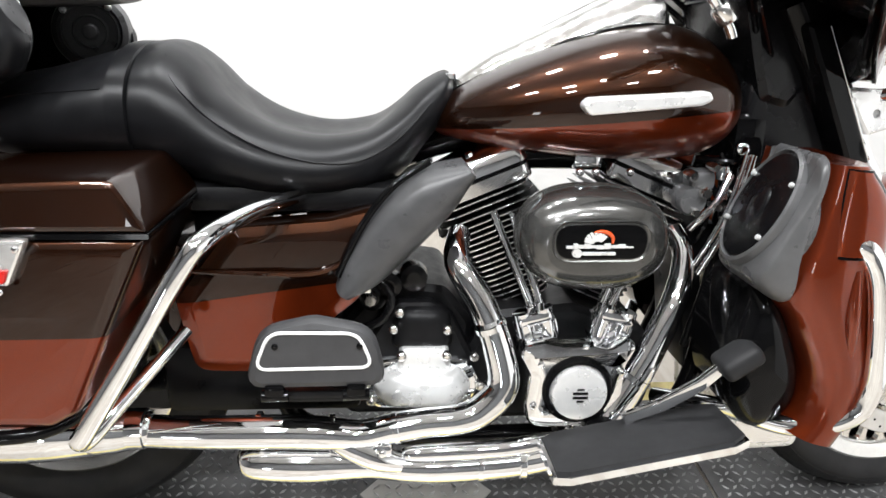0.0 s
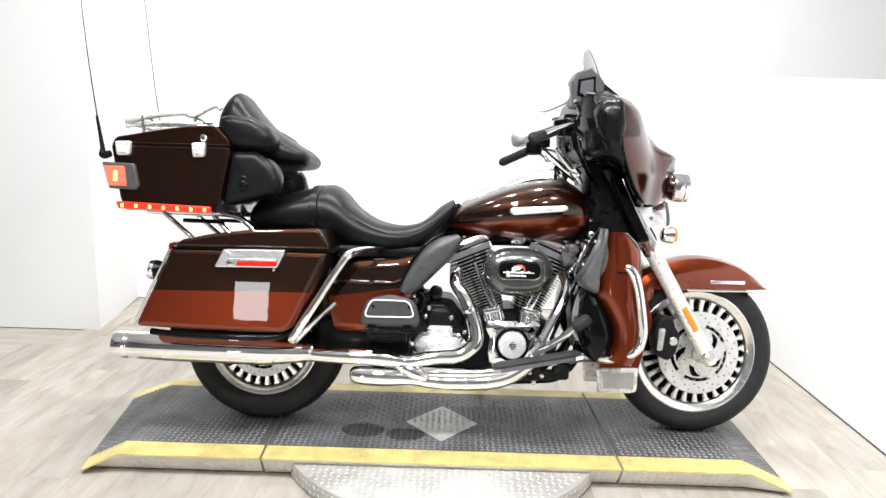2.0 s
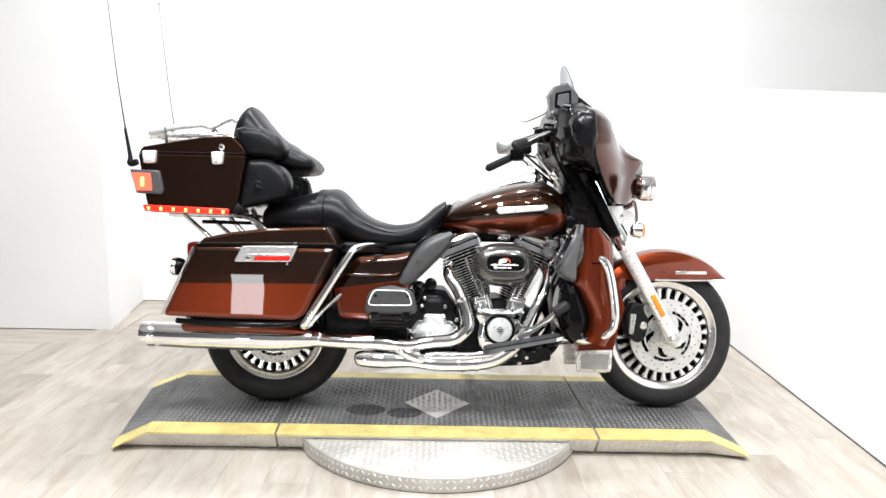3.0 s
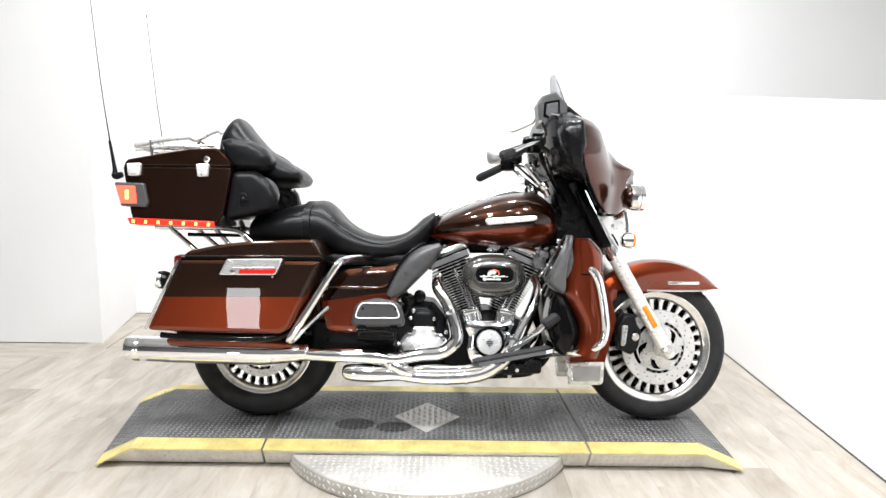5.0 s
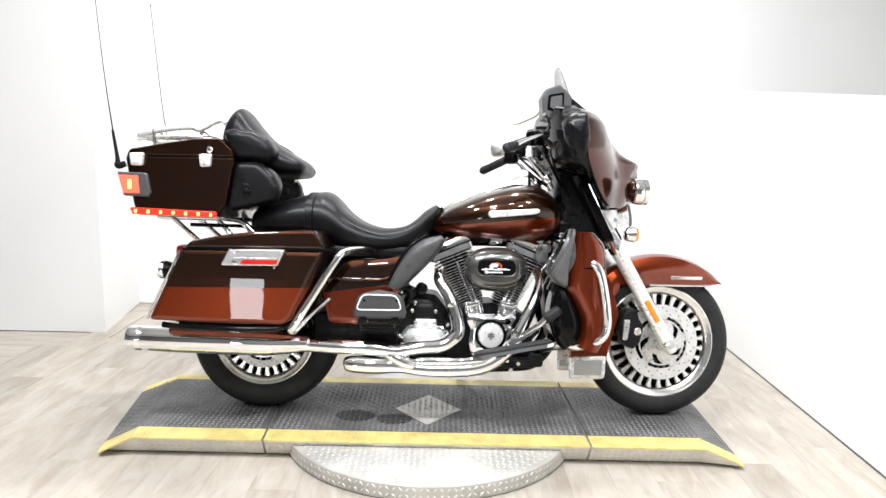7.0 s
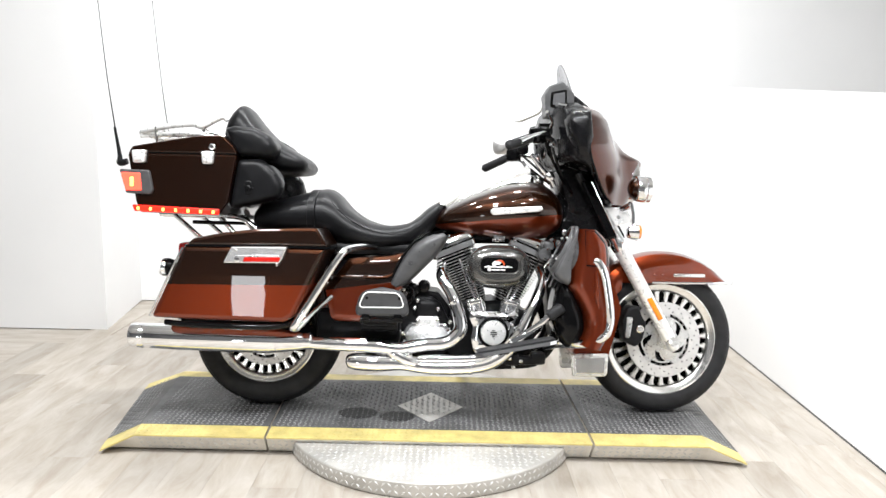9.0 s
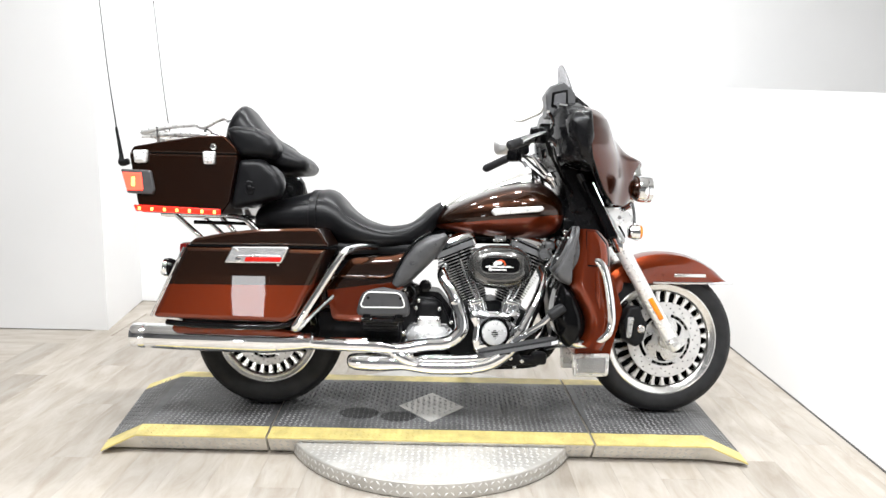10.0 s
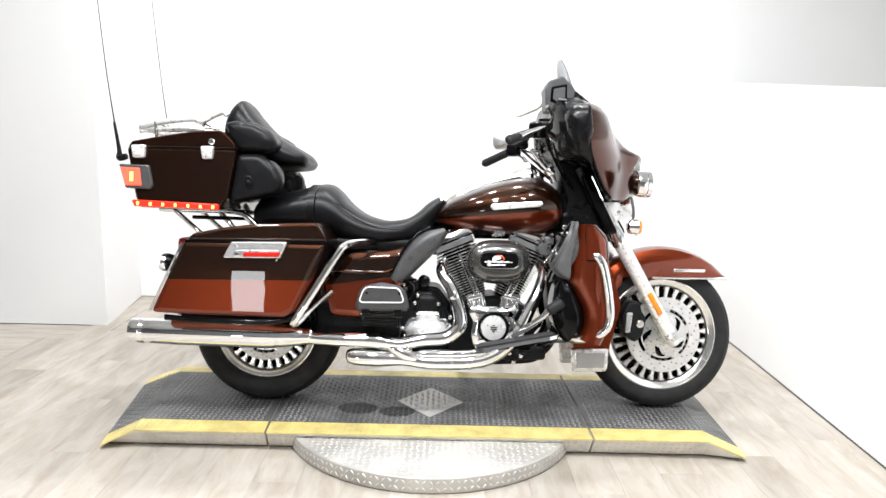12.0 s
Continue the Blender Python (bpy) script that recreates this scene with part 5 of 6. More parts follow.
PASS_ROWS = [(-0.868, 0.860, 0.875, 0.05), (-0.860, 0.822, 0.915, 0.15), (-0.83, 0.812, 0.945, 0.185), (-0.76, 0.805, 0.962, 0.205), (-0.66, 0.795, 0.990, 0.212), (-0.612, 0.790, 1.002, 0.210)]
RIDE_ROWS = [(-0.612, 0.785, 1.002, 0.205), (-0.565, 0.772, 1.006, 0.208), (-0.522, 0.762, 0.982, 0.210), (-0.475, 0.752, 0.934, 0.212), (-0.405, 0.745, 0.890, 0.212), (-0.320, 0.742, 0.870, 0.205), (-0.240, 0.748, 0.882, 0.185), (-0.185, 0.775, 0.912, 0.150), (-0.140, 0.830, 0.944, 0.115), (-0.105, 0.876, 0.962, 0.085), (-0.090, 0.908, 0.954, 0.050)]
seat = part("passenger_seat", body_loft(PASS_ROWS, n=40, e=2.3), M_VINYL, bike, "black vinyl passenger seat pad")
strap_b = loft([[(x, p[1] * k, 0.896 + (p[2] - 0.896) * k) for p in section(0, 0.79, 1.002, 0.211, n=40, e=2.3)] for x, k in ((-0.634, 0.99), (-0.632, 1.016), (-0.604, 1.018), (-0.602, 0.99))], caps=False)
part("seat_strap", strap_b, M_VINYL, seat, "black strap across the seat")
rider = body_loft(RIDE_ROWS, n=44, e=2.2, steps=7)
# hollow the middle of the bucket, so that a rolled rim stands round it
for v in rider.verts:
    if v.co.z > 0.84 and abs(v.co.y) < 0.15 and -0.54 < v.co.x < -0.16:
        k = max(0, 1 - (abs(v.co.y) / 0.15) ** 2) ** 2 * min(1.0, (v.co.x + 0.54) / 0.12, (-0.16 - v.co.x) / 0.08)
        v.co.z -= 0.024 * k
rseat = part("rider_seat", rider, M_VINYL, bike, "black vinyl bucket seat with piping")
for s in (-1, 1):
    part("seat_seam", tube([(x, s * on_body(PASS_ROWS, x, z, 2.3), z) for x, z in ((-0.845, 0.900), (-0.80, 0.917), (-0.75, 0.925), (-0.70, 0.930), (-0.640, 0.935))], 0.0016, 6), M_VINYL, seat, "stitched seam")
    part("seat_piping", tube([(x, s * on_body(RIDE_ROWS, x, z, 2.2), z) for x, z in ((-0.560, 0.985), (-0.545, 0.955), (-0.515, 0.922), (-0.475, 0.886), (-0.420, 0.855), (-0.370, 0.836), (-0.310, 0.824), (-0.250, 0.826), (-0.195, 0.852), (-0.150, 0.892), (-0.112, 0.938))], 0.0018, 6), M_VINYL, rseat, "stitched piping")
part("seat_base", box(-0.46, 0, 0.760, 0.56, 0.36, 0.05, 0.02), M_PLASTIC, bike, "black seat base")

# ---- tank ----
tank_rows = [(-0.128, 0.868, 0.886, 0.030), (-0.118, 0.852, 0.905, 0.075), (-0.08, 0.840, 0.940, 0.115), (0.0, 0.825, 0.983, 0.155), (0.09, 0.815, 1.020, 0.180), (0.18, 0.807, 1.046, 0.190), (0.26, 0.808, 1.055, 0.188), (0.325, 0.812, 1.046, 0.176), (0.372, 0.828, 1.015, 0.158), (0.402, 0.860, 0.972, 0.118), (0.412, 0.895, 0.940, 0.05)]
tank = part("fuel_tank", body_loft([(x, zb, zt, w * 1.08) for x, zb, zt, w in tank_rows], n=44, e=2.25, steps=6), M_TANK, bike, "two-tone brown and rust teardrop fuel tank")
con = loft([[(x, w * math.cos(a), z0 + hgt * math.sin(a)) for a in [math.pi * i / 14 for i in range(15)]] for x, z0, hgt, w in ((-0.115, 0.915, 0.012, 0.02), (-0.09, 0.925, 0.026, 0.045), (-0.02, 0.955, 0.045, 0.060), (0.07, 0.990, 0.050, 0.066), (0.16, 1.025, 0.060, 0.068), (0.235, 1.040, 0.078, 0.070), (0.275, 1.040, 0.080, 0.066), (0.292, 1.035, 0.045, 0.045))])
console = part("tank_console", con, M_WHITEMETAL, bike, "chrome console on top of the tank")
part("console_trim", tube([(-0.09, -0.050, 0.930), (0.0, -0.070, 0.972), (0.12, -0.080, 1.022), (0.22, -0.082, 1.045), (0.29, -0.070, 1.045)], 0.004, 8), M_GLOSSBLK, console, "black edge of the console")
for s in (-1, 1):
    eo = fillet([(0.098, 0.922, 0.012), (0.110, 0.934, 0.012), (0.303, 0.947, 0.010), (0.311, 0.933, 0.012), (0.292, 0.924, 0.014), (0.112, 0.906, 0.014)], 4)
    part("tank_emblem", pillow(eo, s * 0.2235, s * 0.180, 0.005), M_CAP, tank, "bright plain tank badge bar")
part("seat_bolt", lathe([(0.008, 0), (0.013, 0.004), (0.010, 0.012), (0.0, 0.014)], (-0.094, -0.04, 0.946), "z", 16), M_CHROME, bike, "chrome bolt between seat and tank")
for bx in (0.118, 0.145, 0.205):
    part("tank_bolt", bolt(bx, -0.16, 0.806, 0.007, 0.008), M_CHROME, bike, "bright bolt under the tank")
part("tank_mount", join(box(0.385, 0, 0.90, 0.09, 0.20, 0.16, 0.02), box(0.43, -0.08, 0.86, 0.07, 0.10, 0.10, 0.02)), M_GLOSSBLK, bike, "black steering head cover")
part("neck_bolt", bolt(0.41, -0.135, 0.845, 0.012, 0.008), M_CHROME, bike, "bright bolt")

# ---- top case ----
TY = 0.285
to = fillet([(-1.318, 1.1187, 0.01), (-1.285, 0.935, 0.03), (-1.270, 0.888, 0.02), (-0.960, 0.884, 0.03), (-0.925, 0.935, 0.03), (-0.893, 1.1187, 0.01)], 5)
trunk = part("top_case", slab(to, [(-TY - 0.001, 0.008), (-TY, 0.003), (-TY + 0.004, 0.0005), (-TY + 0.010, 0), (TY - 0.010, 0), (TY - 0.004, 0.0005), (TY, 0.003), (TY + 0.001, 0.008)]), M_BROWN, bike, "dark brown hard top case with red light strip")
ld = fillet([(-1.316, 1.1207, 0.006), (-1.300, 1.146, 0.02), (-1.160, 1.172, 0.06), (-1.050, 1.190, 0.06), (-0.952, 1.194, 0.03), (-0.905, 1.150, 0.02), (-0.892, 1.1207, 0.006)], 5)
lid = part("case_lid", slab(ld, [(-TY - 0.001, 0.006), (-TY, 0.003), (-TY + 0.005, 0.0005), (-TY + 0.02, 0), (TY - 0.02, 0), (TY - 0.005, 0.0005), (TY, 0.003), (TY + 0.001, 0.006)]), M_BROWN, trunk, "dark brown lid")
part("case_seam", slab(fillet([(-1.313, 1.1212, 0.001), (-0.896, 1.1212, 0.001), (-0.896, 1.1182, 0.001), (-1.313, 1.1182, 0.001)]), [(-TY - 0.001, 0), (TY + 0.001, 0)]), M_GLOSSBLK, trunk, "dark gap under the lid", smooth=False)
for s in (-1, 1):
    for lx, w in ((-1.268, 0.056), (-1.003, 0.050)):
        latch = part("case_latch", join(pillow(fillet([(lx - w / 2, 1.128, 0.006), (lx + w / 2, 1.130, 0.006), (lx + w / 2 - 0.004, 1.080, 0.010), (lx - w / 2 + 0.006, 1.078, 0.010)]), s * (TY + 0.020), s * (TY - 0.002), 0.006), pillow(fillet([(lx - w * 0.32, 1.112, 0.004), (lx + w * 0.30, 1.112, 0.004), (lx + w * 0.28, 1.088, 0.004), (lx - w * 0.30, 1.088, 0.004)]), s * (TY + 0.025), s * (TY + 0.01), 0.003)), M_CAP, trunk, "chrome latch")
    part("key_lock", lathe([(0.012, s * (TY - 0.004)), (0.012, s * (TY + 0.008)), (0.008, s * (TY + 0.011))], (-0.988, 0, 1.147), "y", 16), M_CHROME, trunk, "chrome key lock")
    # red light strip
    st = fillet([(-1.296, 0.918, 0.006), (-0.958, 0.906, 0.006), (-0.960, 0.884, 0.006), (-1.284, 0.892, 0.006)])
    led = part("light_strip", pillow(st, s * (TY + 0.012), s * (TY - 0.01), 0.004), M_LED, trunk, "lit red light strip")
    for k in range(7):
        lx = -1.270 + k * 0.0485
        part("led", box(lx, s * (TY + 0.012), 0.9035 - 0.0016 * k, 0.010, 0.006, 0.013, 0.002), M_LEDHOT, led, "glowing lamp")
    # wrap-round tail lamp
    tl = fillet([(-1.345, 1.055, 0.006), (-1.228, 1.052, 0.012), (-1.212, 0.975, 0.012), (-1.222, 0.958, 0.01), (-1.318, 0.962, 0.008)])
    housing = part("tail_lamp", pillow(tl, s * (TY + 0.014), s * (TY - 0.06), 0.006), M_GREYPL, trunk, "grey tail lamp housing with lit red lens")
    part("tail_lens", pillow(fillet([(-1.338, 1.042, 0.004), (-1.262, 1.040, 0.004), (-1.255, 0.972, 0.004), (-1.318, 0.972, 0.004)]), s * (TY + 0.019), s * (TY - 0.03), 0.004), M_TAIL, housing, "lit red lens")
    part("tail_glow", box(-1.292, s * (TY + 0.020), 1.006, 0.013, 0.004, 0.036, 0.003), M_LEDHOT, housing, "bright bulb behind the lens")
    # pods beside the backrest
    pod = fillet([(-0.930, 0.905, 0.02), (-0.897, 1.105, 0.02), (-0.805, 1.108, 0.05), (-0.745, 1.055, 0.06), (-0.718, 1.005, 0.04), (-0.735, 0.955, 0.03), (-0.812, 0.932, 0.05)], 7)
    pd = part("side_pod", join(puff(pod, s * 0.276, s * 0.235, 9.0, centre=(-0.83, 1.01)), slab(pod, [(s * 0.236, 0), (s * 0.222, 0), (s * 0.215, 0.01)])), M_VINYL, bike, "black padded speaker pod")
    part("pod_socket", pillow(fillet([(-0.868, 1.020, 0.014), (-0.836, 1.020, 0.014), (-0.832, 0.965, 0.014), (-0.862, 0.962, 0.014)]), s * 0.2790, s * 0.255, 0.004), M_PLASTIC, pd, "black control socket")
    part("pod_knob", join(lathe([(0.010, s * 0.274), (0.010, s * 0.283), (0.006, s * 0.285)], (-0.850, 0, 0.992), "y", 14), box(-0.838, s * 0.281, 0.990, 0.016, 0.006, 0.006, 0.002)), M_PLASTIC, pd, "black knob")
    spk = part("rear_speaker", lathe([(0.070, 0.0), (0.076, 0.02), (0.070, 0.045), (0.060, 0.052), (0.056, 0.046), (0.0, 0.046)], (0, 0, 0), "x", 32), M_GREYPL, bike, "black round rear speaker", Matrix.Translation((-0.802, s * 0.235, 1.014)) @ Matrix.Rotation(radians(-s * 78), 4, "Z"))
    SPM = Matrix.Translation((-0.802, s * 0.235, 1.014)) @ Matrix.Rotation(radians(-s * 78), 4, "Z")
    part("speaker_cone", lathe([(0.055, 0.047), (0.052, 0.053), (0.049, 0.048), (0.034, 0.047), (0.031, 0.052), (0.028, 0.047), (0.016, 0.048), (0.012, 0.055), (0.0, 0.057)], (0, 0, 0), "x", 32), M_GREYPL, spk, "ribbed grille", SPM)
    for t in (0.9, 2.4):
        part("speaker_screw", lathe([(0.007, 0.045), (0.007, 0.054), (0.003, 0.057)], (0, 0.060 * math.cos(t), 0.060 * math.sin(t)), "x", 10), M_CAP, spk, "", Matrix.Translation((-0.802, s * 0.235, 1.014)) @ Matrix.Rotation(radians(-s * 78), 4, "Z"))
    # wing of the backrest
    wing = fillet([(-0.955, 1.226, 0.012), (-0.932, 1.170, 0.04), (-0.900, 1.116, 0.03), (-0.765, 1.112, 0.03), (-0.742, 1.150, 0.04), (-0.775, 1.200, 0.05), (-0.830, 1.230, 0.06), (-0.915, 1.238, 0.03)], 7)
    part("backrest_wing", join(puff(wing, s * 0.275, s * 0.225, 4.5, centre=(-0.845, 1.170)), slab(wing, [(s * 0.226, 0), (s * 0.13, 0), (s * 0.12, 0.01)])), M_VINYL, bike, "black vinyl backrest wing")
    # rack rails
rail = [(-0.955, -0.20, 1.262), (-0.972, -0.202, 1.275), (-1.005, -0.207, 1.262), (-1.035, -0.212, 1.243), (-1.060, -0.215, 1.234), (-1.085, -0.217, 1.242), (-1.20, -0.205, 1.232), (-1.300, -0.175, 1.215), (-1.335, -0.10, 1.218), (-1.342, 0.0, 1.220)]
rack = part("luggage_rack", tube(rail + [(x, -y, z) for x, y, z in reversed(rail[:-1])], 0.0115, 10), M_CAP, bike, "chrome luggage rack on the top case")
for y in (-0.10, 0.0, 0.10):
    part("rack_bar", tube([(-1.02, y, 1.222), (-1.15, y, 1.224), (-1.335, y, 1.216)], 0.005, 8), M_WHITEMETAL, rack, "")
for s in (-1, 1):
    part("rack_bar", tube([(-1.045, s * 0.205, 1.205), (-1.15, s * 0.20, 1.208), (-1.315, s * 0.17, 1.196)], 0.0075, 8), M_CAP, rack, "")
for x in (-1.05, -1.24):
    part("rack_cross", tube([(x, -0.215 if x > -1.1 else -0.195, 1.232), (x, 0, 1.222), (x, 0.215 if x > -1.1 else 0.195, 1.232)], 0.005, 8), M_WHITEMETAL, rack, "")
    for s in (-1, 1):
        part("rack_foot", tube([(x, s * 0.19, 1.16), (x, s * 0.20, 1.20), (x, s * 0.205, 1.232)], 0.006, 8), M_WHITEMETAL, rack, "")
# middle pad of the backrest: a peaked cushion
bp_rows = [(-0.992, 1.17, 1.210, 0.12), (-0.978, 1.12, 1.285, 0.150), (-0.950, 1.08, 1.336, 0.165), (-0.918, 1.07, 1.345, 0.170), (-0.872, 1.06, 1.290, 0.175), (-0.815, 1.055, 1.228, 0.175), (-0.750, 1.058, 1.182, 0.178), (-0.695, 1.062, 1.150, 0.172), (-0.662, 1.068, 1.130, 0.155), (-0.648, 1.085, 1.110, 0.12)]
part("backrest", body_loft(bp_rows, n=28, e=2.7), M_VINYL, bike, "black vinyl backrest cushion")
part("backrest_lower", body_loft([(-0.94, 0.93, 1.10, 0.13), (-0.91, 0.92, 1.09, 0.13), (-0.88, 0.94, 1.06, 0.12)], e=3), M_PLASTIC, bike, "black backrest base")
# carrier under the case
for s in (-1, 1):
    bar("case_strut", [(-1.18, s * 0.16, 0.885), (-1.08, s * 0.165, 0.80), (-1.03, s * 0.17, 0.76)], 0.010, M_CHROME, "chrome carrier strut")
    bar("case_strut", [(-1.00, s * 0.16, 0.885), (-0.93, s * 0.17, 0.81), (-0.90, s * 0.17, 0.77)], 0.010, M_CHROME, "chrome carrier strut")
    bar("case_rail", [(-1.24, s * 0.15, 0.886), (-1.05, s * 0.16, 0.884), (-0.90, s * 0.16, 0.872), (-0.82, s * 0.17, 0.80)], 0.011, M_CHROME, "chrome carrier rail")
    bar("case_damper", [(-1.10, s * 0.17, 0.855), (-0.95, s * 0.17, 0.853)], 0.008, M_GLOSSBLK, "black strut")
part("carrier_plate", box(-1.06, 0, 0.880, 0.34, 0.30, 0.014, 0.004), M_CHROME, bike, "chrome carrier plate")
# antennas
for s in (-1, 1):
    y = s * 0.285
    foot = part("antenna_foot", tube([(-1.318, y, 1.085), (-1.345, y, 1.080), (-1.348, y, 1.110), (-1.368, y, 1.215)], [0.012, 0.014, 0.008, 0.005], 10), M_PLASTIC, bike, "black antenna base")
    part("antenna", tube([(-1.366, y, 1.21), (-1.405, y, 1.45), (-1.459, y, 1.87)], [0.0028, 0.0020, 0.0014], 6), M_GLOSSBLK, foot, "thin black whip antenna")
    part("antenna_tip", lathe([(0.0026, 1.866), (0.0034, 1.870), (0.0026, 1.876)], (-1.459, y, 0), "z", 8), M_GLOSSBLK, foot, "")

# ---- lower leg shields with speakers ----
for s in (-1, 1):
    lft = [(0.421, 0.859), (0.412, 0.794), (0.401, 0.730), (0.394, 0.687), (0.397, 0.639), (0.417, 0.605), (0.453, 0.537), (0.463, 0.494), (0.456, 0.451), (0.435, 0.420)]
    rgt = [(0.499, 0.856), (0.540, 0.815), (0.550, 0.775), (0.554, 0.710), (0.560, 0.650), (0.562, 0.605), (0.564, 0.560), (0.562, 0.510), (0.552, 0.450), (0.528, 0.395)]
    shield = part("leg_shield", blade(lft, rgt, s * 0.322, s * 0.058, n=20, thick=0.13), M_RUST, bike, "rust-red lower fairing leg shield", angle=50)
    part("vent_door", blade([(0.441, 0.853), (0.437, 0.790), (0.437, 0.724)], [(0.494, 0.848), (0.533, 0.800), (0.542, 0.724)], s * 0.352, s * 0.036, n=12, thick=0.03), M_RUST, shield, "rust-red vent door", angle=50)
    part("vent_gap", blade([(0.437, 0.855), (0.433, 0.790), (0.433, 0.719)], [(0.497, 0.851), (0.536, 0.801), (0.545, 0.719)], s * 0.349, s * 0.0365, n=12, thick=0.03), M_GLOSSBLK, shield, "dark gap round the vent door", angle=50)
    part("shield_rib", tube([(0.492, s * 0.376, 0.700), (0.497, s * 0.380, 0.620), (0.507, s * 0.377, 0.560)], [0.006, 0.011, 0.004], 10), M_RUST, shield, "pressed rib")
    # black inner glove box and duct
    gb = spline([(0.375, 0.650), (0.410, 0.645), (0.440, 0.590), (0.466, 0.520), (0.472, 0.460), (0.450, 0.412), (0.405, 0.395), (0.366, 0.436), (0.346, 0.500), (0.347, 0.570)], 5, True)
    part("inner_duct", puff(gb, s * 0.345, s * 0.280, 3.2, back=s * 0.17), M_GLOSSBLK, bike, "black plastic inner duct of the leg shield", angle=60)
    # speaker pod: tilted oval face towards the rider, tapering shell behind it
    pm = Matrix.Translation((0.408, s * 0.292, 0.764)) @ Matrix.Rotation(radians(26), 4, "Y")
    oval_ring = lambda x, k: [(x, k * 0.076 * math.cos(a), k * 0.101 * math.sin(a)) for a in [2 * math.pi * i / 36 for i in range(36)]]
    pod = loft([oval_ring(x, k) for x, k in ((0.030, 0.94), (0.0, 0.98), (-0.032, 1.0), (-0.042, 0.97), (-0.045, 0.92), (-0.036, 0.88))])
    spod = part("speaker_pod", pod, M_GREYPOD, bike, "grey plastic speaker pod", pm)
    part("speaker_grille", loft([oval_ring(x, k) for x, k in ((-0.030, 0.88), (-0.043, 0.86), (-0.047, 0.55), (-0.044, 0.30), (-0.047, 0.25), (-0.048, 0.06))]), M_SATIN, spod, "black speaker grille", pm)
    for t in (0.5, 2.6, 3.7, 5.8):
        part("grille_screw", lathe([(0.0042, -0.044), (0.0042, -0.049), (0.002, -0.050)], (0, 0.064 * math.cos(t), 0.085 * math.sin(t)), "x", 10), M_CAP, spod, "bright screw", pm)
    cap = spline([(0.414, 0.866), (0.426, 0.862), (0.416, 0.800), (0.403, 0.735), (0.398, 0.690), (0.396, 0.646), (0.365, 0.656), (0.343, 0.680), (0.346, 0.706), (0.378, 0.776), (0.405, 0.834)], 5, True)
    part("pod_shell", join(puff(cap, s * 0.382, s * 0.350, 9.0, centre=(0.396, 0.750)), slab(cap, [(s * 0.351, 0), (s * 0.24, 0), (s * 0.22, 0.01)])), M_GREYPOD, spod, "matt grey pod shell")
    # engine guard
    part("engine_guard", tube([(0.43, s * 0.10, 0.76), (0.455, s * 0.30, 0.752), (0.484, s * 0.368, 0.744), (0.508, s * 0.380, 0.722), (0.527, s * 0.384, 0.672), (0.546, s * 0.384, 0.560), (0.548, s * 0.380, 0.500), (0.528, s * 0.372, 0.452), (0.455, s * 0.340, 0.420), (0.380, s * 0.24, 0.402), (0.31, s * 0.12, 0.36)], 0.0165, 16), M_CHROME, bike, "chrome engine guard bar")
    # rider footboard
    fb = []
    for x in np.linspace(0.045, 0.345, 13):
        t = (x - 0.045) / 0.30
        fb.append((x, 0.378 + 0.058 * t))
    w0, w1 = s * 0.285, s * 0.425
    def board(z_off, th, shrink):
        rings = []
        for i, (x, z) in enumerate(fb):
            e = min(i, 12 - i)
            k = shrink + (0.010 if e == 0 else 0)
            xx = x + (shrink if i == 0 else -shrink if i == 12 else 0)
            rings.append([(xx, w0 + s * k, z + z_off - 0.004), (xx, w1 - s * k, z + z_off + 0.004), (xx, w1 - s * k, z + z_off + th + 0.004), (xx, w0 + s * k, z + z_off + th - 0.004)])
        return loft(rings)
    base = part("footboard", board(-0.011, 0.013, 0.0), M_CHROME, bike, "chrome rider footboard with black rubber pad", smooth=False)
    part("footboard_pad", board(0.002, 0.007, 0.006), M_RUBBER, base, "black rubber pad", smooth=False)
    part("footboard_arm", box(0.16, s * 0.22, 0.375, 0.05, 0.12, 0.03, 0.008), M_GLOSSBLK, bike, "black footboard bracket")
    # passenger footboard, folded up
    po = fillet([(-0.424, 0.518, 0.025), (-0.400, 0.612, 0.05), (-0.318, 0.630, 0.05), (-0.230, 0.612, 0.05), (-0.208, 0.520, 0.025)], 5)
    pb = part("passenger_footboard", pillow(po, s * 0.405, s * 0.365, 0.012), M_PAD, bike, "grey rubber passenger footboard folded up")
    pb.location = (0.003, -s * 0.044, -0.009)
    lp = fillet([(-0.406, 0.553, 0.014), (-0.382, 0.612, 0.030), (-0.252, 0.610, 0.030), (-0.230, 0.555, 0.014)], 5)
    part("pad_line", tube([(p[0], s * 0.4055, p[1]) for p in lp] + [(lp[0][0], s * 0.4055, lp[0][1])], 0.0027, 6, 1), M_WHITE, pb, "white outline on the pad")
    for hx in (-0.378, -0.256):
        part("board_hinge", join(box(hx, s * 0.400, 0.517, 0.030, 0.018, 0.020, 0.005), lathe([(0.009, hx - 0.02), (0.009, hx + 0.02)], (0, s * 0.398, 0.506), "x", 12)), M_GLOSSBLK, pb, "black hinge")
    for bx in (-0.374, -0.250):
        part("pad_screw", bolt(bx, s * 0.4055, 0.590, 0.005, -s * 0.003), M_GLOSSBLK, pb, "")
    part("board_mount", join(box(-0.320, s * 0.27, 0.480, 0.13, 0.12, 0.02, 0.008), box(-0.320, s * 0.335, 0.492, 0.14, 0.02, 0.014, 0.005), lathe([(0.018, -0.07), (0.022, 0), (0.018, 0.07)], (-0.33, s * 0.24, 0.458), "x", 16)), M_WRINKLE, bike, "black footboard mount")
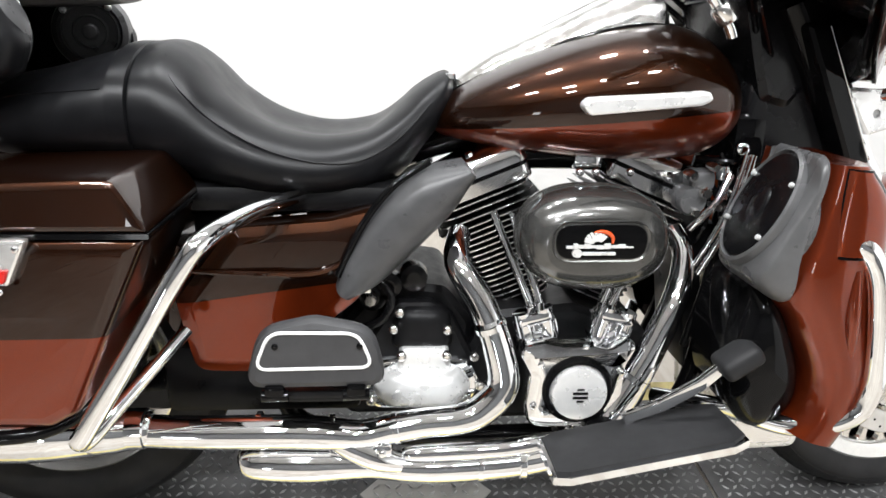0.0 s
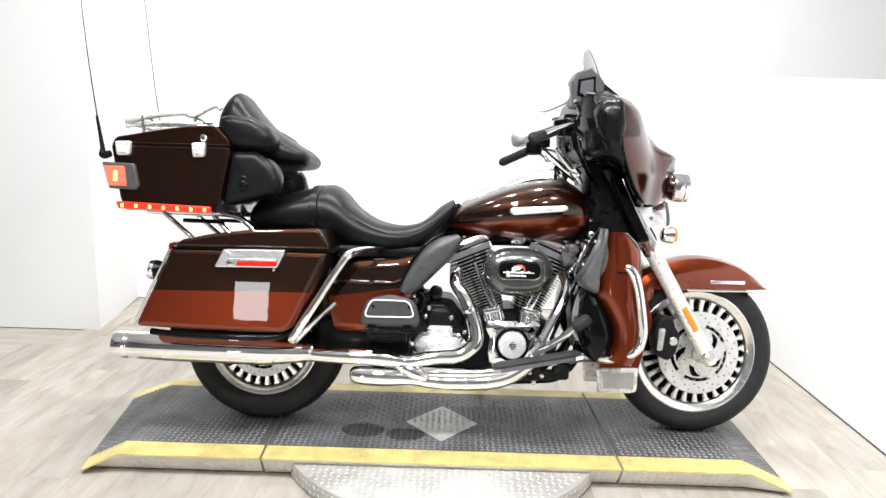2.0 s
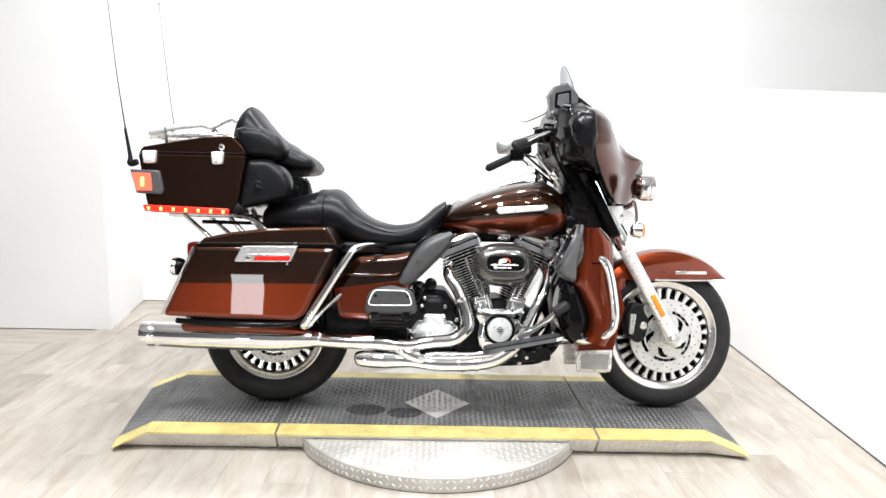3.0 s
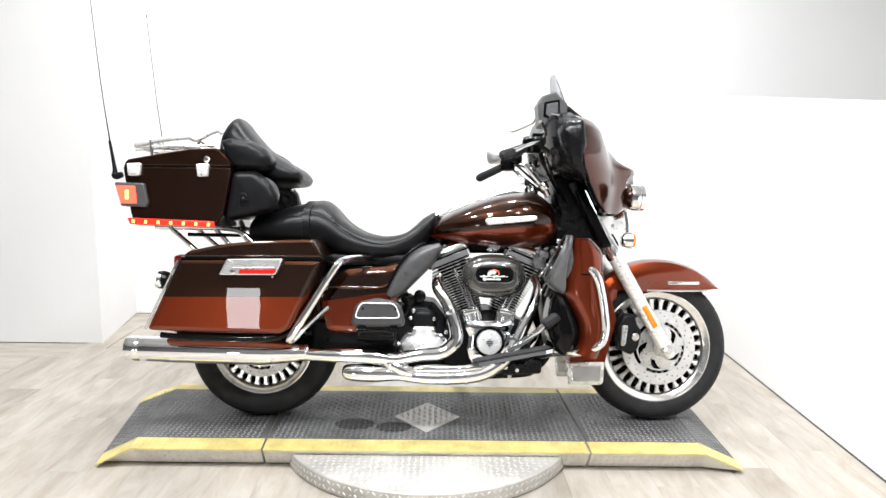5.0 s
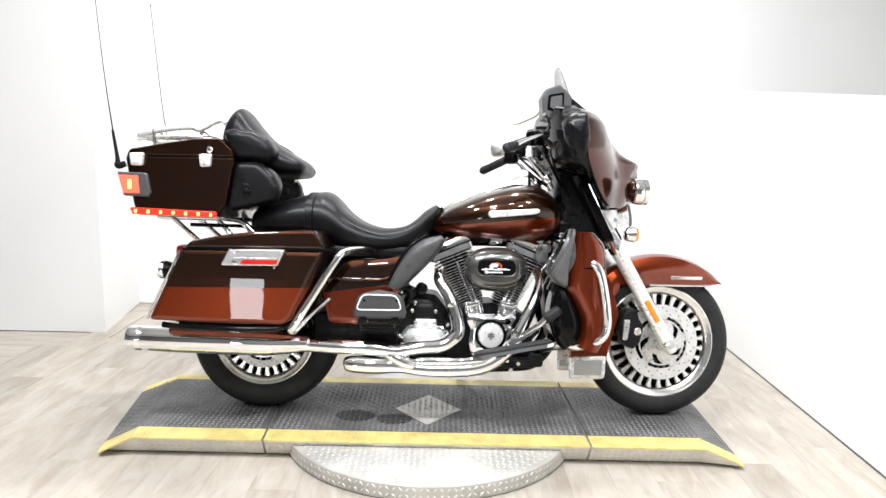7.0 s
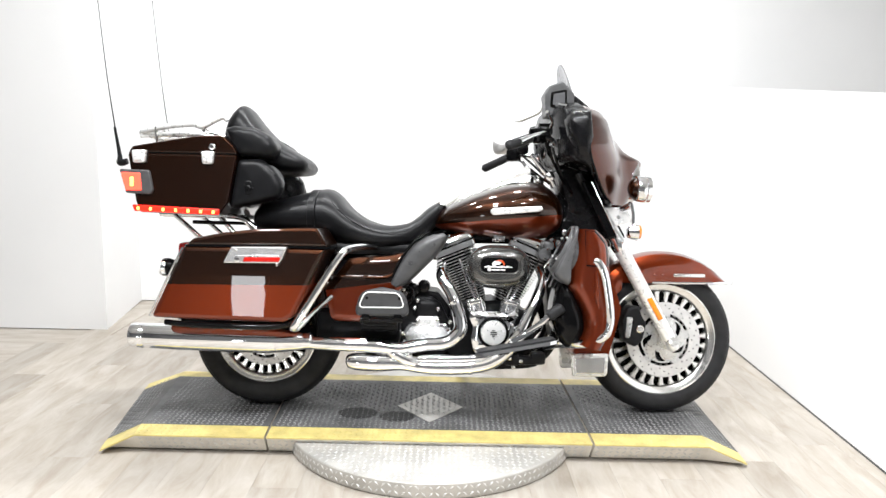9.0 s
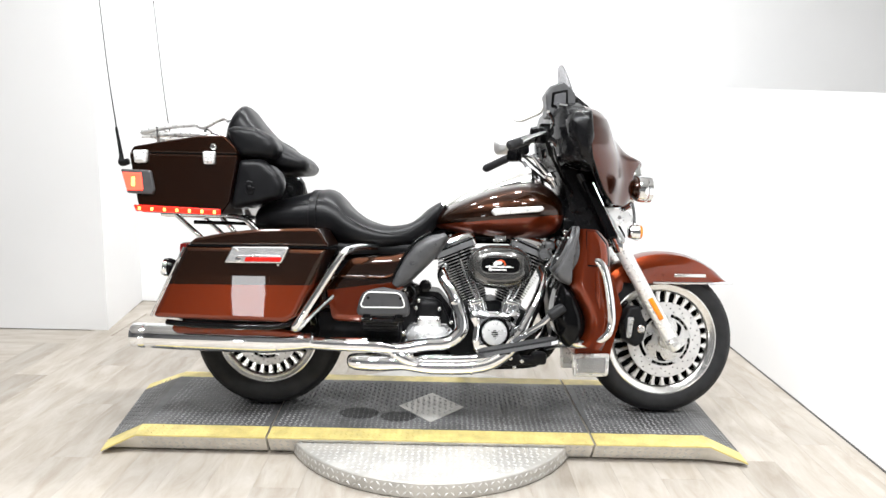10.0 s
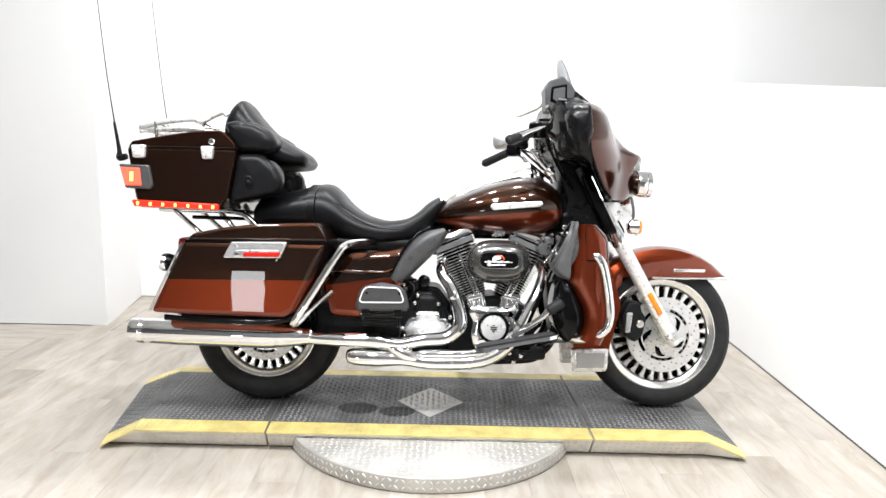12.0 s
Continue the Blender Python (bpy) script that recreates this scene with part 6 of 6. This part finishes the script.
# brake pedal on the near side
arm = loft([[(x + dx, y + dy, z + dz) for dx, dy, dz in ((-h * 0.6, -0.006, h), (h * 0.6, -0.006, -h), (h * 0.6, 0.006, -h), (-h * 0.6, 0.006, h))] for x, y, z, h in ((0.185, -0.300, 0.415, 0.009), (0.240, -0.318, 0.450, 0.010), (0.295, -0.330, 0.492, 0.0095), (0.335, -0.335, 0.535, 0.008))])
bmesh.ops.bevel(arm, geom=arm.edges[:], offset=0.003, segments=2, affect="EDGES", profile=0.5)
pedal = part("brake_pedal", arm, M_POLISH, bike, "bright forged brake lever")
part("pedal_pad", box(0, 0, 0, 0.070, 0.060, 0.036, 0.012, m=Matrix.Rotation(radians(-35), 4, "Y"), seg=3), M_RUBBER, pedal, "black rubber pedal pad", Matrix.Translation((0.350, -0.335, 0.540)))
part("voltage_plate", box(0.418, -0.095, 0.545, 0.045, 0.05, 0.155, 0.008, m=Matrix.Rotation(radians(-8), 4, "Y")), M_YELLOWCASE, bike, "cream cover plate between the down tubes")
part("cooler_tag", box(0.388, -0.145, 0.600, 0.022, 0.01, 0.045, 0.003, m=Matrix.Rotation(radians(-12), 4, "Y")), M_WHITE, bike, "small white tag on a hose")
for k, (x0, x1) in enumerate(((0.405, 0.350), (0.385, 0.330))):
    bar("brake_line", [(x0, -0.13, 0.70), ((x0 + x1) / 2 + 0.01, -0.15, 0.60), (x1 + 0.01, -0.15, 0.48)], 0.007, M_GLOSSBLK, "black brake line")

# ---- batwing fairing ----
def fair_row(z):
    """Half width, rim place, front of the bowl and the lamp brow's reach at a height."""
    zs = (0.955, 1.00, 1.06, 1.12, 1.145, 1.18, 1.24, 1.29, 1.325, 1.345)
    w = np.interp(z, zs, (0.20, 0.255, 0.315, 0.350, 0.358, 0.362, 0.350, 0.322, 0.28, 0.22))
    xe = np.interp(z, zs, (0.572, 0.522, 0.479, 0.448, 0.442, 0.436, 0.436, 0.434, 0.430, 0.425))
    xb = np.interp(z, zs, (0.635, 0.645, 0.648, 0.642, 0.635, 0.622, 0.604, 0.590, 0.570, 0.535))
    br = np.interp(z, zs, (0.045, 0.055, 0.072, 0.102, 0.112, 0.050, 0.010, 0.002, 0.0, 0.0))
    return float(w), float(xe), float(xb), float(br)


def fair_ring(z, n=36):
    w, xe, xb, br = fair_row(z)
    out = []
    for i in range(n + 1):
        y = w * math.sin((-1 + 2 * i / n) * math.pi / 2)
        c = max(0.0, 1 - abs(y / w) ** 2.3)
        out.append((xe + (xb - xe) * c ** 0.85 + br * math.exp(-(y / 0.120) ** 4), y, z))
    return out


zs = [0.955 + (1.345 - 0.955) * i / 36 for i in range(37)]
outer = loft([fair_ring(z) for z in zs], caps=False, closed=False)
bmesh.ops.solidify(outer, geom=outer.faces[:], thickness=0.006)
fairing = part("fairing", outer, M_FAIR, bike, "brown and rust batwing fairing", STEER, angle=60)


def inner_ring(z, n=40):
    w, xe, xb, br = fair_row(max(z, 0.955))
    w = (w - 0.004) * (1 if z >= 0.955 else 0.80)
    deep = float(np.interp(z, (0.90, 0.97, 1.07, 1.15, 1.24, 1.30, 1.35), (0.03, 0.045, 0.070, 0.095, 0.105, 0.105, 0.09)))
    out = []
    for i in range(n + 1):
        a = (-1 + 2 * i / n) * math.pi / 2
        high = min(1.0, max(0.0, (z - 1.03) / 0.10))
        high = high * high * (3 - 2 * high)
        lining = xe - 0.010 + (xb - xe) * max(0.0, 1 - abs(math.sin(a)) ** 2.3) ** 0.85 - 0.006
        cowl = xe - 0.003 - deep * max(0.0, 1 - abs(math.sin(a)) ** 5) ** 0.55
        out.append((high * cowl + (1 - high) * lining, w * math.sin(a), z))
    return out


inn = loft([inner_ring(0.925 + (1.348 - 0.925) * i / 30) for i in range(31)], caps=False, closed=False)
bmesh.ops.solidify(inn, geom=inn.faces[:], thickness=0.005)
inner = part("inner_fairing", inn, M_SATIN, bike, "black inner fairing", STEER, angle=60)
part("fairing_lip", tube([(fair_row(z)[1] - 0.002, -fair_row(z)[0], z) for z in [0.96 + 0.38 * i / 14 for i in range(15)]], 0.004, 8, 2), M_GLOSSBLK, inner, "black rubber edge", STEER)
for s in (-1, 1):
    pods = loft([[(x, s * (0.262 + k * 0.082 * math.cos(a)), 1.245 + k * 0.090 * math.sin(a)) for a in [2 * math.pi * i / 24 for i in range(24)]] for x, k in ((0.44, 0.86), (0.39, 0.86), (0.372, 0.82), (0.366, 0.76), (0.366, 0.70), (0.374, 0.64))])
    part("fairing_pod", pods, M_PLASTIC, inner, "black speaker pod in the fairing", STEER)
    part("pod_grille", lathe([(0.054, 0.373), (0.050, 0.3735), (0.03, 0.370), (0.0, 0.371)], (0, s * 0.262, 1.245), "x", 24), M_WRINKLE, inner, "black grille", STEER)
    ear = fillet([(0.352, 1.268, 0.03), (0.374, 1.308, 0.03), (0.448, 1.312, 0.020), (0.460, 1.200, 0.03), (0.448, 1.105, 0.02), (0.402, 1.110, 0.03), (0.362, 1.195, 0.04)], 5)
    part("fairing_ear", puff(ear, s * 0.372, s * 0.305, 3.4, centre=(0.412, 1.220), back=s * 0.24), M_SATIN, inner, "rounded black end of the inner fairing", STEER, angle=60)
for gy, gz, gr in ((-0.095, 1.27, 0.050), (0.095, 1.27, 0.050), (-0.13, 1.18, 0.030), (0.13, 1.18, 0.030), (0.0, 1.19, 0.036)):
    gg = part("gauge", lathe([(gr, 0.40), (gr, 0.335), (gr * 0.93, 0.330), (gr * 0.88, 0.340), (0, 0.340)], (0, gy, gz), "x", 24), M_GLOSSBLK, inner, "black gauge pod", STEER)
    part("gauge_ring", lathe([(gr * 1.02, 0.338), (gr * 1.02, 0.328), (gr * 0.94, 0.328)], (0, gy, gz), "x", 24), M_CHROME, gg, "chrome bezel", STEER)
part("fairing_mount", join(box(0.515, 0, 1.02, 0.10, 0.22, 0.13, 0.02), box(0.47, 0, 0.95, 0.09, 0.20, 0.10, 0.02)), M_GLOSSBLK, bike, "black steering head shroud", STEER)
part("radio", box(0.392, 0, 1.132, 0.040, 0.230, 0.062, 0.006), M_SATIN, inner, "black radio with a small pale display", STEER)
part("radio_display", box(0.3705, -0.082, 1.136, 0.004, 0.060, 0.030, 0.001), M_YELLOWCASE, inner, "pale display of the radio", STEER)
for k in range(4):
    part("radio_button", box(0.3705, 0.005 + 0.024 * k, 1.136, 0.005, 0.014, 0.016, 0.002), M_GREYPL, inner, "grey button", STEER)
# windshield: smoked, wrapped back at its sides
ws = []
for i in range(13):
    t = -1 + 2 * i / 12
    y = 0.135 * t
    top = 1.375 + 0.180 * (1 - abs(t) ** 2.4) ** 0.8
    base = 1.325 - 0.005 * t * t
    col = []
    for j in range(7):
        z = base + (top - base) * j / 6
        col.append((0.468 - (0.030 - 0.015 * j / 6) * t * t - (z - 1.32) * 0.33, y * (1 - 0.12 * j / 6), z))
    ws.append(col)
wsb = loft(ws, caps=False, closed=False)
bmesh.ops.solidify(wsb, geom=wsb.faces[:], thickness=0.0045)
part("windshield", wsb, M_SHIELD, fairing, "short smoked windshield", STEER)
part("windshield_trim", tube([(0.325, -0.278, 1.330), (0.380, -0.215, 1.338), (0.432, -0.12, 1.342), (0.458, 0, 1.345), (0.432, 0.12, 1.342), (0.380, 0.215, 1.338), (0.325, 0.278, 1.330)], 0.008, 8), M_CHROME, fairing, "chrome windshield trim", STEER)
# headlamp, passing lamps, signals
part("headlamp", lathe([(0.07, 0.62), (0.095, 0.68), (0.100, 0.705), (0.098, 0.720), (0.090, 0.724)], (0, 0, 1.075), "x", 40), M_CHROME, fairing, "chrome headlamp ring", STEER)
part("headlamp_lens", lathe([(0.090, 0.722), (0.07, 0.738), (0.03, 0.746), (0.0, 0.747)], (0, 0, 1.075), "x", 40), M_CLEARLENS, fairing, "clear headlamp lens", STEER)
for s in (-1, 1):
    y = s * 0.215
    pl_ = part("passing_lamp", lathe([(0.016, 0.660), (0.032, 0.665), (0.046, 0.684), (0.050, 0.704)], (-0.024, y, 1.016), "x", 32), M_BROWN, bike, "brown passing lamp with chrome rim", STEER)
    part("lamp_rim", lathe([(0.046, 0.684), (0.051, 0.688), (0.0545, 0.712), (0.052, 0.721), (0.0545, 0.724), (0.053, 0.740), (0.047, 0.742), (0.045, 0.734)], (-0.024, y, 1.016), "x", 32), M_CHROME, pl_, "chrome lamp rim", STEER)
    part("lamp_glass", lathe([(0.047, 0.738), (0.038, 0.749), (0.018, 0.755), (0.0, 0.756)], (-0.024, y, 1.016), "x", 32), M_CLEARLENS, pl_, "clear lamp glass", STEER)
    sg = part("front_signal", lathe([(0.012, 0.655), (0.024, 0.659), (0.031, 0.670), (0.031, 0.692), (0.029, 0.696)], (-0.026, y + s * 0.005, 0.845), "x", 28), M_CHROME, bike, "chrome front turn signal with amber lens", STEER)
    part("signal_ring", lathe([(0.032, 0.680), (0.034, 0.685), (0.034, 0.697), (0.030, 0.700)], (-0.026, y + s * 0.005, 0.845), "x", 28), M_CHROME, sg, "chrome ring", STEER)
    part("signal_lens", lathe([(0.030, 0.697), (0.026, 0.709), (0.013, 0.714), (0.0, 0.715)], (-0.026, y + s * 0.005, 0.845), "x", 28), M_ORANGE, sg, "amber lens", STEER)
    part("lamp_bracket", join(tube([(0.585, s * 0.10, 0.935), (0.625, s * 0.16, 0.935), (0.650, s * 0.205, 0.955)], 0.013, 10), tube([(0.650, y, 0.960), (0.658, y, 0.92), (0.660, y, 0.875)], 0.010, 10)), M_CHROME, bike, "chrome lamp bracket", STEER)
part("lamp_bar", slab(fillet([(0.550, 0.945, 0.008), (0.640, 0.945, 0.008), (0.676, 0.890, 0.012), (0.602, 0.868, 0.01)], 4), [(-0.165, 0.004), (-0.162, 0), (0.162, 0), (0.165, 0.004)]), M_CAP, bike, "chrome lamp bar plate", STEER)
for s in (-1, 1):
    part("bar_bolt", bolt(0.612, s * 0.165, 0.905, 0.008, -s * -0.006), M_CHROME, bike, "chrome bolt", STEER)
    part("fork_side_cover", slab(fillet([(0.452, 1.050, 0.01), (0.502, 1.050, 0.01), (0.612, 0.822, 0.01), (0.566, 0.812, 0.01)], 3), [(s * 0.176, 0.010), (s * 0.173, 0.003), (s * 0.165, 0), (s * 0.12, 0), (s * 0.115, 0.004)]), M_GLOSSBLK, bike, "flat black fork side cover", STEER)
    part("cover_edge", tube([(0.498, s * 0.172, 1.045), (0.552, s * 0.172, 0.935), (0.604, s * 0.172, 0.828)], 0.0032, 8), M_CHROME, bike, "bright edge of the fork cover", STEER)
part("inner_panel", slab(fillet([(0.400, 0.985, 0.02), (0.372, 1.090, 0.02), (0.410, 1.160, 0.02), (0.505, 1.120, 0.02), (0.535, 0.980, 0.02), (0.475, 0.905, 0.02), (0.420, 0.920, 0.02)], 4), [(-0.128, 0.016), (-0.120, 0.004), (-0.10, 0), (0.10, 0), (0.120, 0.004), (0.128, 0.016)]), M_SATIN, bike, "black inner panel below the gauges", STEER)
part("head_cover", slab(fillet([(0.395, 0.870, 0.03), (0.440, 1.070, 0.03), (0.530, 1.075, 0.02), (0.600, 0.870, 0.02), (0.560, 0.810, 0.03), (0.420, 0.800, 0.03)], 4), [(-0.128, 0.02), (-0.118, 0.006), (-0.10, 0), (0.10, 0), (0.118, 0.006), (0.128, 0.02)]), M_SATIN, bike, "black steering head cover")
part("fork_nacelle", box(0.600, 0, 0.86, 0.09, 0.20, 0.14, 0.02, m=Matrix.Rotation(-RK, 4, "Y")), M_GLOSSBLK, bike, "black fork brace", STEER)

# ---- handlebar, grips, levers, mirrors ----
hb = [(0.215, -0.305, 1.190), (0.262, -0.285, 1.205), (0.320, -0.235, 1.195), (0.385, -0.16, 1.145), (0.420, -0.10, 1.110), (0.430, 0.0, 1.105)]
bars = part("handlebar", tube(hb + [(x, -y, z) for x, y, z in reversed(hb[:-1])], 0.0125, 12), M_CHROME, bike, "chrome handlebar", STEER)
for s in (-1, 1):
    part("grip", tube([(0.222, s * 0.300, 1.194), (0.216, s * 0.303, 1.191), (0.160, s * 0.352, 1.166), (0.128, s * 0.380, 1.152), (0.124, s * 0.383, 1.150)], [0.016, 0.0185, 0.0185, 0.0190, 0.012], 16, 3), M_RUBBER, bars, "black rubber grip", STEER)
    part("switch_housing", box(0, 0, 0, 0.060, 0.050, 0.058, 0.012, m=Matrix.Rotation(radians(s * -40), 4, "Z")), M_GLOSSBLK, bars, "black switch housing", STEER @ Matrix.Translation((0.250, s * 0.285, 1.205)))
    part("master_cylinder", join(box(0.285, s * 0.262, 1.228, 0.055, 0.05, 0.036, 0.010), box(0.285, s * 0.262, 1.250, 0.060, 0.055, 0.010, 0.004)), M_GLOSSBLK, bars, "black fluid reservoir", STEER)
    part("brake_lever", tube([(0.285, s * 0.285, 1.215), (0.268, s * 0.330, 1.210), (0.215, s * 0.372, 1.190), (0.165, s * 0.405, 1.165)], [0.010, 0.009, 0.008, 0.010], 10), M_CHROME if s < 0 else M_GLOSSBLK, bars, "lever", STEER)
    stem = part("mirror", tube([(0.295, s * 0.275, 1.235), (0.300, s * 0.315, 1.262), (0.270, s * 0.365, 1.285)], 0.007, 10), M_CHROME, bars, "chrome mirror on a bent stem", STEER)
    mm = Matrix.Translation((0.182 if s < 0 else 0.218, s * 0.404, 1.288 if s < 0 else 1.266)) @ Matrix.Rotation(radians(-s * 60), 4, "Z") @ Matrix.Rotation(radians(10), 4, "Y") @ Matrix.Rotation(radians(s * 14), 4, "X")
    mo = fillet([(-0.062, -0.034, 0.035), (0.050, -0.046, 0.035), (0.066, 0.010, 0.035), (0.048, 0.046, 0.035), (-0.058, 0.042, 0.035)], 5)
    shell = loft([[(x, p[0], p[1]) for p in inset(mo, d)] for x, d in ((0.046, 0.034), (0.038, 0.018), (0.018, 0.004), (0.0, 0.0), (-0.004, 0.003))])
    part("mirror_shell", shell, M_DISC, bars, "bright mirror shell", STEER @ mm @ Matrix.Scale(1.05, 4))
for k, (x0, y0, z0, x1, y1, z1) in enumerate(((0.285, -0.25, 1.20, 0.44, -0.06, 1.02), (0.30, -0.23, 1.21, 0.43, -0.09, 1.00), (0.285, 0.25, 1.20, 0.44, 0.06, 1.02), (0.33, -0.19, 1.19, 0.46, -0.10, 0.96), (0.26, 0.27, 1.19, 0.42, 0.10, 1.03))):
    part("control_cable", tube([(x0, y0, z0), ((x0 + x1) / 2 - 0.03, (y0 + y1) / 2 - 0.03, (z0 + z1) / 2 + 0.015), (x1, y1, z1)], 0.0055, 8), M_GLOSSBLK, bars, "black control cable", STEER)
for s in (-1, 1):
    part("bar_riser", tube([(0.262, s * 0.165, 1.158), (0.290, s * 0.160, 1.120), (0.347, s * 0.150, 1.056), (0.362, s * 0.148, 1.030)], [0.008, 0.010, 0.011, 0.010], 12), M_CHROME, bars, "chrome strip beside the steering head")
    part("riser_collar", lathe([(0.017, -0.016), (0.020, -0.012), (0.020, 0.012), (0.017, 0.016)], (0, 0, 0), "z", 20), M_WHITEMETAL, bars, "bright clamp collar", Matrix.Translation((0.340, s * 0.155, 1.068)) @ Matrix.Rotation(radians(-40), 4, "Y"))
part("bar_clamp", join(box(0.425, 0, 1.095, 0.05, 0.15, 0.05, 0.012), box(0.445, 0, 1.06, 0.06, 0.18, 0.05, 0.012)), M_CHROME, bars, "chrome bar clamp", STEER)

nav = slab(fillet([(0.302, 1.302, 0.012), (0.296, 1.392, 0.02), (0.312, 1.424, 0.015), (0.368, 1.446, 0.012), (0.420, 1.396, 0.02), (0.415, 1.310, 0.015)], 4), [(-0.185, 0.008), (-0.180, 0.001), (-0.110, 0), (-0.100, 0.008)])
nv = part("navigation_unit", nav, M_GREYPL, bars, "black hooded navigation unit", STEER)
part("navigation_bezel", slab(fillet([(0.318, 1.338, 0.006), (0.322, 1.398, 0.006), (0.386, 1.412, 0.006), (0.386, 1.330, 0.006)], 3), [(-0.1885, 0.002), (-0.187, 0), (-0.178, 0)]), M_GLOSSBLK, bars, "black screen bezel", STEER)
part("navigation_screen", slab(fillet([(0.328, 1.348, 0.004), (0.332, 1.390, 0.004), (0.378, 1.400, 0.004), (0.378, 1.342, 0.004)], 3), [(-0.1905, 0.001), (-0.1895, 0), (-0.186, 0)]), M_GREYSCREEN, bars, "pale grey screen", STEER)
part("dash_cowl", slab(fillet([(0.360, 1.300, 0.01), (0.405, 1.398, 0.02), (0.432, 1.398, 0.02), (0.492, 1.352, 0.02), (0.500, 1.300, 0.01)], 4), [(-0.150, 0.014), (-0.142, 0.002), (-0.12, 0), (0.12, 0), (0.142, 0.002), (0.150, 0.014)]), M_SATIN, inner, "black dash cowl under the windshield", STEER)
part("navigation_arm", tube([(0.345, -0.14, 1.35), (0.345, -0.17, 1.28), (0.335, -0.20, 1.20)], 0.008, 8), M_PLASTIC, bars, "black device arm", STEER)

# ---- floor planks, each a piece of its own ----
PW, PL, ANG = 0.165, 1.22, 90.0
plank = box(0, 0, -0.003, PL - 0.0004, PW - 0.0004, 0.006, 0.0003, seg=1)
plank_me = finish(plank, "plank", M_PLANK, False)
ca, sa = math.cos(radians(ANG)), math.sin(radians(ANG))
for row in range(-24, 25):
    off = (row * 0.433) % 1.0 * PL
    for col in range(-5, 5):
        u, v = col * PL + off, row * PW
        x, y = u * ca - v * sa - 0.5, u * sa + v * ca - 0.5
        if not (-4.2 < x < WX + 1.15 and SY + 0.3 < y < WY - 0.5):
            continue
        if y > PY - 0.55 and x < -2.2:
            continue
        ob = new("plank", plank_me)
        ob.matrix_world = pose(x, y, 0, 0, 0, ANG)
        ob.parent = floor
